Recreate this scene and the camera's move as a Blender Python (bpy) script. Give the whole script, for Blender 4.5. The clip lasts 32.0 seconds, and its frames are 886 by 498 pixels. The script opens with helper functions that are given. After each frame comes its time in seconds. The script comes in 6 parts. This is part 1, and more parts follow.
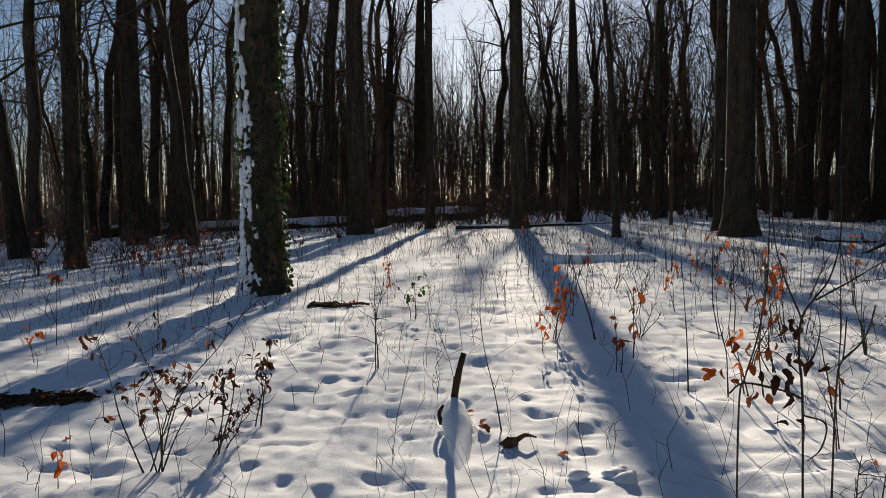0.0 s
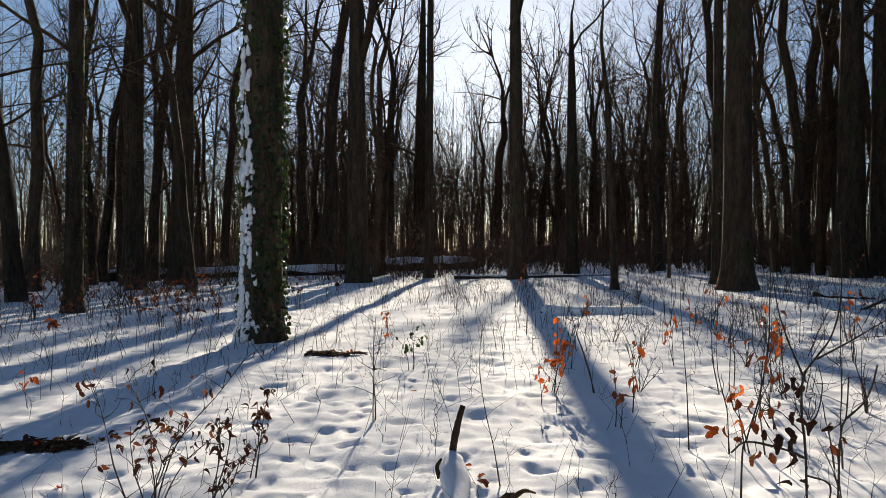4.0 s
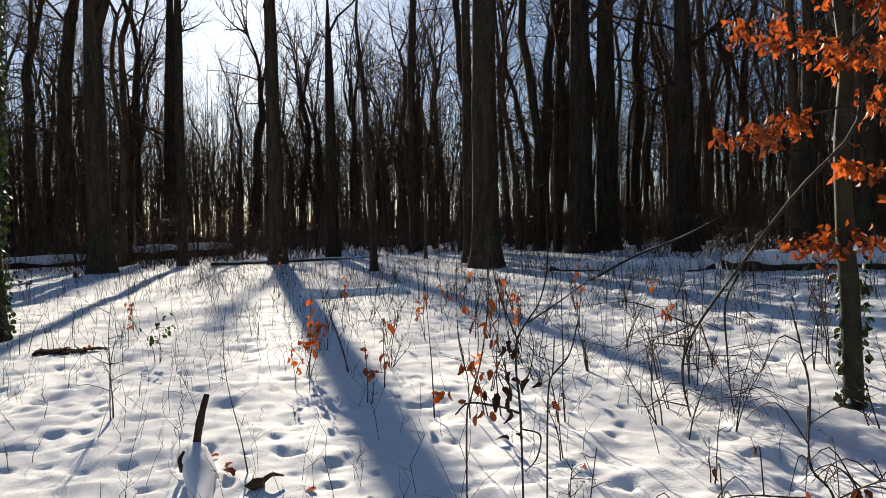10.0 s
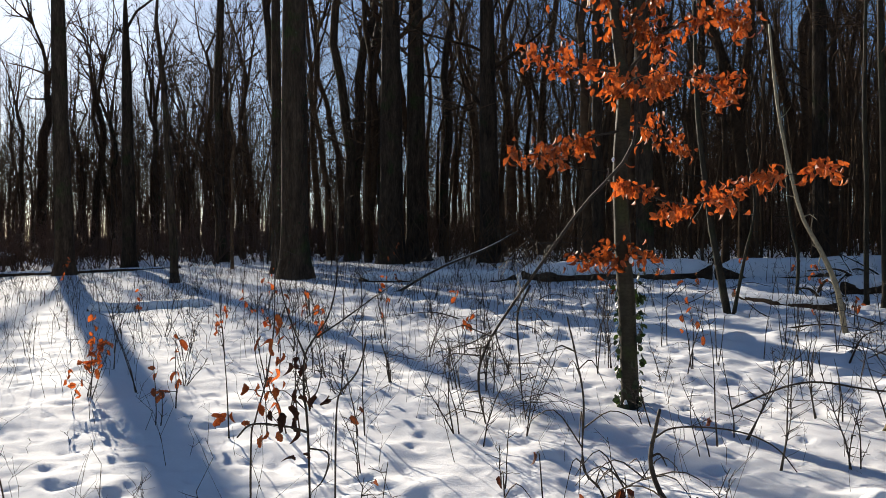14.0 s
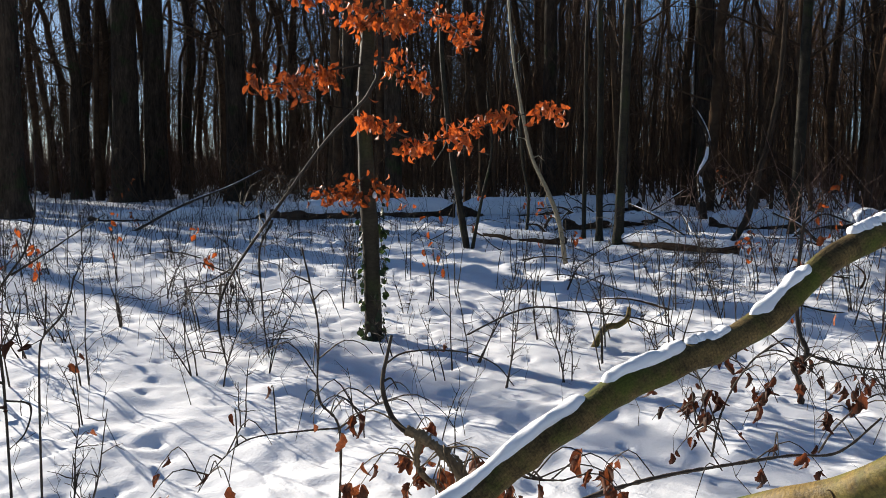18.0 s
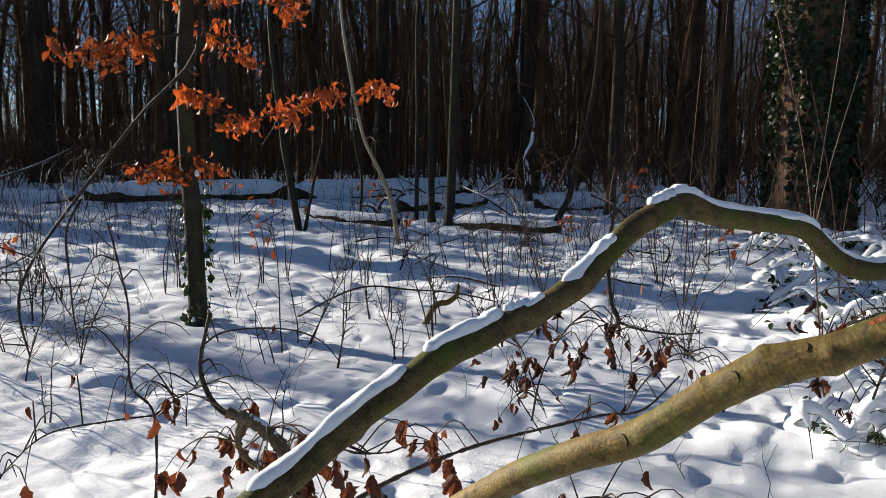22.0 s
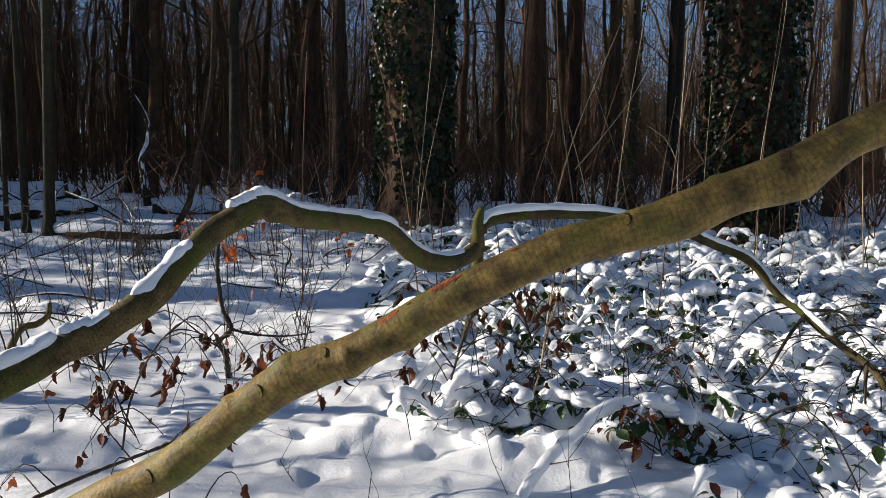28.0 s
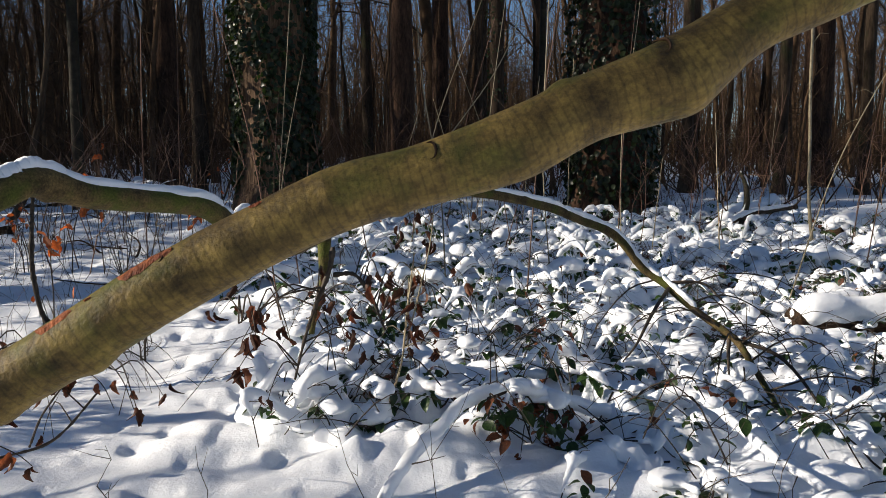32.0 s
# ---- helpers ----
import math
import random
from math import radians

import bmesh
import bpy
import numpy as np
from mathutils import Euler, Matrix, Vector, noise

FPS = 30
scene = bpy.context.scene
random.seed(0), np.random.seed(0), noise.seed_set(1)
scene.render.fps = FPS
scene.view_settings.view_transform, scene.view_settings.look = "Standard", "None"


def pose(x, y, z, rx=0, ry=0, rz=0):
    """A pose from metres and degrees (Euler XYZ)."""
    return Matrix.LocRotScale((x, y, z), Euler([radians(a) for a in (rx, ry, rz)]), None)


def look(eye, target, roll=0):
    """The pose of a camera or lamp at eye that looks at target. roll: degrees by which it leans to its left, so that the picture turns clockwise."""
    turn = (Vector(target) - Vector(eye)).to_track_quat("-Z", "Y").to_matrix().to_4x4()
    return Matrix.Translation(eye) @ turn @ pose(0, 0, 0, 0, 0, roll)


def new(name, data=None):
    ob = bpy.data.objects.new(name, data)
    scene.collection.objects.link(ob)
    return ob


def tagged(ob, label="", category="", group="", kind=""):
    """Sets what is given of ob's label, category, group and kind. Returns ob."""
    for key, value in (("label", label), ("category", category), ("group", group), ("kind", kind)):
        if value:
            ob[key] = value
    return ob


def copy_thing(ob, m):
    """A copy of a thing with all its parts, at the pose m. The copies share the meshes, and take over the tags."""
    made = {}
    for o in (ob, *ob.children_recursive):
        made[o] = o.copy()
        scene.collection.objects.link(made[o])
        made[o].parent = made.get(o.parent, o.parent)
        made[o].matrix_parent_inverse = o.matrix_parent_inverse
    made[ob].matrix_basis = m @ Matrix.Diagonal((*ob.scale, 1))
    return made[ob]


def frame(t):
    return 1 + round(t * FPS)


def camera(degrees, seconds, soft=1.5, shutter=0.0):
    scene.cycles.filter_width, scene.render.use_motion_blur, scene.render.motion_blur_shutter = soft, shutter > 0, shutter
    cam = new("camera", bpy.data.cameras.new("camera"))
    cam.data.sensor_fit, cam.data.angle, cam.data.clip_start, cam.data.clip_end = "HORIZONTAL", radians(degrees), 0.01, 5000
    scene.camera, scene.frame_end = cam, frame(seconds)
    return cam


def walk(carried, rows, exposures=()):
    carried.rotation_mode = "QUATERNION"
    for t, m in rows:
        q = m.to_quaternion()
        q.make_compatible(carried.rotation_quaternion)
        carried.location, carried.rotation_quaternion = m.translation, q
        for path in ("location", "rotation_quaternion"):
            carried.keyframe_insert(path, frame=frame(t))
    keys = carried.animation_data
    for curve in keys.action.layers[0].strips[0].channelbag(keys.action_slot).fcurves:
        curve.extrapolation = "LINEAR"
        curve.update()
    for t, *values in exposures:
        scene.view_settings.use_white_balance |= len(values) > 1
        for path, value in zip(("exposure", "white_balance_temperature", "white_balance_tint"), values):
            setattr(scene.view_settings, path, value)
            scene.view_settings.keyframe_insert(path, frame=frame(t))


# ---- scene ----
cam = camera(60.5, 32.0, soft=0.72)
PATH = [
    (0, (-0.038, -0.011, 1.549), (-0.019, 1.986, 1.431), -0.68),
    (1, (-0.056, -0.026, 1.572), (-0.027, 1.972, 1.503), 0.02),
    (2, (-0.066, -0.046, 1.567), (-0.027, 1.953, 1.528), -0.21),
    (4.5, (-0.052, -0.013, 1.560), (-0.028, 1.986, 1.575), 0.27),
    (5, (-0.044, 0.005, 1.554), (0.017, 2.004, 1.567), 0.08),
    (5.5, (-0.043, 0.009, 1.553), (0.052, 2.006, 1.547), -0.28),
    (6, (-0.033, 0.019, 1.552), (0.103, 2.015, 1.548), -0.56),
    (6.5, (-0.022, 0.013, 1.551), (0.154, 2.006, 1.555), -0.72),
    (7, (-0.012, 0.016, 1.547), (0.202, 2.004, 1.557), -0.88),
    (7.5, (-0.003, 0.011, 1.554), (0.250, 1.995, 1.574), -0.63),
    (8, (0.007, -0.000, 1.549), (0.327, 1.974, 1.577), -1.50),
    (8.5, (0.017, -0.015, 1.542), (0.418, 1.944, 1.551), -1.17),
    (9, (0.034, -0.011, 1.544), (0.510, 1.931, 1.544), -1.10),
    (9.5, (0.054, -0.028, 1.542), (0.603, 1.895, 1.538), -1.59),
    (10, (0.067, -0.046, 1.536), (0.698, 1.852, 1.501), -1.04),
    (10.5, (0.074, -0.035, 1.538), (0.753, 1.846, 1.494), -1.66),
    (11, (0.080, -0.049, 1.536), (0.800, 1.817, 1.505), -1.21),
    (11.5, (0.097, -0.045, 1.533), (0.869, 1.799, 1.498), -0.95),
    (12, (0.127, -0.034, 1.536), (1.002, 1.764, 1.497), -1.20),
    (12.5, (0.150, -0.016, 1.534), (1.094, 1.747, 1.497), -0.42),
    (13, (0.169, -0.018, 1.539), (1.172, 1.713, 1.530), -0.40),
    (13.5, (0.175, -0.029, 1.543), (1.208, 1.684, 1.535), -0.54),
    (15.5, (0.205, -0.009, 1.544), (1.454, 1.552, 1.492), -0.02),
    (16, (0.224, -0.010, 1.533), (1.527, 1.505, 1.456), 0.18),
    (16.5, (0.246, -0.008, 1.526), (1.616, 1.446, 1.428), 0.05),
    (17, (0.252, -0.012, 1.519), (1.691, 1.371, 1.398), -0.07),
    (17.5, (0.271, -0.006, 1.505), (1.770, 1.309, 1.349), -0.03),
    (18, (0.285, -0.012, 1.499), (1.832, 1.244, 1.324), 0.11),
    (18.5, (0.293, -0.011, 1.489), (1.872, 1.203, 1.299), 0.22),
    (19, (0.296, -0.014, 1.486), (1.905, 1.160, 1.297), 0.15),
    (19.5, (0.300, -0.020, 1.483), (1.932, 1.119, 1.292), -0.09),
    (20, (0.299, -0.023, 1.480), (1.953, 1.084, 1.286), 0.02),
    (20.5, (0.304, -0.024, 1.477), (1.982, 1.047, 1.279), 0.24),
    (21, (0.312, -0.028, 1.472), (2.016, 0.999, 1.269), 0.21),
    (21.5, (0.321, -0.030, 1.466), (2.057, 0.939, 1.257), 0.33),
    (22, (0.331, -0.033, 1.461), (2.107, 0.860, 1.246), 0.61),
    (22.5, (0.337, -0.036, 1.458), (2.147, 0.787, 1.242), 0.70),
    (23, (0.345, -0.045, 1.456), (2.184, 0.713, 1.239), 0.89),
    (23.5, (0.355, -0.055, 1.455), (2.217, 0.642, 1.236), 0.89),
    (24, (0.372, -0.063, 1.453), (2.256, 0.571, 1.230), 0.78),
    (24.5, (0.381, -0.068, 1.449), (2.285, 0.502, 1.224), 0.89),
    (26.5, (0.435, -0.115, 1.448), (2.404, 0.157, 1.227), 0.59),
    (27, (0.429, -0.145, 1.453), (2.409, 0.036, 1.242), 0.71),
    (27.5, (0.444, -0.160, 1.455), (2.432, -0.093, 1.250), 0.79),
    (28, (0.468, -0.163, 1.459), (2.458, -0.182, 1.261), 0.57),
    (28.5, (0.499, -0.174, 1.459), (2.486, -0.271, 1.255), -0.24),
    (29, (0.541, -0.188, 1.463), (2.526, -0.324, 1.260), -0.16),
    (29.5, (0.609, -0.212, 1.469), (2.594, -0.359, 1.276), -0.26),
    (30, (0.687, -0.254, 1.455), (2.670, -0.424, 1.250), -0.34),
    (30.5, (0.742, -0.281, 1.441), (2.725, -0.457, 1.252), -0.61),
    (31, (0.753, -0.278, 1.430), (2.733, -0.476, 1.231), -1.30),
    (31.5, (0.777, -0.292, 1.411), (2.747, -0.551, 1.186), -1.10),
    (32, (0.802, -0.301, 1.400), (2.759, -0.642, 1.165), -0.40),
]
EXPO = [(0.0, 0.52, 7200, 10), (2.0, 0.84, 7200, 10), (5.0, 0.9, 7200, 10), (6.0, 1.0, 7200, 10), (13.0, 0.95, 6950, 10), (16.0, 1.04, 6550, 10), (20.0, 0.92, 6500, 10), (24.0, 0.76, 6450, 10), (26.5, 0.7, 6450, 10), (27.5, 0.78, 6550, 10), (29.0, 0.93, 6650, 10), (32.0, 0.82, 6650, 10)]
walk(cam, [(t, look(eye, target, roll)) for t, eye, target, roll in PATH], EXPO)

# ---- sky and sun ----
SUN_AZ, SUN_EL = 4.5, 19.0
sky_world = bpy.data.worlds.new("winter_sky")
scene.world = sky_world
sky_world.use_nodes = True
wn = sky_world.node_tree.nodes
wn.clear()
w_out = wn.new("ShaderNodeOutputWorld")
w_bg = wn.new("ShaderNodeBackground")
w_sky = wn.new("ShaderNodeTexSky")
w_sky.sky_type = "NISHITA"
w_sky.sun_disc = False
w_sky.sun_elevation = radians(SUN_EL)
w_sky.sun_rotation = radians(SUN_AZ)
w_sky.air_density, w_sky.dust_density, w_sky.ozone_density = 1.0, 0.68, 4.2
w_sky.altitude = 950.0
w_bg.inputs["Strength"].default_value = 0.056
sky_world.node_tree.links.new(w_sky.outputs[0], w_bg.inputs[0])
sky_world.node_tree.links.new(w_bg.outputs[0], w_out.inputs[0])
sun_data = bpy.data.lights.new("sun", "SUN")
sun_data.energy, sun_data.angle, sun_data.color = 5.0, radians(0.5), (1.0, 0.915, 0.79)
sun = new("sun", sun_data)
az, el = radians(SUN_AZ), radians(SUN_EL)
sun_way = Vector((math.sin(az) * math.cos(el), math.cos(az) * math.cos(el), math.sin(el)))
sun.matrix_world = look(sun_way * 100, (0, 0, 0))

# ---- ground shape ----
def vnoise(x, y, s=0.0):
    x, y = np.asarray(x, float), np.asarray(y, float)
    xi, yi = np.floor(x), np.floor(y)
    u, v = x - xi, y - yi
    u, v = u * u * (3 - 2 * u), v * v * (3 - 2 * v)

    def h(i, j):
        q = np.sin(i * 127.1 + j * 311.7 + s * 74.7) * 43758.5453
        return q - np.floor(q)

    return (h(xi, yi) * (1 - u) + h(xi + 1, yi) * u) * (1 - v) + (h(xi, yi + 1) * (1 - u) + h(xi + 1, yi + 1) * u) * v


def smooth(a, b, x):
    t = np.clip((x - a) / (b - a), 0, 1)
    return t * t * (3 - 2 * t)


def rough_part(x, y):
    """How far a spot lies in the bramble ground: 0 to 1."""
    return smooth(3.3, 4.4, x - 0.15 * y) * smooth(0.6, -0.6, y - 0.12 * (x - 4)) * smooth(16, 12, x)


def lie(x, y):
    """The ground without its small hollows."""
    return 0.0244 * np.asarray(x, float) + 0.007 * np.asarray(y, float)


def gz(x, y):
    x, y = np.asarray(x, float), np.asarray(y, float)
    r = np.hypot(x, y)
    near = smooth(60, 20, r)
    z = lie(np.clip(x, -150, 150), np.clip(y, -150, 150))
    z = z + 0.10 * (vnoise(x / 3.7, y / 3.7, 1) - 0.5) + 0.055 * (vnoise(x / 1.1 + 3, y / 1.1, 2) - 0.5)
    z = z + near * 0.05 * (vnoise(x / 0.36 + 0.3 * y, y / 0.36, 3) - 0.5) + near * 0.026 * (vnoise(x / 0.17, y / 0.17, 4) - 0.5) + near * 0.013 * (vnoise(x / 0.085, y / 0.085, 14) - 0.5)
    z = z - near * 0.031 * smooth(0.64, 1.0, vnoise(x / 0.13 + 9, y / 0.13, 5)) - near * 0.032 * smooth(0.66, 1.0, vnoise(x / 0.24 + 5, y / 0.24, 6)) * smooth(0.35, 0.6, vnoise(x / 1.7, y / 1.7, 16))
    tuft = smooth(6.0, 9.0, x + 0.25 * y) * smooth(-3.0, 1.0, y) * smooth(24, 17, x) * smooth(22, 16, y)
    z = z + tuft * (0.055 * smooth(0.5, 0.95, vnoise(x / 0.34, y / 0.34, 41)) + 0.04 * smooth(0.5, 0.95, vnoise(x / 0.2 + 4, y / 0.2, 42)))
    k = rough_part(x, y)
    wx, wy = x + 0.25 * vnoise(x / 0.4, y / 0.4, 21), y + 0.25 * vnoise(x / 0.4, y / 0.4, 22)
    ridge = smooth(0.35, 1.0, 1 - np.abs(2 * vnoise(wx / 0.42, wy / 0.42, 7) - 1))
    knob = smooth(0.45, 0.85, vnoise(wx / 0.19, wy / 0.19, 8))
    z = z + k * (0.10 * ridge * (0.3 + vnoise(x / 0.9, y / 0.9, 23)) + 0.07 * knob + 0.05 * vnoise(x / 0.09, y / 0.09, 24) * (0.3 + knob))
    return z


def g1(x, y):
    return float(gz(x, y))


# ---- mesh building ----
class Shape:
    """Collects vertices, faces and a grain coordinate for one mesh."""

    def __init__(self):
        self.v, self.f, self.c, self.n = [], [], [], 0

    def add(self, v, f, c=None):
        v = np.asarray(v, float).reshape(-1, 3)
        self.v.append(v)
        self.c.append(v if c is None else np.asarray(c, float).reshape(-1, 3))
        self.f += [tuple(i + self.n for i in q) for q in f]
        self.n += len(v)
        return self

    def tube(self, pts, rad, sides=6, lump=0.0, seed=0.0, caps=True, weld=None):
        pts, rad = np.asarray(pts, float), np.asarray(rad, float)
        m = len(pts)
        tan = np.gradient(pts, axis=0)
        tan /= np.linalg.norm(tan, axis=1)[:, None] + 1e-9
        mean = np.abs(tan.mean(0))
        ref = np.eye(3)[int(np.argmin(mean))]
        a = np.cross(tan, ref)
        a /= np.linalg.norm(a, axis=1)[:, None] + 1e-9
        b = np.cross(tan, a)
        th = np.arange(sides) * 2 * math.pi / sides
        s = np.r_[0, np.cumsum(np.linalg.norm(np.diff(pts, axis=0), axis=1))]
        rr = np.repeat(rad[:, None], sides, 1)
        if lump:
            big = max(float(rad.mean()), 1e-4)
            rr = rr * (1 + lump * (vnoise(np.cos(th)[None] * 1.3 + seed + 7, s[:, None] / (big * 4) + np.sin(th)[None] * 1.3, seed) - 0.5) * 2)
            rr = rr * (1 + 0.5 * lump * (vnoise(np.cos(th)[None] * 3 + seed, s[:, None] / big + np.sin(th)[None] * 3, seed + 1) - 0.5) * 2)
        v = pts[:, None] + rr[..., None] * (np.cos(th)[None, :, None] * a[:, None] + np.sin(th)[None, :, None] * b[:, None])
        c = np.stack([rr * np.cos(th), rr * np.sin(th), np.repeat(s[:, None], sides, 1)], -1) + seed * 3.1
        f = [(i * sides + j, i * sides + (j + 1) % sides, (i + 1) * sides + (j + 1) % sides, (i + 1) * sides + j) for i in range(m - 1) for j in range(sides)]
        if weld is not None:
            k = int(np.argmin(((self.v[weld] - pts[0]) ** 2).sum(1))) + sum(len(q) for q in self.v[:weld]) - self.n
            f.append((k, 0, 1))
        if caps and sides > 3:
            f += [tuple(range(sides))[::-1], tuple((m - 1) * sides + j for j in range(sides))]
        return self.add(v, f, c)

    def blob(self, at, size, seed=0.0, lump=0.25, nu=8, nv=5):
        """A lumpy pillow, flat below."""
        th, ph = np.arange(nu) * 2 * math.pi / nu, np.linspace(0.12, math.pi - 0.12, nv)
        x, y, z = np.cos(th)[None] * np.sin(ph)[:, None], np.sin(th)[None] * np.sin(ph)[:, None], np.cos(ph)[:, None] + 0 * th[None]
        k = 1 + lump * 2 * (vnoise(x * 1.4 + seed * 5.1 + 20, y * 1.4 + z * 1.7 + 20, seed) - 0.5)
        z = np.where(z < 0, z * 0.5, z)
        v = np.stack([x * k * size[0] + at[0], y * k * size[1] + at[1], z * k * size[2] + at[2]], -1)
        f = [(i * nu + j, (i + 1) * nu + j, (i + 1) * nu + (j + 1) % nu, i * nu + (j + 1) % nu) for i in range(nv - 1) for j in range(nu)]
        f += [tuple(range(nu)), tuple((nv - 1) * nu + j for j in range(nu))[::-1]]
        return self.add(v, f)

    def leaf(self, at, way, up, length, width, curl=0.3, fold=0.25):
        at, way, up = np.asarray(at, float), np.asarray(way, float), np.asarray(up, float)
        way = way / (np.linalg.norm(way) + 1e-9)
        side = np.cross(way, up)
        side /= np.linalg.norm(side) + 1e-9
        up = np.cross(side, way)
        rows = ((0.0, 0.12, 0.0), (0.3, 0.85, 0.25), (0.6, 1.0, 0.6), (0.85, 0.6, 1.0), (1.0, 0.04, 1.3))
        v, c = [], []
        for s, w, k in rows:
            mid = at + way * length * s - up * length * curl * k * s
            e = side * width * w / 2
            v += [mid - e + up * width * w * fold, mid, mid + e + up * width * w * fold]
            c += [(-w, s * 3, 0), (0, s * 3, 0), (w, s * 3, 0)]
        f = []
        for i in range(4):
            a = 3 * i
            f += [(a, a + 1, a + 4, a + 3), (a + 1, a + 2, a + 5, a + 4)]
        return self.add(v, f, c)

    def mesh(self, name, mat, flat=False):
        me = bpy.data.meshes.new(name)
        v = np.concatenate(self.v) if self.v else np.zeros((0, 3))
        c = np.concatenate(self.c) if self.c else np.zeros((0, 3))
        me.from_pydata(v.tolist(), [], self.f)
        me.attributes.new("grain", "FLOAT_VECTOR", "POINT").data.foreach_set("vector", c.astype(np.float32).ravel())
        me.materials.append(mat)
        if not flat:
            me.polygons.foreach_set("use_smooth", [True] * len(me.polygons))
        me.update()
        return me


def part(name, shape, material, parent=None, label="", flat=False):
    ob = new(name, shape.mesh(name, material, flat))
    if parent is not None:
        ob.parent = parent
    return tagged(ob, label=label)


def thing(name, at, label, category, group="", kind=""):
    ob = new(name)
    ob.location = at
    ob.empty_display_size = 0.1
    return tagged(ob, label, category, group, kind)


def curve(points, n):
    """A smooth way through points (any number of columns), n steps."""
    p = np.asarray(points, float)
    p = np.vstack([2 * p[0] - p[1], p, 2 * p[-1] - p[-2]])
    out = []
    for t in np.linspace(0, len(p) - 3 - 1e-6, n):
        i, u = int(t), t - int(t)
        a, b, c, d = p[i : i + 4]
        out.append(0.5 * (2 * b + (c - a) * u + (2 * a - 5 * b + 4 * c - d) * u * u + (3 * b - a - 3 * c + d) * u**3))
    return np.array(out)


# ---- materials ----
def surface(name, dark, light, scale=6.0, rough=0.8, bump=0.3, stretch=(1, 1, 1), spec=0.3, fine=5.0, through_light=None, patch=None, patch_at=(0.5, 0.62), patch_scale=2.0, lines=0.0, vary=0.25, depth=0.01, coords="grain", line_mix=0.5, grit=0.6, distort=6.0):
    m = bpy.data.materials.new(name)
    m.use_nodes = True
    nt = m.node_tree
    n, ln = nt.nodes, nt.links.new
    bsdf = n["Principled BSDF"]
    bsdf.inputs["Roughness"].default_value = rough
    bsdf.inputs["Specular IOR Level"].default_value = spec
    if coords == "grain":
        at = n.new("ShaderNodeAttribute")
        at.attribute_name = "grain"
        co = at.outputs["Vector"]
    else:
        co = n.new("ShaderNodeTexCoord").outputs["Object"]
    mp = n.new("ShaderNodeMapping")
    mp.inputs["Scale"].default_value = stretch
    ln(co, mp.inputs["Vector"])

    def noise_at(sc, detail=5.0, v=mp.outputs[0]):
        t = n.new("ShaderNodeTexNoise")
        t.inputs["Scale"].default_value, t.inputs["Detail"].default_value, t.inputs["Roughness"].default_value = sc, detail, 0.6
        ln(v, t.inputs["Vector"])
        return t.outputs["Fac"]

    def ramp(fac, a, b, lo=0.3, hi=0.7):
        r = n.new("ShaderNodeValToRGB")
        r.color_ramp.elements[0].position, r.color_ramp.elements[1].position = lo, hi
        r.color_ramp.elements[0].color, r.color_ramp.elements[1].color = (*a, 1), (*b, 1)
        ln(fac, r.inputs[0])
        return r.outputs[0]

    def mix(kind, fac, a, b):
        x = n.new("ShaderNodeMix")
        x.data_type, x.blend_type = "RGBA", kind
        for sock, val in ((x.inputs[0], fac), (x.inputs[6], a), (x.inputs[7], b)):
            if isinstance(val, (int, float)):
                sock.default_value = val
            elif isinstance(val, tuple):
                sock.default_value = (*val, 1)
            else:
                ln(val, sock)
        return x.outputs[2]

    big, small = noise_at(scale), noise_at(scale * fine, 4.0)
    col = ramp(big, dark, light)
    col = mix("MULTIPLY", grit, col, ramp(small, (0.45, 0.45, 0.45), (1.25, 1.25, 1.25)))
    height = small
    if lines:
        wv = n.new("ShaderNodeTexWave")
        wv.bands_direction = "Z"
        wv.inputs["Scale"].default_value, wv.inputs["Distortion"].default_value, wv.inputs["Detail"].default_value = lines, distort, 3.0
        wv.inputs["Detail Scale"].default_value = 2.0
        ln(co, wv.inputs["Vector"])
        band = ramp(wv.outputs["Fac"], (0.35, 0.35, 0.35), (1, 1, 1), 0.0, 0.22)
        col = mix("MULTIPLY", line_mix, col, band)
    if patch:
        f = n.new("ShaderNodeMapRange")
        f.inputs[1].default_value, f.inputs[2].default_value = patch_at
        ln(noise_at(patch_scale, 6.0, co), f.inputs[0])
        col = mix("MIX", f.outputs[0], col, mix("MULTIPLY", 0.8, patch, ramp(small, (0.5, 0.5, 0.5), (1.3, 1.3, 1.3))))
    if vary:
        oi = n.new("ShaderNodeObjectInfo")
        mr = n.new("ShaderNodeMapRange")
        mr.inputs[3].default_value, mr.inputs[4].default_value = 1 - vary, 1 + vary
        ln(oi.outputs["Random"], mr.inputs[0])
        col = mix("MULTIPLY", 1.0, col, mr.outputs[0])
    ln(col, bsdf.inputs["Base Color"])
    if bump:
        bp = n.new("ShaderNodeBump")
        bp.inputs["Strength"].default_value, bp.inputs["Distance"].default_value = bump, depth
        ln(height, bp.inputs["Height"])
        ln(bp.outputs[0], bsdf.inputs["Normal"])
    if through_light:
        tr = n.new("ShaderNodeBsdfTranslucent")
        ln(mix("MULTIPLY", 1.0, col, through_light), tr.inputs[0])
        ms = n.new("ShaderNodeMixShader")
        ms.inputs[0].default_value = 0.45
        ln(bsdf.outputs[0], ms.inputs[1])
        ln(tr.outputs[0], ms.inputs[2])
        ln(ms.outputs[0], n["Material Output"].inputs["Surface"])
    return m


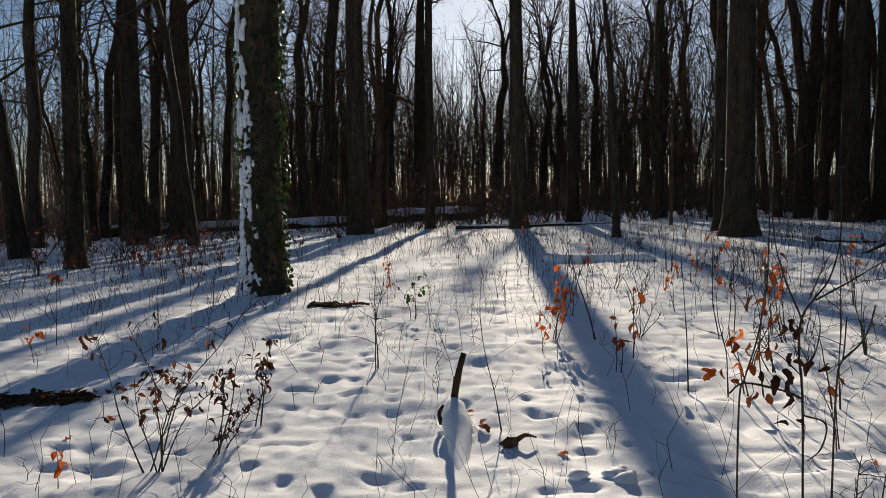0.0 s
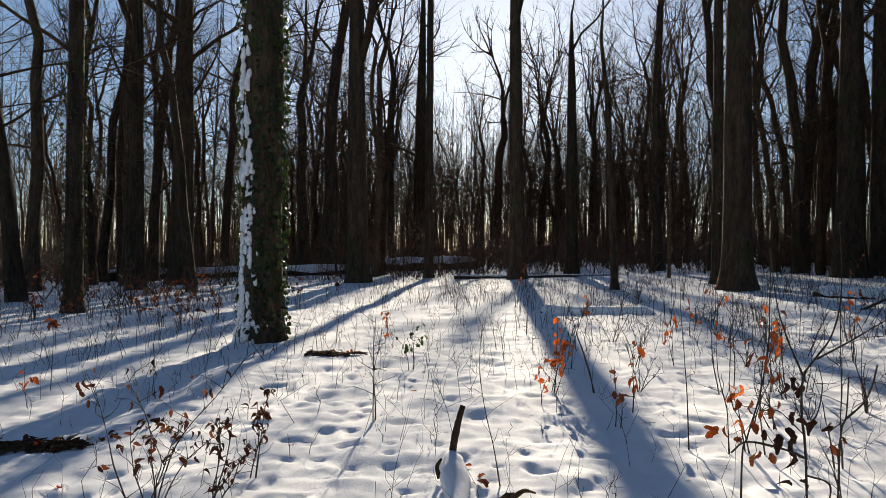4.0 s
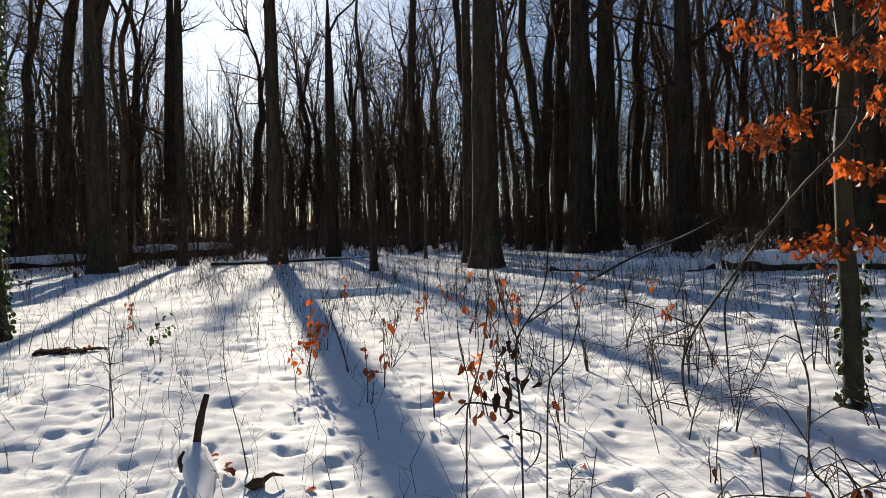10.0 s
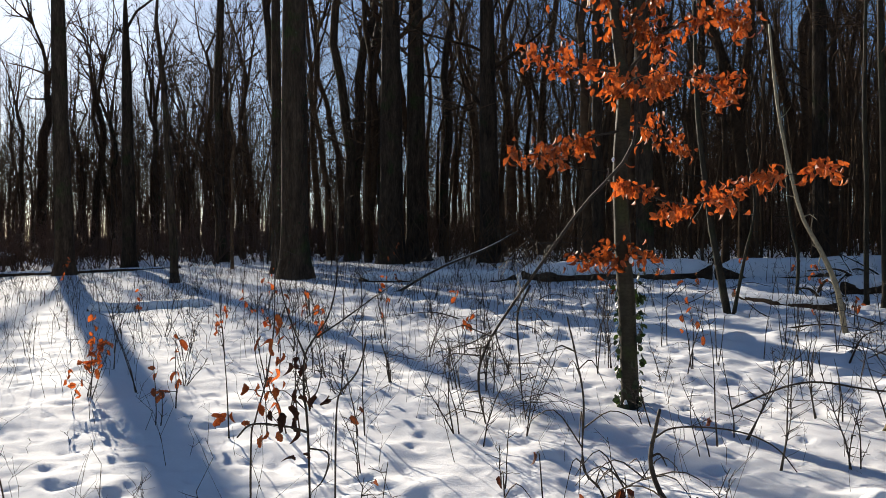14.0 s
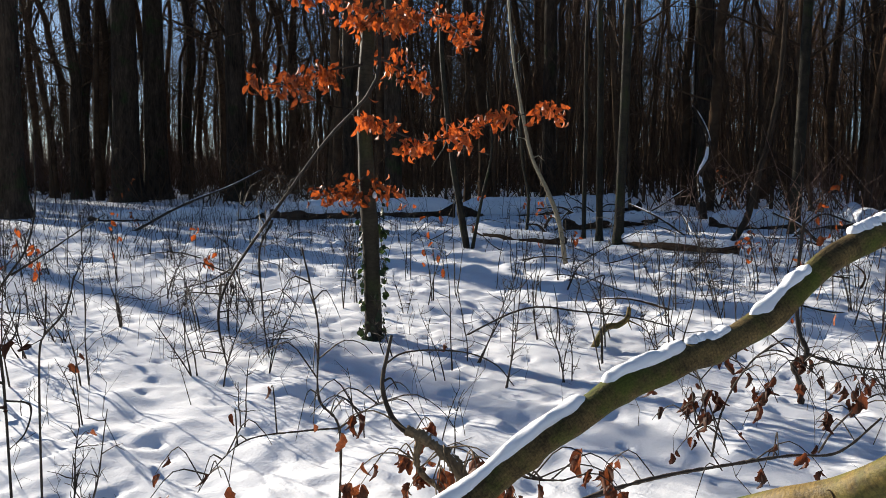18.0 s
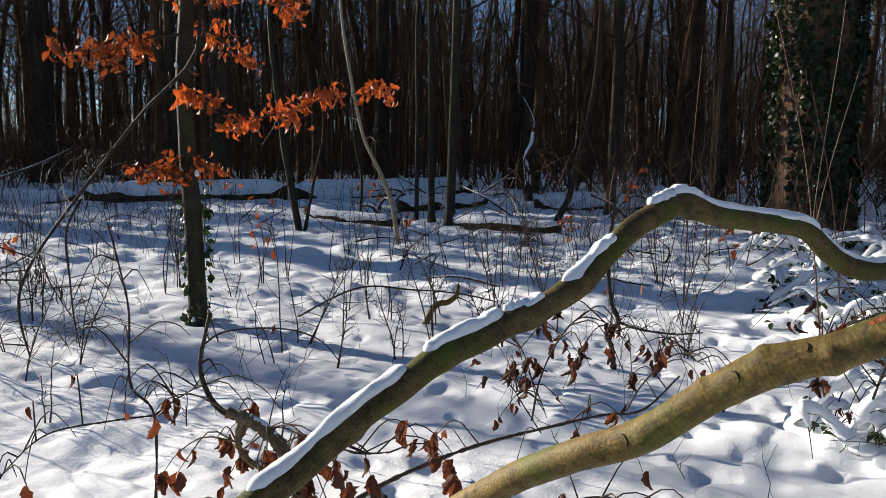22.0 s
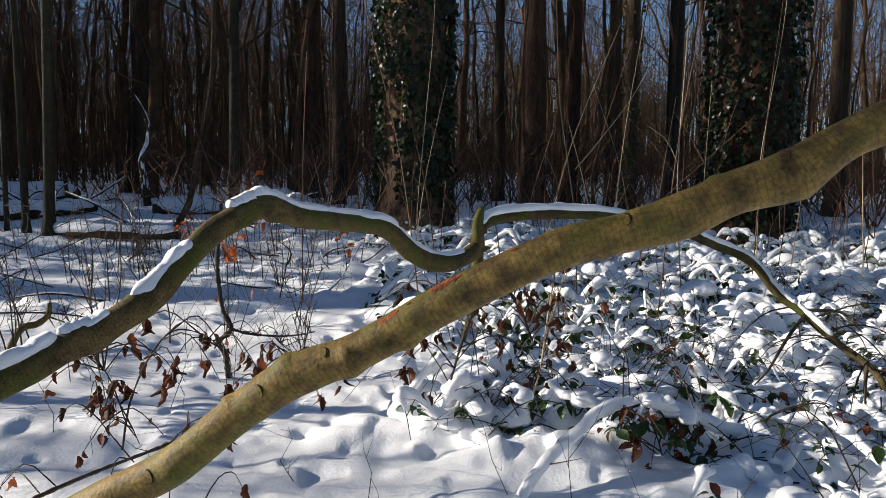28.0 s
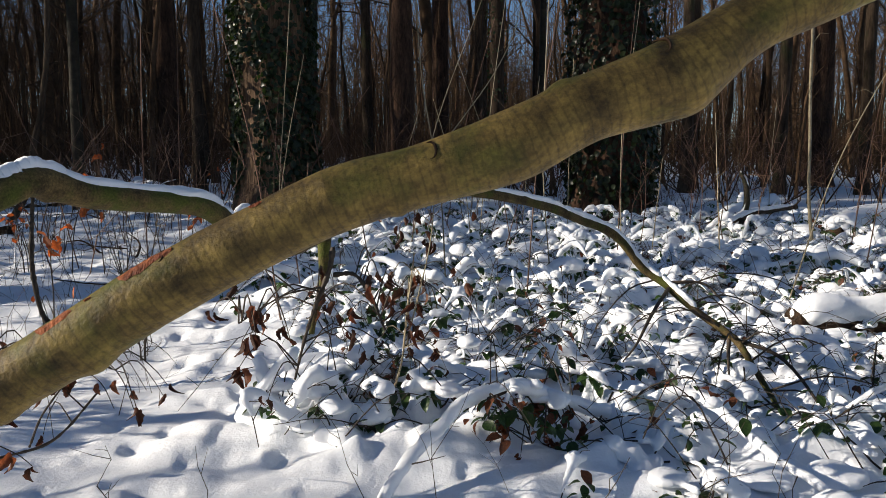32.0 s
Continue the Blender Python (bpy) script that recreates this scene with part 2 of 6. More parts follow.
M_SNOW = surface("snow", (0.82, 0.84, 0.87), (0.89, 0.90, 0.92), 1.2, 0.9, 0.35, spec=0.06, fine=44.0, vary=0.0, grit=0.06, depth=0.011, coords="object")
M_SNOWCAP = surface("snow_cap", (0.80, 0.82, 0.85), (0.90, 0.91, 0.93), 3.0, 0.85, 0.4, spec=0.1, fine=12.0, vary=0.0, grit=0.05, depth=0.008, coords="object")
M_BARK = surface("bark_dark", (0.028, 0.019, 0.012), (0.09, 0.062, 0.04), 5.0, 0.9, 0.9, (1, 1, 0.22), 0.15, 4.0, patch=(0.04, 0.05, 0.018), patch_at=(0.56, 0.7), patch_scale=1.2, depth=0.03)
M_FIRBARK = surface("bark_red", (0.03, 0.018, 0.012), (0.10, 0.055, 0.034), 6.0, 0.9, 0.9, (1, 1, 0.3), 0.15, 4.0, depth=0.03)
M_SMOOTH = surface("bark_smooth", (0.02, 0.015, 0.009), (0.055, 0.044, 0.026), 7.0, 0.75, 0.35, (1, 1, 1), 0.25, 6.0, patch=(0.038, 0.042, 0.014), patch_at=(0.52, 0.68), patch_scale=3.0, lines=9.0, depth=0.008, line_mix=0.35)
M_BEECH = surface("bark_beech_limb", (0.05, 0.030, 0.008), (0.30, 0.20, 0.05), 34.0, 0.62, 0.55, (1, 1, 0.9), 0.3, 6.0, patch=(0.095, 0.105, 0.012), patch_at=(0.5, 0.66), patch_scale=8.0, lines=40.0, depth=0.003, line_mix=0.38, grit=0.85, distort=2.2)
M_MOSSY = surface("bark_mossy_limb", (0.04, 0.028, 0.012), (0.17, 0.118, 0.045), 20.0, 0.8, 0.7, (1, 1, 0.9), 0.2, 8.0, patch=(0.075, 0.085, 0.015), patch_at=(0.46, 0.62), patch_scale=9.0, lines=30.0, depth=0.004, line_mix=0.4, grit=0.9, distort=2.5)
M_FARBARK = surface("bark_far", (0.046, 0.028, 0.016), (0.125, 0.076, 0.043), 1.0, 0.9, 0.0, spec=0.1, vary=0.35)
M_RIDGED = surface("bark_ridged_brown", (0.06, 0.036, 0.022), (0.24, 0.155, 0.095), 9.0, 0.9, 1.0, (1, 1, 0.16), 0.15, 4.0, depth=0.04)
M_DEADWOOD = surface("dead_wood", (0.11, 0.075, 0.045), (0.30, 0.22, 0.13), 22.0, 0.8, 0.8, (1, 1, 0.3), 0.2, 5.0, depth=0.006)
M_TWIG = surface("twig_bark", (0.025, 0.018, 0.013), (0.08, 0.06, 0.042), 30.0, 0.7, 0.2, spec=0.25)
M_PALETWIG = surface("pale_twig_bark", (0.20, 0.16, 0.10), (0.36, 0.30, 0.19), 25.0, 0.6, 0.2, spec=0.3)
M_REDTWIG = surface("red_twig_bark", (0.065, 0.036, 0.023), (0.15, 0.078, 0.05), 25.0, 0.6, 0.2, spec=0.3)
M_ORANGE = surface("leaf_orange", (0.19, 0.042, 0.012), (0.50, 0.155, 0.038), 1.6, 0.5, 0.2, spec=0.4, fine=4.0, through_light=(1.5, 1.0, 0.6), vary=0.4)
M_BROWN = surface("leaf_brown", (0.07, 0.026, 0.014), (0.22, 0.085, 0.04), 1.6, 0.55, 0.2, spec=0.35, fine=4.0, through_light=(1.3, 0.9, 0.6), vary=0.4)
M_DARKLEAF = surface("leaf_dark", (0.035, 0.016, 0.01), (0.13, 0.05, 0.025), 1.6, 0.6, 0.2, spec=0.3, fine=4.0, through_light=(0.55, 0.35, 0.22), vary=0.4)
M_IVY = surface("leaf_ivy", (0.010, 0.018, 0.007), (0.045, 0.06, 0.022), 1.4, 0.34, 0.1, spec=0.45, fine=3.0, through_light=(0.8, 1.1, 0.4), vary=0.2)
M_GREEN = surface("leaf_bramble", (0.012, 0.03, 0.009), (0.06, 0.11, 0.028), 1.5, 0.4, 0.15, spec=0.45, fine=3.0, through_light=(1.0, 1.2, 0.4), vary=0.3)
M_WOUND = surface("torn_wood", (0.12, 0.028, 0.012), (0.52, 0.15, 0.045), 60.0, 0.7, 0.6, (1, 1, 0.2), 0.3, 4.0, vary=0.0)
M_ROT = surface("rotten_wood", (0.025, 0.017, 0.012), (0.10, 0.06, 0.035), 9.0, 0.95, 0.9, (1, 1, 0.3), 0.1, 5.0, depth=0.03)

# ---- snow-covered ground ----
def build_ground():
    turn = np.radians(np.r_[np.arange(-38, 138, 0.28), np.arange(138, 322, 1.15)])
    rad = [0.04, 0.09, 0.15, 0.22, 0.3, 0.37, 0.45]
    while rad[-1] < 30:
        rad.append(rad[-1] + max(0.032, 0.0072 * rad[-1]))
    while rad[-1] < 900:
        rad.append(rad[-1] * 1.07)
    rad = np.array(rad)
    x = 0.4 + rad[:, None] * np.sin(turn)[None]
    y = rad[:, None] * np.cos(turn)[None]
    v = np.stack([x, y, gz(x, y)], -1).reshape(-1, 3)
    m, k = len(rad), len(turn)
    i = np.arange(m - 1)[:, None] * k
    j = np.arange(k)[None]
    j2 = (j + 1) % k
    f = np.stack([i + j, i + k + j, i + k + j2, i + j2], -1).reshape(-1, 4)
    v = np.vstack([v, [[0.4, 0, g1(0.4, 0)]]])
    me = bpy.data.meshes.new("ground")
    tri = [(len(v) - 1, q, (q + 1) % k) for q in range(k)]
    nv, nq, ntri = len(v), len(f), len(tri)
    me.vertices.add(nv)
    me.vertices.foreach_set("co", v.astype(np.float32).ravel())
    me.loops.add(nq * 4 + ntri * 3)
    me.loops.foreach_set("vertex_index", np.r_[f[:, ::-1].ravel(), np.array(tri).ravel()].astype(np.int32))
    me.polygons.add(nq + ntri)
    me.polygons.foreach_set("loop_start", np.r_[np.arange(nq) * 4, nq * 4 + np.arange(ntri) * 3].astype(np.int32))
    me.polygons.foreach_set("use_smooth", [True] * (nq + ntri))
    me.update(calc_edges=True)
    me.validate()
    me.materials.append(M_SNOW)
    return tagged(new("ground", me), "hummocky woodland floor under fresh snow with small hollows", "ground", kind="structure")


build_ground()

# ---- trees ----
def offshoot(sh, rng, p, d, length, r, level, kids, lift=0.05, wild=0.22, tip=0.3):
    """A limb with its branches and twigs."""
    k = (6, 4, 3)[min(level, 2)]
    pts, q, w = [np.array(p)], np.array(p, float), np.array(d, float)
    for _ in range(k - 1):
        w = w + rng.normal(0, wild, 3) + (0, 0, lift)
        w /= np.linalg.norm(w)
        q = q + w * length / (k - 1)
        pts.append(q)
    sh.tube(pts, np.linspace(r, r * tip, k), (6, 3, 3)[min(level, 2)], caps=False)
    if level < len(kids):
        for _ in range(kids[level]):
            u = rng.uniform(0.25, 1.0) * (k - 1)
            i = min(int(u), k - 2)
            at = pts[i] + (pts[i + 1] - pts[i]) * (u - i)
            dd = pts[i + 1] - pts[i]
            dd = dd / np.linalg.norm(dd) + rng.normal(0, 0.65, 3)
            dd /= np.linalg.norm(dd)
            offshoot(sh, rng, at, dd, length * rng.uniform(0.35, 0.6), r * 0.38, level + 1, kids, lift, wild, tip)


def trunk_way(rng, h, lean, wander, n=14):
    s = np.linspace(0, 1, n) ** 1.4
    off = np.cumsum(rng.normal(0, wander, (n, 2)), 0) * s[:, None]
    return np.column_stack([off + np.array(lean)[None] * s[:, None] * h, s * h]), s


def tree_shapes(seed, h, r0, first=6.0, limbs=10, kids=(5, 3), lean=(0, 0), wander=0.03, sides=10, taper=0.7, reach=0.28, up=0.55, flare=0.5, blunt=3):
    rng = np.random.default_rng(seed)
    pts, s = trunk_way(rng, h, lean, wander)
    rad = r0 * (1 - 0.5 * taper * s - (0.97 - 0.5 * taper) * s**blunt) * (1 + flare * np.exp(-pts[:, 2] / (r0 * 1.2)))
    pts = np.vstack([pts[0] - (0, 0, 0.4), pts])
    rad = np.r_[rad[0] * 1.1, rad]
    trunk, crown = Shape(), Shape()
    trunk.tube(pts, rad, sides, 0.06, seed % 50)
    for i in range(limbs):
        z = first + (h - first) * (i + rng.uniform(0, 0.9)) / limbs
        at = np.array([np.interp(z, pts[:, 2], pts[:, 0]), np.interp(z, pts[:, 2], pts[:, 1]), z])
        r = float(np.interp(z, pts[:, 2], rad))
        a = rng.uniform(0, 2 * math.pi)
        d = np.array([math.cos(a), math.sin(a), rng.uniform(0.35 * up, up * 2)])
        offshoot(crown, rng, at, d / np.linalg.norm(d), rng.uniform(0.6, 1.2) * reach * max(h - z, h * 0.3), r * rng.uniform(0.14, 0.34), 0, kids, 0.05, 0.17)
    return trunk, crown


def ivy_on(seed, r, z0, z1, count, size=0.075, swell=0.06, gap=None, hook=False):
    """Ivy leaves on a trunk of radius r, thick in places; gap: a bare stretch (angle, half width, lowest, highest)."""
    rng = np.random.default_rng(seed)
    sh = Shape()
    done = 0
    while done < count:
        a, z = rng.uniform(-math.pi, math.pi), z0 + (z1 - z0) * rng.uniform() ** 1.2
        if gap and abs((a - gap[0] + math.pi) % (2 * math.pi) - math.pi) < gap[1] * (0.6 + 0.8 * vnoise(z * 2.0, 3.0, seed)) and gap[2] < z < gap[3]:
            continue
        if vnoise(a * 1.6 + 9, z * 0.9, seed) < 0.2 and rng.uniform() < 0.35:
            continue
        done += 1
        out = r + swell * rng.uniform(0.1, 1.0) + 0.08 * max(0.0, float(vnoise(a * 2 + 9, z * 1.7, seed + 2)) - 0.5)
        flow = np.array([math.cos(a), math.sin(a), 0.0])
        w = flow * 0.5 + rng.normal(0, 0.45, 3) + (0, 0, -0.75)
        k = size * rng.uniform(0.6, 1.25)
        sh.leaf(flow * out + (0, 0, z), w, flow + rng.normal(0, 0.3, 3), k, k * 0.85, 0.15, 0.1)
    return sh


def add_limbs(crown, seed, rows):
    """Single strong limbs: height, direction in degrees clockwise from +y, rise, length, radius."""
    rng = np.random.default_rng(seed)
    for z, a, rise, length, r in rows:
        d = np.array([math.sin(radians(a)), math.cos(radians(a)), rise])
        offshoot(crown, rng, (0, 0, z), d / np.linalg.norm(d), length, r, 0, (6, 4), 0.12, 0.2)


def forest_tree(seed, h, r0, fork, leaders, side, kids):
    """A forked woodland tree: bole, rising leaders, side limbs and twigs."""
    rg = np.random.default_rng(seed)
    n = 9
    s = np.linspace(0, 1, n)
    sway = np.cumsum(rg.normal(0, 0.02 * h * fork, (n, 2)), 0) * s[:, None]
    pts = np.column_stack([sway, s * h * fork])
    rad = r0 * (1 - 0.35 * s) * (1 + 0.4 * np.exp(-pts[:, 2] / (r0 * 1.5)))
    bole, crown = Shape(), Shape()
    bole.tube(np.vstack([pts[0] - (0, 0, 0.4), pts]), np.r_[rad[0] * 1.1, rad], 7, 0.08, seed % 50)
    turn = rg.uniform(0, 6.28)
    for i in range(leaders):
        a = turn + i * 6.28 / leaders + rg.normal(0, 0.4)
        tilt = rg.uniform(0.08, 0.38)
        d = np.array([math.cos(a) * tilt, math.sin(a) * tilt, 1.0])
        offshoot(crown, rg, pts[-1] - (0, 0, 0.15), d / np.linalg.norm(d), h * (1 - fork) * rg.uniform(0.8, 1.1), rad[-1] * (0.85 if i == 0 else rg.uniform(0.45, 0.75)), 0, kids, 0.08, 0.12, 0.18)
    for i in range(side):
        u = rg.uniform(0.3, 0.98)
        at = np.array([np.interp(u, s, pts[:, 0]), np.interp(u, s, pts[:, 1]), u * h * fork])
        a = rg.uniform(0, 6.28)
        d = np.array([math.cos(a), math.sin(a), rg.uniform(0.1, 1.1)])
        offshoot(crown, rg, at, d / np.linalg.norm(d), h * rg.uniform(0.10, 0.26), r0 * rg.uniform(0.08, 0.2), 0, (6, 4), 0.05, 0.22, 0.2)
    return bole, crown


def stand_tree(x, y, r, seed, h=21.0, first=5.5, limbs=13, kids=(5, 4), lean=(0, 0), mat=None, label="tall bare forest tree with dark furrowed bark", sides=14, wander=0.03, ivy=0, flare=0.45, reach=0.34, name="tree", extra=(), forked=False, blunt=3):
    t = thing(name, (x, y, g1(x, y) - 0.03), label, "tree", "forest trees")
    if forked:
        a, b = forest_tree(seed, h, r, 0.62, 2, 15, (9, 6, 2))
    else:
        a, b = tree_shapes(seed, h, r, first, limbs, kids, lean, wander, sides, reach=reach, flare=flare, blunt=blunt)
    add_limbs(b, seed, extra)
    part("trunk", a, mat or M_BARK, t)
    part("crown", b, M_FARBARK, t)
    if ivy:
        part("ivy", ivy_on(seed + 5, r * 1.02, 0.1, 9.0, ivy), M_IVY, t, "dark glossy ivy climbing the trunk")
    return t


IVY_LABEL = "tall forest tree whose trunk is wrapped in dark ivy"
stand_tree(-10.0, 21.1, 0.25, 11, label=IVY_LABEL, ivy=900)
stand_tree(-13.4, 34.2, 0.36, 12, label=IVY_LABEL, ivy=900, first=7)
stand_tree(-12.6, 38.0, 0.58, 13, first=9, limbs=10, reach=0.35, label="thick bare forest tree with spreading limbs", extra=((11.0, 95, 0.3, 6.0, 0.13), (13.0, -95, 0.2, 6.0, 0.16), (9.0, 60, 0.8, 5, 0.1)))
stand_tree(-3.6, 35.8, 0.50, 15, lean=(-0.01, 0), first=12, reach=0.22, kids=(4, 2), extra=((10.3, 85, 1.3, 7.0, 0.22),))
stand_tree(-7.0, 49.5, 0.55, 16, forked=True, h=24)
stand_tree(-1.2, 57.0, 0.50, 17, lean=(0.02, 0), limbs=8, h=24, reach=0.28, kids=(5, 3))
leaning_oak = stand_tree(4.0, 36.4, 0.39, 18, lean=(-0.0195, 0.0), limbs=3, first=14)
# Limb added above the view; its shadow falls on the near beech limb.
part("leader", Shape().tube(curve([(-0.27, 0, 12.0), (0.02, 0.0, 13.3), (0.3, 0.0, 14.5), (0.5, 0.05, 17.0), (0.7, 0.1, 20.0)], 14), np.linspace(0.22, 0.08, 14), 10, 0.06, 4), M_BARK, leaning_oak)
stand_tree(7.3, 89.7, 0.6, 19, h=27, forked=True)
stand_tree(6.2, 26.1, 0.14, 20, h=11, lean=(-0.03, 0), wander=0.06, label="slender bare tree leaning between larger trunks")
stand_tree(7.06, 38.9, 0.33, 21, h=13.8, reach=0.2, kids=(4, 2), first=8, limbs=6, blunt=5, extra=((11.6, 80, 3.0, 6.5, 0.07), (12.2, -95, 3.4, 6.0, 0.06)))
stand_tree(9.85, 24.6, 0.48, 22, sides=18, label="thick dark oak trunk rising from the snow", ivy=250, reach=0.2, kids=(3, 2), first=10)
stand_tree(10.5, 28.1, 0.22, 23, reach=0.2, kids=(3, 2), first=10)
stand_tree(17.2, 31.2, 0.58, 24, reach=0.24, kids=(4, 2), first=10)
stand_tree(19.6, 33.0, 0.55, 25, reach=0.24, kids=(4, 2), first=10)
# Tree added for its shadow, which falls next to the ivy tree's own.
stand_tree(-0.3, 40.0, 0.24, 30, h=21, first=8, limbs=10, kids=(5, 3), reach=0.2, blunt=6)
# Trees added far back so that their shadows darken only the distant snow.
SHADERS = ((10.4, 80.0), (12.3, 76.0), (14.2, 83.0), (16.0, 77.5), (17.8, 72.5), (19.8, 81.0), (21.5, 75.0), (23.4, 79.0), (11.4, 70.5), (15.1, 71.0), (20.3, 69.5), (-4.5, 76.0), (-6.8, 71.0), (-9.0, 79.0), (-11.6, 74.0), (-14.0, 70.0))
for i, (x, y) in enumerate(SHADERS):
    stand_tree(x, y, 0.26 + 0.03 * (i % 4), 1600 + i, h=19 + i % 4, forked=True, label="tall bare forest tree added far back to shade the snow")
FILL = ((23.0, 31.6, 0.38), (19.6, 26.7, 0.43), (19.7, 20.2, 0.21), (17.9, 16.3, 0.27), (23.4, 14.0, 0.25), (25.6, 9.4, 0.25), (26.0, 4.0, 0.34), (22.1, 2.6, 0.16),
        (30.2, 3.6, 0.31), (24.1, -4.3, 0.27), (25.8, -6.0, 0.19), (21.7, -11.3, 0.23))
for i, (x, y, r) in enumerate(FILL):
    stand_tree(x, y, r, 40 + i, h=20, mat=M_FIRBARK if i in (6, 9) else M_BARK, limbs=11, first=6, kids=(5, 3))
FILL2 = ((24.4, -2.1, 0.16), (26.6, 9.8, 0.36), (19.1, -12.5, 0.16), (20.3, -10.5, 0.16), (19.5, -15.3, 0.16), (25.7, -7.9, 0.21), (22.3, -5.1, 0.13),
         (-17.7, 33.6, 0.31), (-19.2, 44.0, 0.32), (-16.0, 43.1, 0.34), (-13.8, 50.1, 0.31), (-3.6, 59.9, 0.40), (12.7, 43.2, 0.30), (17.4, 36.0, 0.30))
for i, (x, y, r) in enumerate(FILL2):
    stand_tree(x, y, r, 60 + i, h=19 if y < 30 else 24, limbs=15, first=5, kids=(5, 3), forked=y > 32)
for i, (x, y, r) in enumerate(((-8.6, 39.5, 0.3), (-11.0, 44.5, 0.3), (-15.2, 37.5, 0.26), (-18.0, 40.0, 0.3), (-9.9, 31.0, 0.2), (15.0, 40.5, 0.3), (21.0, 39.0, 0.32), (23.5, 36.5, 0.3), (14.2, 35.0, 0.2), (10.6, 76.0, 0.4), (18.4, 37.8, 0.34), (-9.3, 54.2, 0.45), (-14.4, 26.3, 0.29))):
    stand_tree(x, y, r, 80 + i, h=22, forked=True)
stand_tree(21.3, -2.8, 0.33, 90, mat=M_FIRBARK, label="tall pine trunk with reddish flaky bark", first=7)
stand_tree(18.9, -4.8, 0.18, 91, label=IVY_LABEL, ivy=500)
stand_tree(22.7, -16.1, 0.46, 92, mat=M_FIRBARK)
stand_tree(16.7, 4.15, 0.11, 93, h=14, limbs=16, first=3.0, mat=M_SMOOTH, lean=(0.0, -0.02), label="slim smooth-barked young tree by a heap of snowy logs")
stand_tree(13.24, 6.32, 0.09, 94, h=13, limbs=16, first=3.0, mat=M_SMOOTH, lean=(0.01, -0.02), label="slim smooth-barked young tree with snow at its foot")
stand_tree(13.9, 7.4, 0.045, 95, h=9, mat=M_SMOOTH, name="young_tree", label="thin bare young tree in snow", first=3, kids=(3, 2))
stand_tree(13.6, 6.9, 0.065, 96, h=10, mat=M_SMOOTH, name="young_tree", label="thin bare young tree in snow", first=4, kids=(3, 2))
stand_tree(16.7, -5.2, 0.08, 97, h=11, mat=M_SMOOTH, name="young_tree", label="thin bare young tree in snow", first=3, kids=(3, 2))

# two huge ivy-covered trunks
big_ivy = stand_tree(14.0, 0.24, 0.56, 101, sides=24, label="huge trunk wrapped in ivy with a strip of bare brown bark", mat=M_RIDGED)
part("ivy", ivy_on(102, 0.59, 0.2, 8.0, 8500, 0.098, 0.11, (2.5, 0.24, 0.0, 2.7)), M_IVY, big_ivy, "dark glossy ivy with small pale glints")
big_ivy_two = stand_tree(13.0, -5.3, 0.56, 103, sides=24, label="huge trunk thickly wrapped in dark ivy", mat=M_FIRBARK)
part("ivy", ivy_on(104, 0.60, 0.2, 8.0, 6800, 0.095, 0.17), M_IVY, big_ivy_two, "dark glossy ivy")

# the ivy tree beside the clearing, snow stuck to one side of its bark
ivy_tree = stand_tree(-3.04, 13.24, 0.345, 105, sides=24, label="stout forest tree with ivy and snow stuck to its bark", flare=0.35)
part("ivy", ivy_on(106, 0.36, 0.05, 7.5, 2600, 0.085, 0.07, (-2.4, 0.55, 0.3, 7.0)), M_IVY, ivy_tree, "dark ivy, densest at the foot")


def stuck_snow(seed, r, a0, z0, z1, count):
    rng = np.random.default_rng(seed)
    sh = Shape()
    for _ in range(count):
        z = z0 + (z1 - z0) * rng.uniform() ** 1.5
        a = a0 + rng.normal(0, 0.3)
        if vnoise(a * 7 + 40, z * 5, seed) < 0.42 + 0.07 * z:
            continue
        rr = r * (1 + 0.35 * math.exp(-z / 0.4)) + 0.005
        k = rng.uniform(0.02, 0.06)
        sh.blob((math.cos(a) * rr, math.sin(a) * rr, z), (k * 0.8, k * 0.8, k * rng.uniform(1.0, 2.4)), rng.uniform(0, 30), 0.4, 7, 5)
    return sh


tagged(part("stuck_snow", stuck_snow(107, 0.345, -2.4, 0.0, 5.5, 1500), M_SNOWCAP, ivy_tree, "snow plastered on the windward bark"), kind="stuff")

# ---- forest behind: repeated bare trees and thin poles ----
VARIANTS = []
for i, (h, r0, fork, leaders, side) in enumerate(((20, 0.21, 0.6, 3, 14), (22, 0.25, 0.66, 3, 12), (17, 0.15, 0.5, 2, 16), (21, 0.19, 0.72, 2, 16), (18, 0.17, 0.5, 3, 13), (19, 0.13, 0.76, 2, 18))):
    t = thing("bare_tree", (0, 0, 0), "bare winter tree forking into fine dark branches", "tree", "background trees")
    a, b = forest_tree(200 + i, h, r0, fork, leaders, side, (8, 6, 2))
    part("trunk", a, M_FARBARK, t)
    part("crown", b, M_FARBARK, t)
    VARIANTS.append(t)
for i in range(5):
    t = thing("thin_tree", (0, 0, 0), "thin bare understorey tree with fine twigs", "tree", "background trees")
    a, b = tree_shapes(220 + i, (10, 8, 12, 9, 7)[i], (0.055, 0.045, 0.07, 0.05, 0.04)[i], (1.6, 1.2, 2.5, 1.4, 1.0)[i], 14, (5, 3), (0.01, 0.0), 0.17, 5, 0.85, 0.42, 0.9, 0.3)
    part("trunk", a, M_FARBARK, t)
    part("crown", b, M_FARBARK, t)
    VARIANTS.append(t)
BIG, SLIM = (0, 1, 2, 3, 4, 5), (6, 7, 8, 9, 10)


def thick(az):
    """How dense the wood is in one direction (degrees from +y)."""
    return 0.5 + 0.5 * smooth(38, 58, az) - 0.45 * smooth(72, 92, az)


rng = np.random.default_rng(5)
spots = []
placed = set()


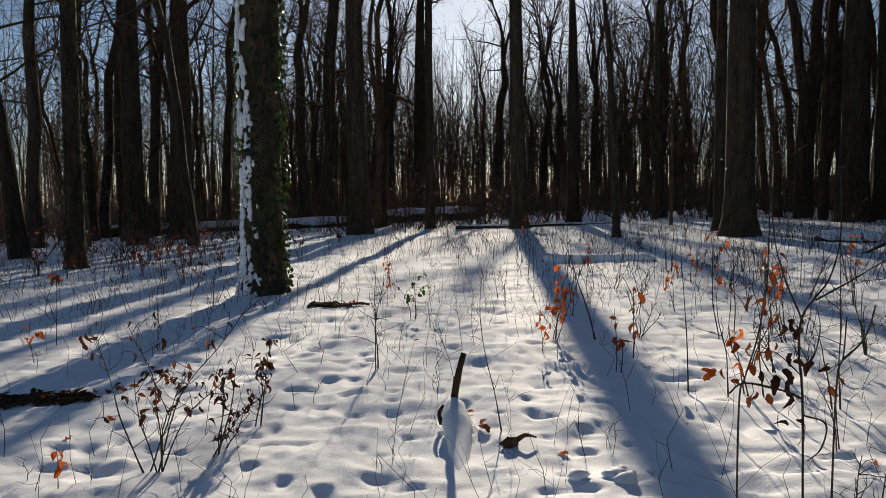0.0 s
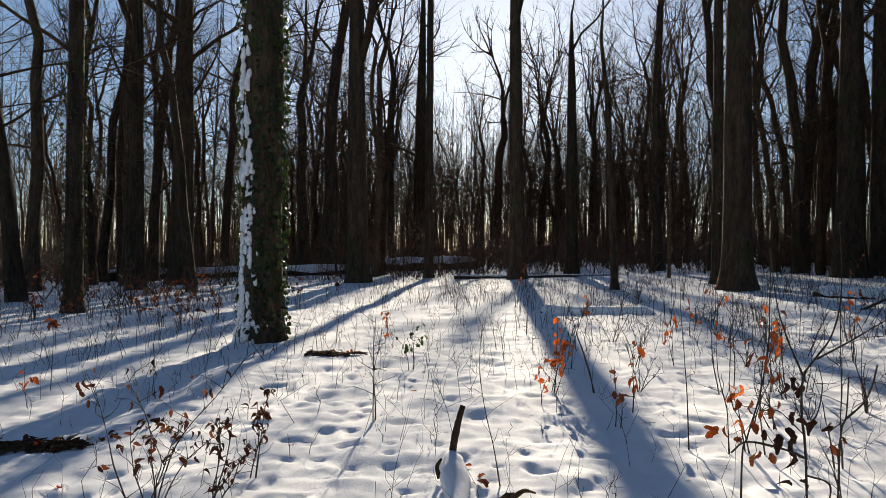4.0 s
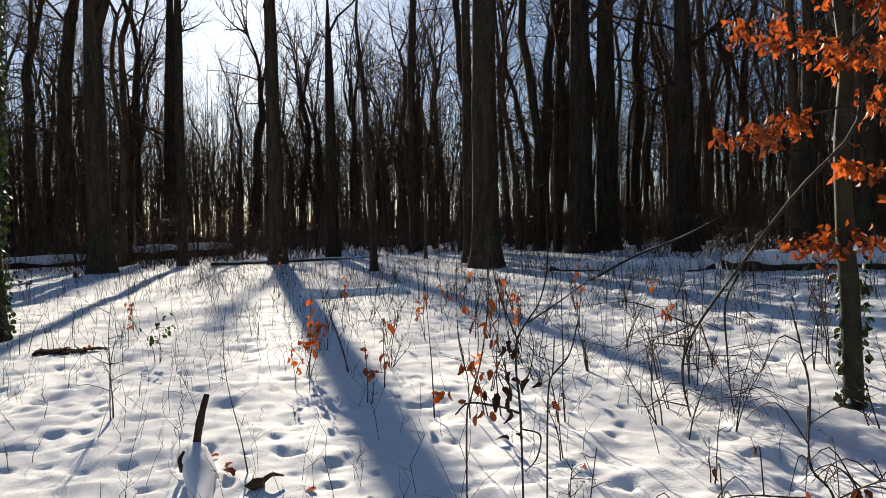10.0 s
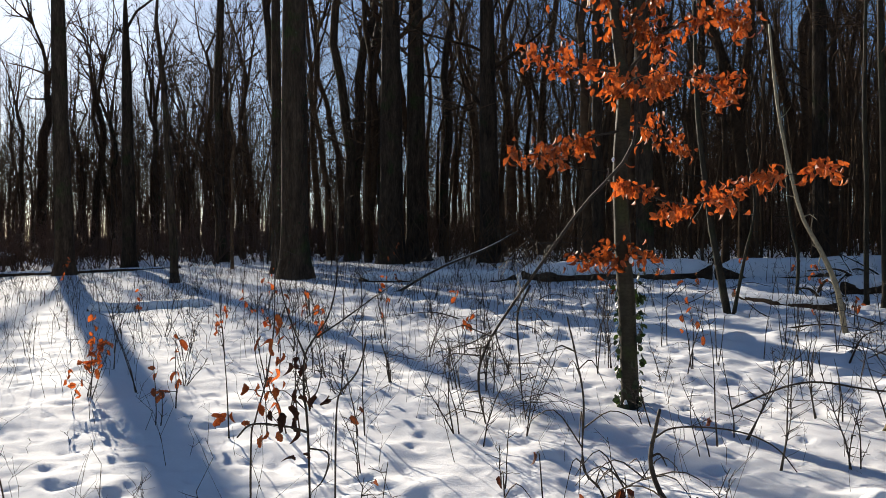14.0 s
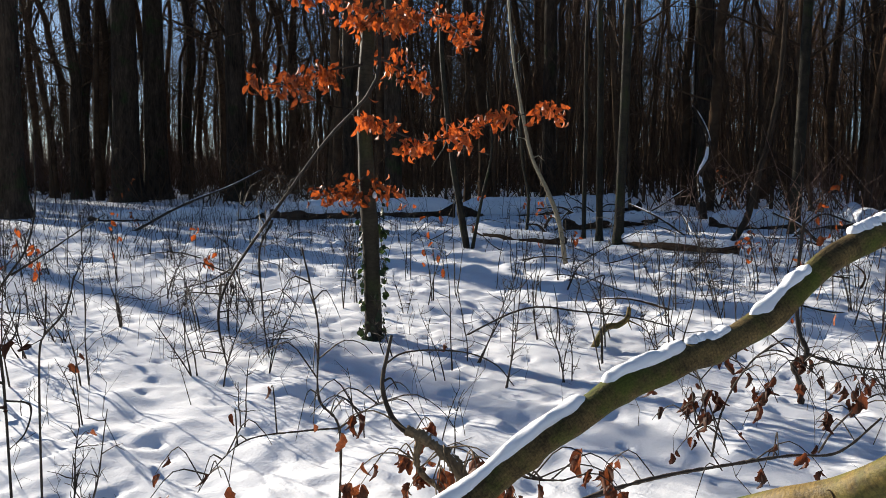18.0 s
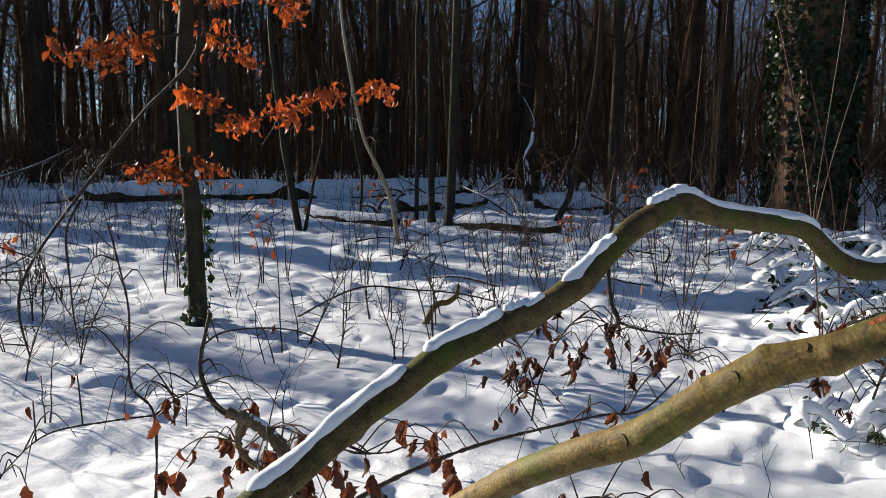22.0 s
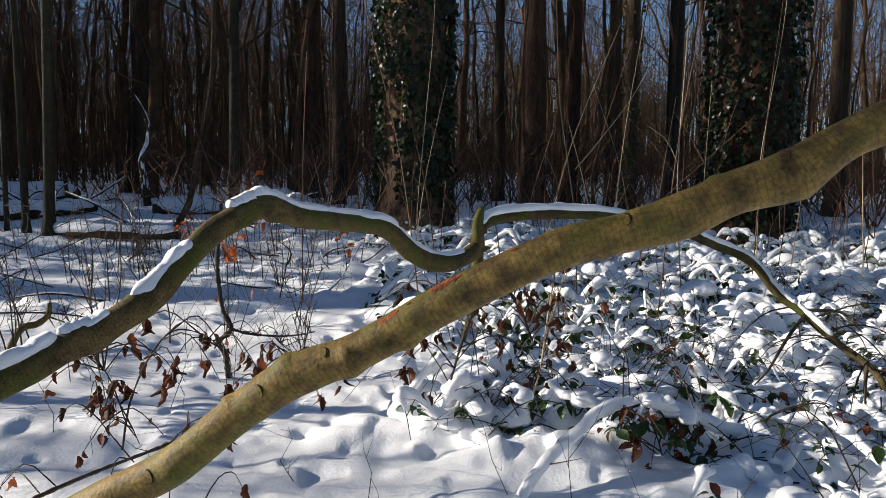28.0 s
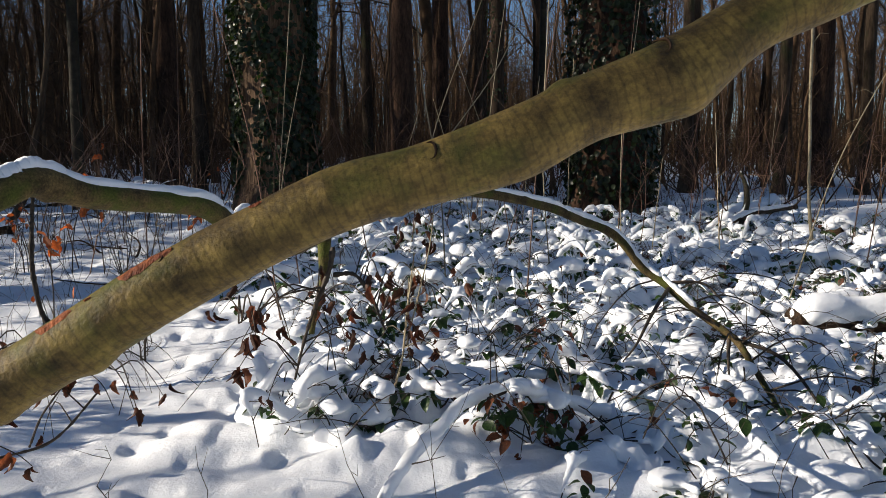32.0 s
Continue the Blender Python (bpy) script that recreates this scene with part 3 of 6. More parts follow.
def free(x, y, gap):
    return all((x - a) ** 2 + (y - b) ** 2 > gap * gap for a, b in spots)


def scatter(count, lo, hi, r0, r1, pick, gap, size):
    made = 0
    tries = 0
    while made < count and tries < 6000:
        tries += 1
        a = radians(rng.uniform(lo, hi))
        r = math.sqrt(rng.uniform(r0 * r0, r1 * r1))
        x, y = r * math.sin(a), r * math.cos(a)
        off = abs(math.degrees(a) - SUN_AZ)
        if rng.uniform() > thick(math.degrees(a)) or not free(x, y, gap) or (off < 3.2 and r < 62) or (abs(x) < 11 and y < 33 and y > 0) or (x > 0 and math.hypot(x - 10, y - 8) < 10):
            continue
        if pick[0] == 0 and y > 0 and -4 < x - 0.0787 * y < 11 and r < 60:
            continue
        k = rng.uniform(*size) * (0.75 if off < 8 else 1.0)
        spots.append((x, y))
        src = VARIANTS[pick[int(rng.integers(len(pick)))]]
        made += 1
        m = pose(x, y, g1(x, y) - 0.05, rng.normal(0, 1.5), rng.normal(0, 1.5), rng.uniform(0, 360))
        if src not in placed:
            placed.add(src)
            src.matrix_basis = m
        else:
            src = copy_thing(src, m)
        src.scale = (k, k, k)


scatter(95, -42, 42, 38, 84, BIG, 2.4, (0.8, 1.2))
scatter(130, 42, 140, 24, 72, BIG, 2.2, (0.8, 1.15))
scatter(90, -42, 42, 34, 72, SLIM, 1.4, (0.7, 1.4))
scatter(230, 42, 140, 19, 60, SLIM, 1.1, (0.7, 1.4))
scatter(55, -10, 20, 62, 100, BIG, 2.0, (0.8, 1.05))
scatter(22, 22, 50, 36, 66, BIG, 1.8, (0.85, 1.15))
scatter(60, 40, 66, 24, 52, SLIM, 1.0, (0.7, 1.3))
scatter(26, 46, 66, 28, 60, BIG, 1.8, (0.8, 1.1))
# Unseen trees added behind the viewer; they hold back part of the sky's light.
scatter(30, 140, 318, 12, 45, BIG, 4.0, (0.9, 1.2))
scatter(14, 28, 45, 46, 80, BIG, 1.8, (0.9, 1.2))


def far_woods():
    sh = Shape()
    rg = np.random.default_rng(6)
    for i in range(3400):
        a = radians(rg.uniform(-48, 146))
        r = math.sqrt(rg.uniform(66**2, 140**2))
        if i > 3150:
            a, r = radians(rg.uniform(-14, 26)), rg.uniform(95, 150)
        elif rg.uniform() > thick(math.degrees(a)) * (0.75 if math.degrees(a) < 45 else 1.1):
            continue
        x, y = r * math.sin(a), r * math.cos(a)
        h = rg.uniform(11, 27) * (0.7 if -10 < math.degrees(a) < 22 and r < 95 else 1.0)
        z = g1(x, y) - 0.1
        top = rg.normal(0, 0.5, 2)
        r0 = rg.uniform(0.04, 0.15)
        fork = rg.uniform(0.3, 0.6)
        c = np.array([x + top[0] * 0.5, y + top[1] * 0.5, z + h * fork])
        sh.tube([[x, y, z], [x + top[0] * 0.1, y + top[1] * 0.3, z + h * fork * 0.5], c, [x + top[0], y + top[1], z + h * 0.95]], [r0, r0 * 0.85, r0 * 0.7, 0.02], 3, caps=False)
        for _ in range(5):
            b = rg.uniform(0, 6.28)
            p = c - (top[0] * 0.3 * (q0 := rg.uniform(0, 0.8)), top[1] * 0.3 * q0, h * fork * 0.5 * q0)
            d = np.array([math.cos(b), math.sin(b), rg.uniform(0.7, 3.0)])
            d /= np.linalg.norm(d)
            L = h * rg.uniform(0.22, 0.5)
            q = p + d * L * 0.5 + rg.normal(0, 0.3, 3)
            e = q + (d + (0, 0, 0.4) + rg.normal(0, 0.3, 3)) * L * 0.5
            sh.tube([p, q, e], [r0 * 0.45, r0 * 0.3, 0.015], 3, caps=False)
            for _ in range(5):
                k = rg.uniform(0.15, 0.95)
                f = p + (q - p) * k * 2 if k < 0.5 else q + (e - q) * (k - 0.5) * 2
                w = d * 0.6 + rg.normal(0, 0.6, 3)
                m = f + w * L * 0.16
                sh.tube([f, m, m + (w + (0, 0, 0.3) + rg.normal(0, 0.3, 3)) * L * 0.16], [0.035, 0.022, 0.01], 3, caps=False)
    return sh


def far_stems():
    """Thin straight stems that close the gaps low down between the far trunks."""
    sh = Shape()
    rg = np.random.default_rng(61)
    for i in range(8200):
        a = radians(rg.uniform(-48, 146) if i < 6500 else rg.uniform(58, 132))
        r = math.sqrt(rg.uniform(58**2, 150**2)) if i < 6500 else math.sqrt(rg.uniform(38**2, 110**2))
        x, y = r * math.sin(a), r * math.cos(a)
        if vnoise(x / 14.0, y / 14.0, 62) < 0.3:
            continue
        z, h = g1(x, y) - 0.1, rg.uniform(3.0, 12.0) if i < 6500 else rg.uniform(2.0, 6.5)
        r0 = rg.uniform(0.025, 0.085) * (0.6 + r / 150)
        d = rg.normal(0, 0.05, 2) * h
        m = rg.normal(0, 0.02, 2) * h
        top = np.array([x + d[0], y + d[1], z + h])
        mid = np.array([x + d[0] * 0.45 + m[0], y + d[1] * 0.45 + m[1], z + h * 0.5])
        sh.tube([(x, y, z), mid, top], [r0, r0 * 0.75, r0 * 0.3], 3, caps=False)
        for _ in range(3):
            u = rg.uniform(-0.6, 0.9)
            p = mid + (top - mid) * u if u > 0 else mid + (mid - np.array([x, y, z])) * u
            e = rg.normal(0, 1, 3) * (1, 1, 0.5) + (0, 0, 0.35)
            e *= h * rg.uniform(0.06, 0.17) / np.linalg.norm(e)
            q = p + e + rg.normal(0, 0.12, 3)
            sh.tube([p, q, q + e * 0.8 + rg.normal(0, 0.25, 3)], [r0 * 0.4, r0 * 0.28, 0.01], 3, caps=False)
    return sh


far_thin = part("far_woods", far_stems(), M_FARBARK)
tagged(far_thin, "thin straight stems crowding the distant woodland", "woods", kind="stuff")
far = part("far_woods", far_woods(), M_FARBARK)
tagged(far, "distant bare winter woodland, dark trunks and branches", "woods", kind="stuff")


def undergrowth():
    """Leafless brush under the trees."""
    sh = Shape()
    rg = np.random.default_rng(7)
    n = 0
    while n < 5000:
        a = radians(rg.uniform(-44, 142))
        r = math.sqrt(rg.uniform(19**2, 80**2))
        x, y = r * math.sin(a), r * math.cos(a)
        left = math.degrees(a) < 24
        if (x > -9 and x < 16 and y > 0 and y < 38) or math.hypot(x - 10, y - 8) < 11 or (left and rg.uniform() > 0.8):
            continue
        n += 1
        z = g1(x, y)
        h = rg.uniform(0.3, 1.5) if left else rg.uniform(0.4, 3.2)
        for _ in range(int(rg.integers(2, 4))):
            d = rg.normal(0, 0.45, 2) * h
            m = rg.normal(0, 0.2, 2) * h
            sh.tube([[x, y, z - 0.05], [x + d[0] * 0.5 + m[0], y + d[1] * 0.5 + m[1], z + h * 0.55], [x + d[0], y + d[1], z + h]], [0.022, 0.015, 0.006], 3, caps=False)
            for _ in range(3):
                u = rg.uniform(0.3, 0.9)
                p = np.array([x + d[0] * u, y + d[1] * u, z + h * u])
                sh.tube([p, p + rg.normal(0, 0.3, 3) * h * 0.5 + (0, 0, 0.15 * h)], [0.01, 0.004], 3, caps=False)
    return sh


brush = part("undergrowth", undergrowth(), M_FARBARK)
tagged(brush, "leafless dark brown brush under the forest trees", "undergrowth", kind="stuff")


def thicket():
    """Bushy leafless understorey farther back, up to twice a man's height."""
    sh = Shape()
    rg = np.random.default_rng(37)
    for _ in range(1600):
        a = radians(rg.uniform(-42, 60))
        r = rg.uniform(42, 100)
        x, y = r * math.sin(a), r * math.cos(a)
        if vnoise(x / 9.0, y / 9.0, 41) < 0.3:
            continue
        z, h = g1(x, y), rg.uniform(1.0, 4.2)
        for _ in range(5):
            d = rg.normal(0, 0.34, 2) * h
            b = rg.normal(0, 0.12, 2) * h
            hh = h * rg.uniform(0.6, 1.0)
            p = np.array([[x, y, z - 0.05], [x + d[0] * 0.3 + b[0], y + d[1] * 0.3 + b[1], z + hh * 0.45], [x + d[0], y + d[1], z + hh]])
            sh.tube(p, [0.024, 0.017, 0.007], 3, caps=False)
            for _ in range(4):
                q = p[1] + (p[2] - p[1]) * rg.uniform(-0.4, 1.0)
                e = rg.normal(0, 0.22, 3) * h + (0, 0, 0.08 * h)
                sh.tube([q, q + e * 0.5 + rg.normal(0, 0.05, 3) * h, q + e], [0.011, 0.009, 0.005], 3, caps=False)
    return sh


tagged(part("undergrowth", thicket(), M_REDTWIG), "tall reddish-brown leafless thicket under the far trees", "undergrowth", kind="stuff")


def low_brush():
    """Short leafless stems standing in the far part of the clearing."""
    sh = Shape()
    rg = np.random.default_rng(27)
    for _ in range(4600):
        x, y = rg.uniform(-14, 24), rg.uniform(11, 42)
        if vnoise(x / 2.3, y / 2.3, 31) < 0.4:
            continue
        z, h = g1(x, y), rg.uniform(0.12, 0.6) * (1.6 if rg.uniform() < 0.1 else 1)
        d = rg.normal(0, 0.4, 2) * h
        p = np.array([[x, y, z - 0.03], [x + d[0] * 0.3, y + d[1] * 0.3, z + h * 0.5], [x + d[0], y + d[1], z + h]])
        sh.tube(p, [0.007, 0.005, 0.002], 3, caps=False)
        for _ in range(3):
            u = rg.uniform(0.0, 1.0)
            q = p[1] + (p[2] - p[1]) * u
            e = rg.normal(0, 0.4, 3) * h * 0.6 + (0, 0, 0.12 * h)
            sh.tube([q, q + e], [0.004, 0.0015], 3, caps=False)
    return sh


tagged(part("undergrowth", low_brush(), M_TWIG), "short dark stems standing out of the snow", "undergrowth", kind="stuff")


def red_brush():
    """Reddish twigs between the big ivy trunks."""
    sh = Shape()
    rg = np.random.default_rng(17)
    for _ in range(650):
        x, y = rg.uniform(9, 28), rg.uniform(-16, 4.5)
        if math.hypot(x - 13, y + 5.3) < 1.0 or math.hypot(x - 14, y - 0.45) < 1.0:
            continue
        z, h = g1(x, y), rg.uniform(0.4, 2.0)
        d = rg.normal(0, 0.4, 2) * h
        p = np.array([[x, y, z - 0.05], [x + d[0] * 0.35, y + d[1] * 0.2, z + h * 0.45], [x + d[0], y + d[1], z + h]])
        sh.tube(p, [0.008, 0.006, 0.003], 3, caps=False)
        for _ in range(5):
            u = rg.uniform(0.3, 1.0)
            q = p[1] + (p[2] - p[1]) * (u - 0.3)
            e = rg.normal(0, 0.35, 3) * h * 0.5 + (0, 0, 0.1 * h)
            sh.tube([q, q + e * 0.5 + (0, 0, 0.04), q + e], [0.004, 0.003, 0.0015], 3, caps=False)
    return sh


tagged(part("undergrowth", red_brush(), M_REDTWIG), "thin reddish twigs between ivy-covered trunks", "undergrowth", kind="stuff")


def ridge():
    """The wood's far edge, closing the view low down."""
    sh = Shape()
    rg = np.random.default_rng(8)
    n = 2400
    a = np.linspace(0, 2 * math.pi, n, endpoint=False)
    h = 0.8 + 1.8 * vnoise(np.arange(n) / 30.0, 0.5, 3) + rg.uniform(0, 1, n) ** 3 * 4.0
    x, y = 240 * np.sin(a), 240 * np.cos(a)
    v = np.concatenate([np.stack([x, y, gz(x, y) - 1], -1), np.stack([x, y, gz(x, y) + h], -1), np.stack([x * 1.03, y * 1.03, gz(x, y) + h * 0.9], -1), np.stack([x * 1.03, y * 1.03, gz(x, y) - 1], -1)])
    f = [(k * n + i, k * n + (i + 1) % n, (k + 1) * n + (i + 1) % n, (k + 1) * n + i) for k in range(3) for i in range(n)]
    return sh.add(v, f)


tagged(part("backdrop", ridge(), M_FARBARK), "dark edge of the wood far behind the trees", "backdrop", kind="structure")

# ---- leaves as single pieces ----
def leaf_meshes(mat, name, sizes):
    """Dry leaves with a midrib, wavy lobed edges and a curl; seven rows of four."""
    out = []
    for n, (length, width, curl, fold) in enumerate(sizes):
        rg = np.random.default_rng(900 + n)
        v, c = [], []
        for i in range(8):
            u = i / 7
            wide = width * 0.5 * math.sin(math.pi * min(u * 0.86 + 0.07, 1.0)) ** 0.75 * (1 if i % 2 else 0.82) + 0.0008
            bend = -length * curl * (u**2) * 0.9
            twist = (rg.uniform(-0.25, 0.25) + 0.5 * (n - 1.5)) * u
            for k in (-1.0, -0.5, 0.0, 0.5, 1.0):
                x = wide * k * rg.uniform(0.85, 1.15)
                z = fold * abs(k) ** 1.4 * wide * 1.7 + rg.normal(0, 0.05) * width * abs(k)
                v.append((x * math.cos(twist) - z * math.sin(twist) + 0.06 * length * math.sin(u * 3 + n), length * u * (1 - 0.25 * curl * u), bend + z * math.cos(twist) + x * math.sin(twist)))
                c.append((k, u * 3, n))
        f = [(i * 5 + j, i * 5 + j + 1, i * 5 + j + 6, i * 5 + j + 5) for i in range(7) for j in range(4)]
        out.append(Shape().add(v, f, c).mesh(name, mat))
    return out


LEAF_ORANGE = leaf_meshes(M_ORANGE, "leaf", ((0.085, 0.05, 0.25, 0.3), (0.075, 0.042, 0.5, 0.4), (0.095, 0.05, 0.1, 0.2), (0.07, 0.035, 0.7, 0.5)))
LEAF_BROWN = leaf_meshes(M_BROWN, "leaf", ((0.08, 0.045, 0.4, 0.45), (0.07, 0.035, 0.7, 0.6), (0.095, 0.05, 0.3, 0.5), (0.06, 0.03, 0.9, 0.6)))
LEAF_DARK = leaf_meshes(M_DARKLEAF, "leaf", ((0.08, 0.04, 0.6, 0.6), (0.07, 0.03, 0.9, 0.8), (0.09, 0.045, 0.5, 0.6), (0.06, 0.03, 1.1, 0.7)))
LEAF_GREEN = leaf_meshes(M_GREEN, "leaf", ((0.075, 0.05, 0.2, 0.15), (0.06, 0.04, 0.3, 0.2), (0.09, 0.055, 0.1, 0.12)))


def hang_leaf(parent, meshes, rg, at, way, size=1.0):
    """One leaf on its parent, at a place given in the parent's own space."""
    ob = new("leaf", meshes[int(rg.integers(len(meshes)))])
    ob.parent = parent
    w = Vector(way).normalized()
    q = w.to_track_quat("Y", "Z").to_matrix().to_4x4() @ Matrix.Rotation(rg.uniform(-1.6, 1.6), 4, "Y")
    k = size * rg.uniform(0.7, 1.2)
    ob.matrix_basis = Matrix.Translation(Vector(at)) @ q @ Matrix.Scale(k, 4)
    return ob


def sapling(x, y, h, seed, label, name="sapling", stems=1, side=5, lean=(0.0, 0.0), r=0.006, leaves=0, kind=None, mat=None, size=1.0, wild=0.16, cover=(0.35, 1.0), spread=0.35, z=None, group="saplings in the snow", category="sapling"):
    """Bare or sparsely leaved stems that rise from the snow."""
    rg = np.random.default_rng(seed)
    base = (x, y, (g1(x, y) if z is None else z) - 0.02)
    t = thing(name, base, label, category, group)
    ends = []
    for i in range(stems):
        sh = Shape()
        hh = h * (1 if i == 0 else rg.uniform(0.5, 0.95))
        w = np.array([lean[0] + rg.normal(0, spread * 0.3 if i else 0.03), lean[1] + rg.normal(0, spread * 0.3 if i else 0.03), 1.0])
        q, pts = np.array([rg.normal(0, 0.03) * (i > 0), rg.normal(0, 0.03) * (i > 0), -0.03]), []
        for k in range(8):
            pts.append(q)
            w = w + rg.normal(0, wild * 0.6, 3) * (0.3 if k < 2 else 1)
            w[2] = max(w[2], 0.4)
            q = q + w / np.linalg.norm(w) * hh / 7
        pts = np.array(pts)
        fine = curve(pts, 15)
        sh.tube(fine, np.linspace(r * 1.15, r * 0.35, 15) * (1 + 0.12 * rg.normal(0, 1, 15)), 5)
        for _ in range(side):
            u = rg.uniform(0.25, 0.98)
            at = fine[int(u * 14)]
            d = rg.normal(0, 1, 3)
            d[2] = abs(d[2]) * 0.6 + 0.25
            d /= np.linalg.norm(d)
            L = hh * rg.uniform(0.12, 0.4) * (1.1 - 0.5 * u)
            tw = [at]
            for _ in range(3):
                d = d + rg.normal(0, 0.25, 3) + (0, 0, 0.06)
                d /= np.linalg.norm(d)
                tw.append(tw[-1] + d * L / 3)
            sh.tube(tw, np.linspace(r * 0.55, r * 0.2, 4), 4, caps=False, weld=0)
            last = len(sh.v) - 1
            ends += [tw[-1], tw[-2], (tw[1] + tw[2]) / 2]
            if rg.uniform() < 0.6:
                b = d + rg.normal(0, 0.6, 3)
                sh.tube([tw[2], tw[2] + b / np.linalg.norm(b) * L * 0.4], [r * 0.3, r * 0.15], 3, caps=False, weld=last)
        ends += [fine[-1], fine[-3], fine[-5]]
        part("stem", sh, mat or M_TWIG, t)
    if leaves:
        pool = [e for e in ends if cover[0] * h <= e[2] <= cover[1] * h * 1.2] or ends
        for _ in range(leaves):
            e = pool[int(rg.integers(len(pool)))]
            hang_leaf(t, kind or LEAF_BROWN, rg, e + rg.normal(0, 0.012, 3), rg.normal(0, 0.55, 3) + (0, 0, -0.7), size)
    return t


# ---- clearing ----
DARK_SHRUB = "leaning young shrub with curled dark brown leaves"
sapling(-1.72, 4.45, 1.2, 301, DARK_SHRUB, "leafy_shrub", 7, 9, (0.25, 0.2), 0.005, 72, LEAF_DARK + LEAF_BROWN[:2], None, 0.7, 0.22, (0.3, 0.95), 1.0)
sapling(-1.45, 4.75, 0.7, 399, DARK_SHRUB, "leafy_shrub", 5, 9, (0.2, 0.3), 0.005, 40, LEAF_DARK, None, 0.7, 0.25, (0.2, 1.0), 1.0)
sapling(-1.30, 5.3, 0.7, 302, DARK_SHRUB, "leafy_shrub", 3, 6, (0.1, 0.1), 0.005, 30, LEAF_DARK, None, 0.75)
sapling(-2.23, 4.29, 0.30, 303, "small seedling with a few orange leaves in snow", "seedling", 1, 4, (0.1, 0), 0.003, 8, LEAF_ORANGE, None, 0.8, 0.1, (0.5, 1.0))
sapling(-4.25, 7.9, 0.5, 304, "small seedling with a few orange leaves in snow", "seedling", 1, 4, (-0.1, 0), 0.004, 6, LEAF_ORANGE, None, 1.0)
sapling(-4.47, 8.8, 0.85, 305, "upright seedling with dark shrivelled leaves on top", "seedling", 1, 3, (0, 0), 0.005, 8, LEAF_BROWN, None, 1.2, 0.08, (0.85, 1.0))
sapling(-3.76, 10.1, 0.9, 306, "bare forked sapling standing in snow", side=6)
sapling(-3.2, 8.6, 0.45, 307, "small seedling with a few orange leaves in snow", "seedling", 2, 3, (0, 0), 0.004, 5, LEAF_ORANGE, None, 0.8)
sapling(-0.59, 6.74, 1.0, 308, "bare forked sapling standing in snow", stems=2, side=8, lean=(-0.05, 0.1), spread=0.6)
sapling(0.39, 4.95, 1.15, 309, "single thin curved stem rising from the snow", side=3, r=0.004, lean=(-0.03, 0.05))
sapling(-0.32, 9.9, 0.75, 310, "low evergreen shrub with small dark leaves", "evergreen_shrub", 3, 7, (0, 0), 0.005, 46, LEAF_GREEN, None, 0.75)
sapling(-0.88, 13.8, 0.6, 311, "small sapling with pale orange leaves", "seedling", 2, 4, (0, 0), 0.005, 12, LEAF_ORANGE, None, 0.9)
sapling(-0.75, 10.9, 0.5, 312, "small sapling with pale orange leaves", "seedling", 1, 4, (0, 0), 0.004, 7, LEAF_ORANGE, None, 0.9)
sapling(1.91, 5.79, 1.2, 313, "tall straight bare stem standing in snow", side=2, r=0.006, wild=0.03)
sapling(1.2, 7.9, 0.85, 314, "leaning sapling with bright orange leaves", "leafy_shrub", 4, 8, (0.15, 0.1), 0.005, 44, LEAF_ORANGE, None, 0.95)
sapling(1.0, 7.4, 0.42, 315, "small seedling with a few orange leaves in snow", "seedling", 2, 4, (0, 0), 0.004, 9, LEAF_ORANGE, None, 0.8)
sapling(3.0, 9.6, 0.7, 316, "small sapling with pale orange leaves", "seedling", 2, 4, (0, 0), 0.005, 14, LEAF_ORANGE, None, 0.85)
sapling(3.4, 7.7, 0.95, 317, "small sapling with pale orange leaves", "seedling", 2, 5, (0, 0), 0.005, 8, LEAF_ORANGE, None, 1.0, 0.12, (0.7, 1.0))

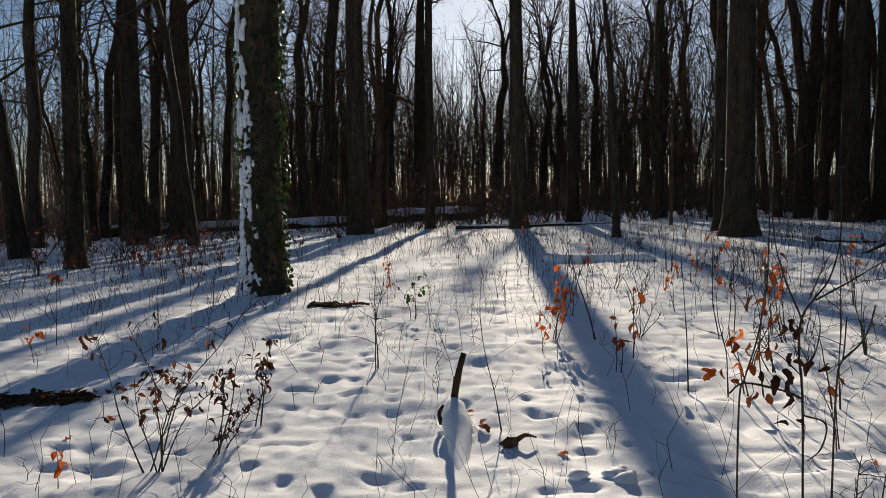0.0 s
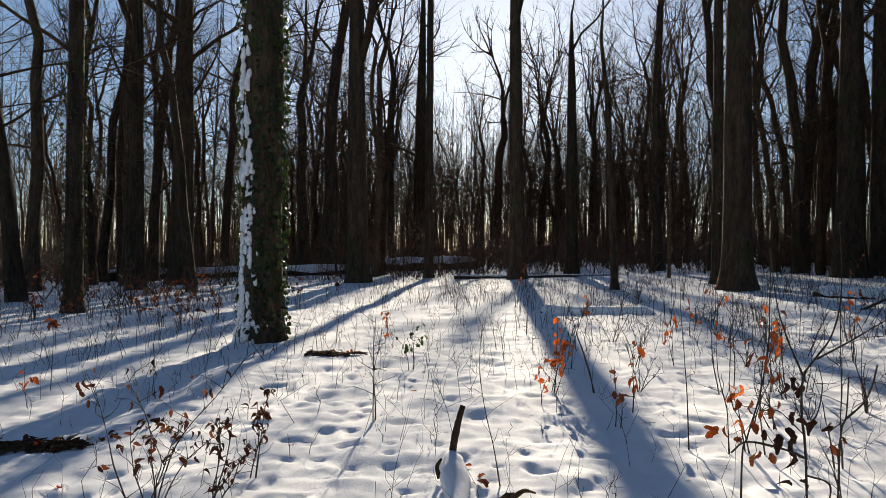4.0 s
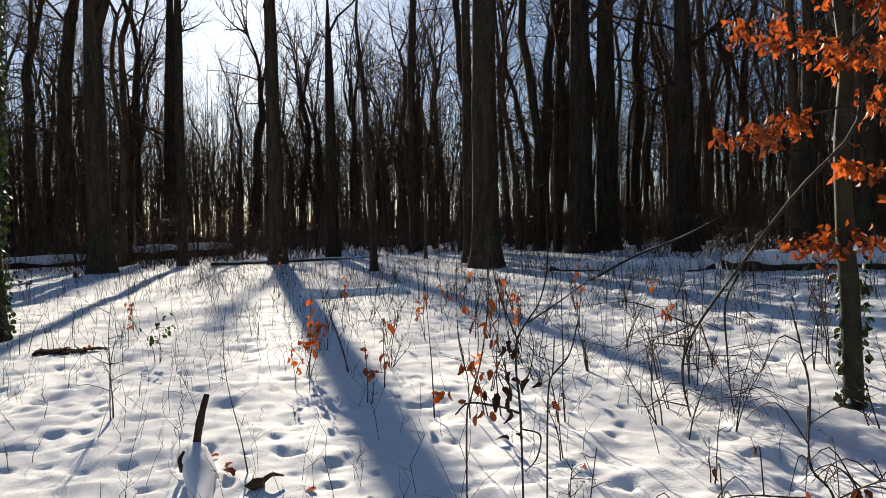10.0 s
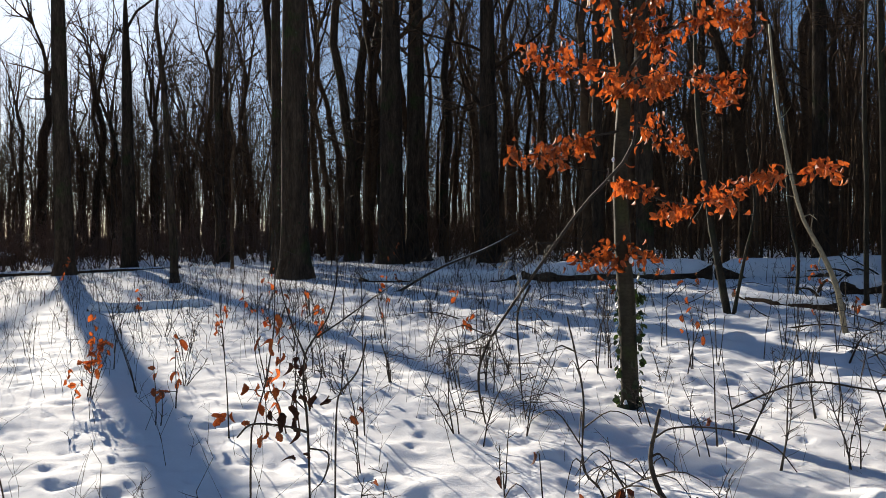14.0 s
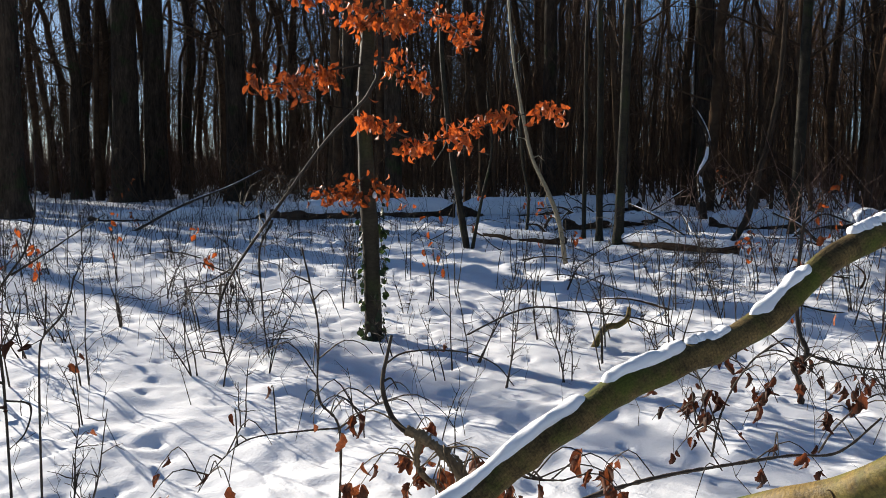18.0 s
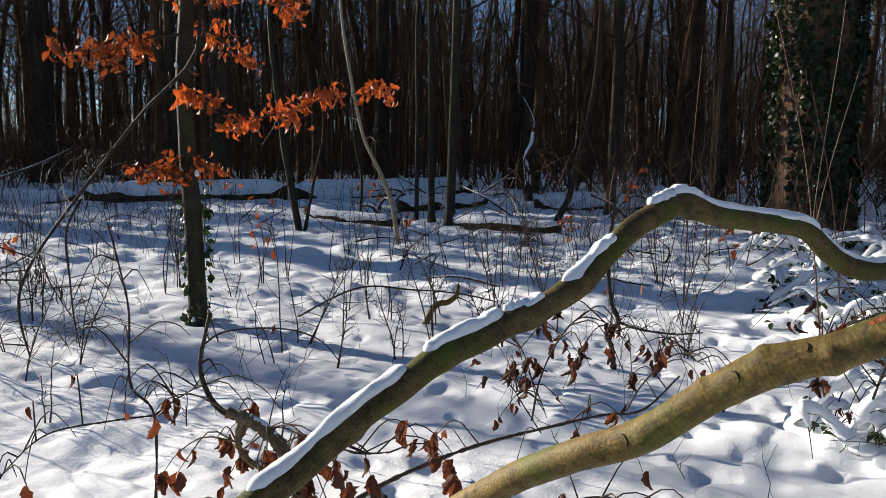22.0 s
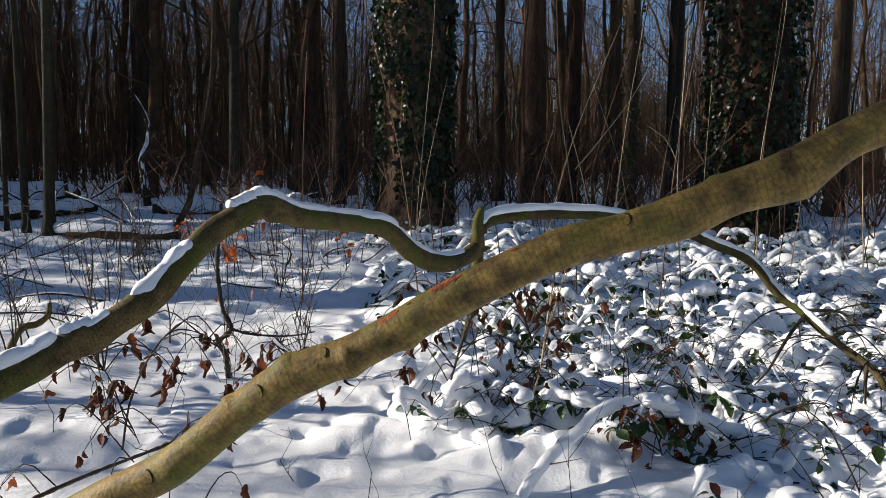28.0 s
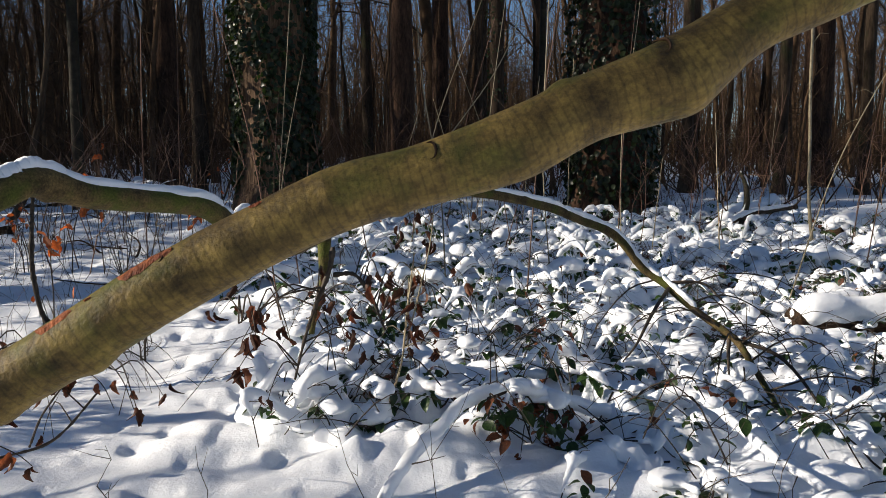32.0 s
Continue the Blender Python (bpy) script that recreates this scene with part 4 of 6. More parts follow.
# the young oak with large dark and small orange leaves; ways in metres across and up from its foot
SHX, SHY = 1.314, 2.75
shrub = thing("leafy_shrub", (SHX, SHY, g1(SHX, SHY) - 0.02), "young oak shrub with dark curled and small orange leaves", "shrub", "saplings in the snow")
OAK = (
    (((0.01, -0.05, 0.0), (0.0, 0.42, 0.0), (-0.012, 0.62, 0.01), (-0.01, 0.76, 0.0), (0.03, 0.84, -0.02), (0.075, 0.91, -0.03), (0.115, 1.03, -0.02), (0.13, 1.17, 0.0), (0.14, 1.32, 0.03)), 0.0058, 0.002),
    (((0.0, 0.74, 0.0), (-0.045, 0.87, 0.03), (-0.075, 0.98, 0.05), (-0.09, 1.08, 0.06), (-0.10, 1.25, 0.08)), 0.004, 0.0015),
    (((-0.195, -0.05, 0.12), (-0.19, 0.38, 0.12), (-0.175, 0.52, 0.1), (-0.13, 0.67, 0.1), (-0.105, 0.87, 0.08), (-0.1, 1.02, 0.08), (-0.095, 1.24, 0.08)), 0.0045, 0.0018),
    (((0.075, -0.05, -0.06), (0.09, 0.48, -0.06), (0.115, 0.63, -0.06), (0.13, 0.77, -0.05)), 0.0045, 0.003),
    (((0.115, 0.62, -0.06), (0.165, 0.68, -0.08), (0.19, 0.74, -0.09), (0.205, 0.82, -0.1)), 0.0045, 0.003),
    (((0.03, 0.83, -0.02), (0.13, 0.90, -0.06), (0.22, 0.97, -0.1), (0.30, 1.03, -0.14)), 0.004, 0.0015),
    (((0.0, 0.46, 0.0), (-0.09, 0.50, -0.02), (-0.23, 0.53, -0.03), (-0.29, 0.49, -0.03)), 0.0055, 0.003),
    (((0.0, 0.58, 0.0), (0.05, 0.62, 0.02), (0.075, 0.72, 0.03), (0.06, 0.8, 0.03)), 0.0035, 0.0015),
    (((0.0, 0.4, 0.0), (0.06, 0.38, -0.05), (0.03, 0.30, -0.08), (-0.03, 0.26, -0.1)), 0.004, 0.002),
    (((-0.01, 0.55, 0.0), (-0.07, 0.62, 0.06), (-0.11, 0.62, 0.08), (-0.22, 0.64, 0.1)), 0.0025, 0.0012),
)
rg = np.random.default_rng(321)
for k, (way, r0, r1) in enumerate(OAK):
    fine = curve([(a, d, h + 0.33 if h > 0 else h) for a, h, d in way], 30)
    sh = Shape().tube(fine, np.linspace(r0, r1, 30) * (1 + 0.1 * rg.normal(0, 1, 30)), 6)
    for _ in range(6 if k in (1, 2, 5) else 3):
        p = fine[int(rg.integers(10, 29))]
        d = rg.normal(0, 1, 3) + (0, 0, 0.3)
        d *= rg.uniform(0.05, 0.16) / np.linalg.norm(d)
        sh.tube([p, p + d * 0.5 + rg.normal(0, 0.008, 3), p + d], [r1 * 0.7, r1 * 0.5, 0.0008], 3, caps=False, weld=0)
    part("stem", sh, M_TWIG, shrub)
SMALL_LEAVES = ((-0.09, 0.98), (-0.05, 0.92), (-0.105, 0.905), (-0.16, 0.82), (-0.14, 0.81), (-0.1, 0.85), (-0.09, 0.82), (-0.12, 0.80), (-0.13, 0.775), (-0.09, 0.755), (-0.11, 0.74), (-0.22, 0.64), (-0.19, 0.65), (-0.175, 0.615), (-0.145, 0.61), (-0.11, 0.62), (-0.08, 0.64), (-0.175, 0.56), (-0.155, 0.56), (-0.35, 0.545), (-0.30, 0.54), (-0.285, 0.55), (-0.235, 0.51), (-0.245, 0.50), (-0.16, 0.44), (-0.13, 0.445), (-0.09, 0.44))
for a, h in SMALL_LEAVES:
    hang_leaf(shrub, LEAF_ORANGE, rg, (a, rg.normal(0.05, 0.03), h + 0.35), rg.normal(0, 0.6, 3) + (0, 0, -0.8), 0.58)
for a, h in ((-0.065, 0.71), (-0.03, 0.725), (0.0, 0.70), (-0.055, 0.61), (-0.05, 0.58), (-0.07, 0.55), (-0.12, 0.53), (-0.145, 0.535), (0.03, 0.575), (0.07, 0.565), (-0.055, 0.455), (-0.065, 0.34), (-0.015, 0.345), (-0.04, 0.5)):
    hang_leaf(shrub, LEAF_DARK, rg, (a, rg.normal(0, 0.02), h + 0.355), rg.normal(0, 0.6, 3) + (0, 0, -0.5), 0.78)
sapling(1.55, 2.86, 0.62, 322, "low bare twiggy bush in snow", "twig_bush", 3, 14, (0.4, 0.0), 0.005, 2, LEAF_BROWN, spread=0.5, wild=0.1)

# broken stake with its snow drift, and the clod beside it
stake = thing("broken_stake", (0.09, 5.2, g1(0.09, 5.2)), "broken wooden stake sticking out of a snow drift", "dead wood")
sh = Shape()
sh.tube(curve([(0.0, 0.0, -0.05), (-0.015, 0.0, 0.12), (0.0, 0.01, 0.24), (0.03, 0.02, 0.37), (0.06, 0.03, 0.47)], 22), np.linspace(0.032, 0.019, 22), 9, 0.2, 3)
part("stake", sh, M_ROT, stake)
sh = Shape()
sh.tube(curve([(0.0, -1.0, -0.06), (0.0, -0.6, -0.03), (0.01, -0.25, 0.04), (0.0, -0.06, 0.10), (0.0, 0.05, 0.06)], 20), np.r_[np.linspace(0.03, 0.10, 10), np.linspace(0.10, 0.04, 10)], 14, 0.22, 5)
part("snow_drift", sh, M_SNOWCAP, stake, "smooth snow drift with a ridge")
sh = Shape()
sh.tube(curve([(-0.10, -0.12, 0.02), (-0.12, -0.13, 0.09), (-0.09, -0.14, 0.15)], 8), np.linspace(0.02, 0.008, 8), 6, 0.25, 8)
part("splinter", sh, M_ROT, stake)
clod = thing("bark_clod", (0.42, 4.66, g1(0.42, 4.66)), "curled piece of dark bark lying in a snow hole", "dead wood")
sh = Shape()
sh.blob((0, 0, 0.02), (0.055, 0.04, 0.05), 4.0, 0.5, 10, 7)
sh.tube(curve([(0.03, 0, 0.04), (0.09, 0.01, 0.07), (0.16, 0.02, 0.05)], 8), np.linspace(0.018, 0.006, 8), 6, 0.3, 2)
part("bark_piece", sh, M_ROT, clod)


crust = thing("broken_crust", (0.98, 4.07, g1(0.98, 4.07)), "broken slabs of snow crust beside a tree's shadow", "snow")
rg = np.random.default_rng(336)
for i in range(9):
    a, b = rg.normal(0, 0.09), rg.normal(0, 0.07)
    k = rg.uniform(0.025, 0.06)
    at = (a, b, g1(0.98 + a, 4.07 + b) - float(crust.location[2]) + 0.012)
    part("slab", Shape().blob(at, (k * 1.3, k, k * 0.6), rg.uniform(0, 30), 0.45, 8, 6), M_SNOWCAP, crust)


def loose_leaf(x, y, seed, mesh, k=1.0):
    rg = np.random.default_rng(seed)
    ob = new("fallen_leaf", mesh)
    ob.matrix_basis = pose(x, y, g1(x, y) + 0.014, rg.uniform(-10, 10), rg.uniform(-10, 10), rg.uniform(0, 360)) @ Matrix.Scale(k, 4)
    tagged(ob, "single dry leaf lying on the snow", "leaf", "fallen leaves")


rg = np.random.default_rng(330)
for i, (x, y) in enumerate(((0.22, 5.4), (0.3, 5.15), (0.25, 5.0), (-2.6, 5.2), (0.75, 4.5), (2.1, 3.1), (-0.3, 8.2))):
    loose_leaf(x, y, 331 + i, LEAF_BROWN[i % 4] if i % 3 else LEAF_ORANGE[i % 4], 1.2)
for i in range(22):
    a, b = rg.normal(0, 0.55), rg.normal(0, 0.22)
    loose_leaf(-3.3 + a + b, 6.3 + a * 0.2 + b, 350 + i, LEAF_BROWN[i % 4], 1.2)


def litter(name, a, b, n, seed, label):
    """A strip of bark and leaf scraps melted free of the snow."""
    rg = np.random.default_rng(seed)
    t = thing(name, (a[0], a[1], g1(*a)), label, "dead wood")
    sh, lf = Shape(), Shape()
    for _ in range(n):
        u, w = rg.uniform(), rg.normal(0, 0.05)
        x, y = (b[0] - a[0]) * u + w, (b[1] - a[1]) * u + rg.normal(0, 0.05)
        z = g1(a[0] + x, a[1] + y) - g1(*a) + 0.015
        d = rg.normal(0, 1, 3) * (0.08, 0.08, 0.02)
        sh.tube([(x - d[0], y - d[1], z), (x, y, z + 0.02), (x + d[0], y + d[1], z + abs(d[2]))], [0.008, 0.014, 0.006], 5, 0.3, rg.uniform(0, 9))
        lf.leaf((x, y, z + 0.01), rg.normal(0, 1, 3), (0, 0, 1), 0.07, 0.045, 0.3, 0.3)
    part("bark_litter", sh, M_ROT, t)
    tagged(part("dry_foliage", lf, M_BROWN, t), kind="stuff")
    return t


litter("leaf_litter", (-1.95, 11.5), (-1.2, 11.05), 60, 360, "strip of dark bark and leaves by a tree foot")
litter("leaf_litter", (-4.1, 6.35), (-2.9, 6.15), 110, 361, "strip of dark leaf litter and moss free of snow")


def stems_field():
    """Thin bare stems and grass blades all over the snow."""
    sh = Shape()
    rg = np.random.default_rng(370)
    n = 0
    while n < 2300:
        a = radians(rg.uniform(-34, 125))
        r = 2.6 + 24 * rg.uniform() ** 0.95
        x, y = 0.3 + r * math.sin(a), r * math.cos(a)
        if rough_part(x, y) > 0.4 or vnoise(x / 2.5, y / 2.5, 33) < 0.3 or (r < 8 and rg.uniform() < 0.62):
            continue
        n += 1
        z = g1(x, y)
        h = rg.uniform(0.10, 0.45) * (1.6 if rg.uniform() < 0.12 + 0.02 * r else 1.0)
        d = rg.normal(0, 0.22, 2) * h
        m = rg.normal(0, 0.10, 2) * h
        r0 = rg.uniform(0.0013, 0.0028) * (1 + r / 22)
        pts = np.array([[x, y, z - 0.03], [x + d[0] * 0.3 + m[0], y + d[1] * 0.3 + m[1], z + h * 0.4], [x + d[0] * 0.65 - m[0], y + d[1] * 0.65, z + h * 0.75], [x + d[0], y + d[1], z + h]])
        sh.tube(pts, np.linspace(r0, r0 * 0.4, 4), 3, caps=False)
        for _ in range(int(rg.integers(1, 6))):
            u = rg.uniform(0.5, 3)
            i = min(int(u), 2)
            p = pts[i] + (pts[i + 1] - pts[i]) * (u - i)
            e = rg.normal(0, 0.5, 3) + (0, 0, 0.55)
            k = h * rg.uniform(0.2, 0.55)
            q = p + e * k * 0.5
            sh.tube([p, q, q + (e + rg.normal(0, 0.4, 3)) * k * 0.5], [r0 * 0.65, r0 * 0.5, r0 * 0.25], 3, caps=False)
    return sh


tagged(part("snow_stems", stems_field(), M_TWIG), "scattered thin bare stems poking out of snow", "undergrowth", kind="stuff")

# taller bare saplings through the clearing and to the young beech
rg = np.random.default_rng(380)
n = 0
while n < 150:
    a = radians(rg.uniform(2, 88))
    r = rg.uniform(5.5, 22)
    x, y = 0.3 + r * math.sin(a), r * math.cos(a)
    if rough_part(x, y) > 0.3 or math.hypot(x - 5, y - 4.6) < 0.7 or (x < 1.5 and y < 9):
        continue
    n += 1
    leafy = rg.uniform() < 0.25
    sapling(x, y, rg.uniform(0.5, 1.3), 400 + n, "sapling with a few orange leaves in snow" if leafy else "bare thin sapling standing in snow", "sapling", int(rg.integers(1, 3)), int(rg.integers(3, 8)), (rg.normal(0, 0.12), rg.normal(0, 0.12)), 0.006, 9 if leafy else 0, LEAF_ORANGE)
for i, (x, y) in enumerate(((-4.6, 14.5), (-5.2, 15.5), (-5.9, 16.4), (-6.8, 17.5), (-7.6, 19.0), (-5.0, 17.5), (-8.4, 17.2), (-4.1, 16.6), (-9.2, 19.6))):
    sapling(x, y, 0.9, 500 + i, "low shrub with dry reddish leaves behind the ivy tree", "leafy_shrub", 4, 6, (0, 0), 0.006, 26, LEAF_ORANGE if i % 2 else LEAF_BROWN, M_REDTWIG, 1.1, spread=0.7, group="dry-leaved shrubs")
rg = np.random.default_rng(540)
for i in range(26):
    x, y = rg.uniform(-17, -3.5), rg.uniform(17, 31)
    sapling(x, y, rg.uniform(0.7, 1.5), 541 + i, "low shrub with dry reddish leaves behind the ivy tree", "leafy_shrub", 4, 7, (0, 0), 0.007, 20, LEAF_ORANGE if i % 3 == 0 else LEAF_BROWN, M_REDTWIG, 1.4, spread=0.9, group="dry-leaved shrubs")
for i, (x, y, h) in enumerate(((3.7, 4.4, 0.95), (3.68, 5.13, 0.7), (2.34, 4.38, 0.55), (2.9, 3.6, 0.5), (3.2, 3.0, 0.45), (4.4, 3.3, 0.6), (3.1, 2.3, 0.5))):
    sapling(x, y, h, 520 + i, "bare thin sapling standing in snow", "sapling", 2, 6, (rg.normal(0, 0.1), rg.normal(0, 0.1)), 0.0045, 2 if i % 3 == 2 else 0, LEAF_BROWN, spread=0.5)

# many-twigged young growth round the beech
rg = np.random.default_rng(1400)
n = 0
while n < 60:
    a, r = radians(rg.uniform(18, 82)), rg.uniform(5.0, 15.0)
    x, y = 0.3 + r * math.sin(a), r * math.cos(a)
    if rough_part(x, y) > 0.2 or math.hypot(x - 5, y - 4.6) < 0.7:
        continue
    n += 1
    sapling(x, y, rg.uniform(0.45, 1.25), 1401 + n, "bare sapling with many fine side twigs in snow", "sapling", int(rg.integers(1, 4)), int(rg.integers(9, 16)), (rg.normal(0, 0.2), rg.normal(0, 0.2)), 0.0055, 0, wild=0.12, spread=0.7)

# low twiggy bushes farther out in the clearing
rg = np.random.default_rng(960)
for i in range(46):
    a, r = radians(rg.uniform(9, 42)), rg.uniform(6.5, 21)
    x, y = 0.3 + r * math.sin(a), r * math.cos(a)
    if math.hypot(x - 5, y - 4.6) < 0.8:
        continue
    sapling(x, y, rg.uniform(0.35, 0.95), 961 + i, "low bare twiggy bush in snow", "twig_bush", 4, 8, (rg.normal(0, 0.2), rg.normal(0, 0.2)), 0.0055, 0, spread=0.9, wild=0.2, group="twiggy bushes", category="bush")

# ---- young beech with orange leaves ----
BX, BY = 5.02, 4.62
BZ = g1(BX, BY) - 0.02
beech = thing("young_beech", (BX, BY, BZ), "young beech tree holding its bright orange winter leaves", "tree")
sh = Shape()
beech_way = curve([(0, 0, -0.2), (0.0, 0.0, 0.15), (-0.01, 0.01, 0.8), (-0.045, 0.03, 1.5), (-0.055, 0.04, 2.1), (-0.02, 0.02, 2.7), (-0.06, 0.06, 3.3), (-0.12, 0.1, 4.2), (-0.1, 0.1, 6.0)], 44)
sh.tube(beech_way, np.interp(np.linspace(0, 1, 44), (0, 0.06, 0.3, 0.6, 1), (0.095, 0.077, 0.07, 0.06, 0.028)), 14, 0.07, 4)
part("trunk", sh, M_SMOOTH, beech)
part("ivy", ivy_on(601, 0.08, 0.0, 1.3, 190, 0.055, 0.025, (-2.6, 1.0, 0.2, 1.6)), M_IVY, beech, "ivy creeping up the foot of the trunk")
sh = Shape()
rg = np.random.default_rng(602)
for _ in range(3):
    a, z = rg.uniform(2.2, 4.6), rg.uniform(0.05, 2.4)
    sh.blob((0.088 * math.cos(a) - 0.02 * z, 0.088 * math.sin(a) + 0.01 * z, z), (0.018, 0.018, 0.035), rg.uniform(0, 9), 0.4, 6, 4)
tagged(part("stuck_snow", sh, M_SNOWCAP, beech), kind="stuff")
across, ahead = np.array([0.86, -0.51, 0.0]), np.array([0.51, 0.86, 0.0])
BOUGHS = (  # along the view's width, height, depth; leaves
    (((0, 2.4, 0), (-0.35, 2.32, -0.12), (-0.62, 2.22, -0.2), (-0.95, 2.14, -0.25)), 34, 0.45),
    (((0, 2.85, 0), (-0.35, 2.98, 0.1), (-0.75, 3.12, 0.2)), 26, 0.3),
    (((0, 2.6, 0), (0.3, 2.85, 0.2), (0.75, 2.9, 0.3), (1.1, 2.72, 0.35)), 48, 0.25),
    (((0, 2.9, 0), (0.3, 3.2, -0.1), (0.7, 3.35, -0.2), (1.0, 3.28, -0.2)), 44, 0.2),
    (((0, 1.95, 0), (0.3, 1.76, -0.2), (0.65, 1.78, -0.3), (1.05, 1.93, -0.35), (1.55, 2.04, -0.3)), 70, 0.05),
    (((0.0, 2.45, 0), (0.3, 2.45, 0.3), (0.55, 2.3, 0.5)), 20, 0.4),
    (((0, 1.5, 0), (-0.2, 1.36, -0.1), (-0.45, 1.28, -0.2)), 20, 0.3),
    (((0, 1.4, 0), (0.12, 1.36, 0.1), (0.24, 1.25, 0.1)), 8, 0.4),
    (((0, 3.2, 0), (-0.2, 3.6, 0.1), (-0.5, 3.9, 0.2)), 26, 0.2),
    (((0, 3.1, 0), (0.15, 3.5, -0.2), (0.4, 3.9, -0.3)), 40, 0.1),
    (((0, 2.7, 0), (-0.12, 2.72, -0.3), (0.05, 2.75, -0.7)), 28, 0.2),
)
made_leaves = 0
for i, (way, count, start) in enumerate(BOUGHS):
    rg = np.random.default_rng(610 + i)
    pts = np.array([across * a + ahead * d + (0, 0, z) for a, z, d in way])
    fine = curve(pts, 14)
    sh = Shape()
    sh.tube(fine, np.linspace(0.014, 0.003, 14), 6, 0.1, i)
    ends = []
    for u in np.linspace(start, 1.0, 12):
        p = fine[int(u * 13)]
        d = rg.normal(0, 1, 3) * (1, 1, 0.35)
        d /= np.linalg.norm(d)
        q = p + d * rg.uniform(0.08, 0.28)
        sh.tube([p, (p + q) / 2 + rg.normal(0, 0.012, 3), q], [0.003, 0.002, 0.0012], 3, caps=False, weld=0)
        ends += [p + (q - p) * k for k in (0.35, 0.6, 0.8, 1.0)]
    limb = part("branch", sh, M_TWIG, beech)
    for _ in range(count):
        e = ends[int(rg.integers(len(ends)))] + rg.normal(0, 0.02, 3)
        hang_leaf(limb, LEAF_ORANGE, rg, e, rg.normal(0, 0.45, 3) + (0, 0, -0.8), 0.95)
    more = Shape()
    for _ in range(int(count * 4.0)):
        e = ends[int(rg.integers(len(ends)))] + rg.normal(0, 0.05, 3)
        k = rg.uniform(0.05, 0.085)
        more.leaf(e, rg.normal(0, 0.45, 3) + (0, 0, -0.8), rg.normal(0, 1, 3), k, k * 0.58, rg.uniform(0.1, 0.6), rg.uniform(0.1, 0.5))
    tagged(part("leaves", more, M_ORANGE, limb), kind="stuff")
# a dead limb that droops from the beech down to the snow
drooping = thing("fallen_branch", (3.65, 4.92, g1(3.65, 4.92)), "dead branch drooping from the beech to the snow", "branch")
org = np.array(drooping.location)
for way, r0, r1 in ((((5.05, 4.55, 2.85), (4.85, 4.423, 2.3), (4.463, 4.600, 1.824), (4.113, 4.747, 1.326), (3.810, 4.873, 0.879), (3.678, 4.922, 0.613), (3.647, 4.919, 0.392), (3.683, 4.873, 0.10)), 0.016, 0.007),
                    (((4.05, 4.76, 1.2), (3.910, 4.746, 0.974), (3.918, 4.739, 0.617), (3.932, 4.730, 0.349), (3.960, 4.712, 0.12)), 0.010, 0.004),
                    (((3.76, 4.89, 0.84), (3.580, 4.936, 0.753), (3.387, 5.048, 0.70), (3.2, 5.1, 0.62)), 0.006, 0.002),
                    (((3.78, 4.88, 0.84), (3.810, 4.802, 0.618), (3.9, 4.74, 0.40), (4.000, 4.690, 0.2)), 0.006, 0.002),
                    (((4.3, 4.66, 1.6), (4.1, 4.6, 1.5), (3.75, 4.5, 1.35)), 0.005, 0.002)):
    sh = Shape()
    fine = curve(way, 24) - org
    sh.tube(fine, np.linspace(r0, r1, 24), 7, 0.15, r0 * 900)
    bough = part("bough", sh, M_TWIG, drooping)
    for i in list(range(5, 14, 2)) + list(range(14, 24)):
        d = rg.normal(0, 1, 3) * (1, 1, 0.4)
        d *= rg.uniform(0.12, 0.5) / np.linalg.norm(d)
        d2 = rg.normal(0, 0.16, 3)
        mid = fine[i] + d * 0.5 + (0, 0, 0.03)
        tw = Shape().tube([fine[i], mid, fine[i] + d * 0.8 - (0, 0, 0.05), fine[i] + d - (0, 0, rg.uniform(0.1, 0.3))], np.linspace(r1 * 0.9, 0.0015, 4), 4, caps=False)
        tw.tube([mid, mid + d2, mid + d2 * 1.6 - (0, 0, 0.12)], [0.003, 0.0025, 0.001], 3, caps=False, weld=0)
        part("twig", tw, M_TWIG, bough)


def bent_tree(name, ways, label, mat, sides=8, twigs=10, seed=0, snow=0.0, category="tree", group="", at_ground=True):
    """Crooked stems through given places; rows of way points and two radii."""
    first = ways[0][0][0]
    org = np.array([first[0], first[1], g1(first[0], first[1]) if at_ground else first[2]])
    t = thing(name, org, label, category, group)
    rg = np.random.default_rng(seed)
    for k, (way, r0, r1) in enumerate(ways):
        way = np.array(way, float) - org
        if k == 0 and at_ground:
            way[0, 2] = -0.1
        fine = curve(way, 8 * len(way))
        rad = np.linspace(r0, r1, len(fine))
        sh = Shape()
        sh.tube(fine, rad, sides, 0.12, seed + k)
        for _ in range(twigs):
            i = int(rg.integers(len(fine) // 4, len(fine)))
            d = rg.normal(0, 1, 3) + (0, 0, 0.4)
            d /= np.linalg.norm(d)
            L = rg.uniform(0.15, 0.5) * (0.4 + 12 * r0)
            q = fine[i] + d * L * 0.5
            e = q + (d + rg.normal(0, 0.4, 3)) * L * 0.5
            sh.tube([fine[i], q, e], [rad[i] * 0.4, rad[i] * 0.25, rad[i] * 0.1], 3, caps=False, weld=0)
        part("stem", sh, mat, t)
        if snow:
            sn = Shape()
            off = np.stack([np.zeros(len(fine)), np.zeros(len(fine)), rad * 0.8], -1)
            sn.tube(fine + off, rad * snow * np.clip(np.sin(np.linspace(0.05, 3.1, len(fine))) * 3, 0.1, 1), 7, 0.3, seed + 3)
            part("snow_cover", sn, M_SNOWCAP, t)
    return t


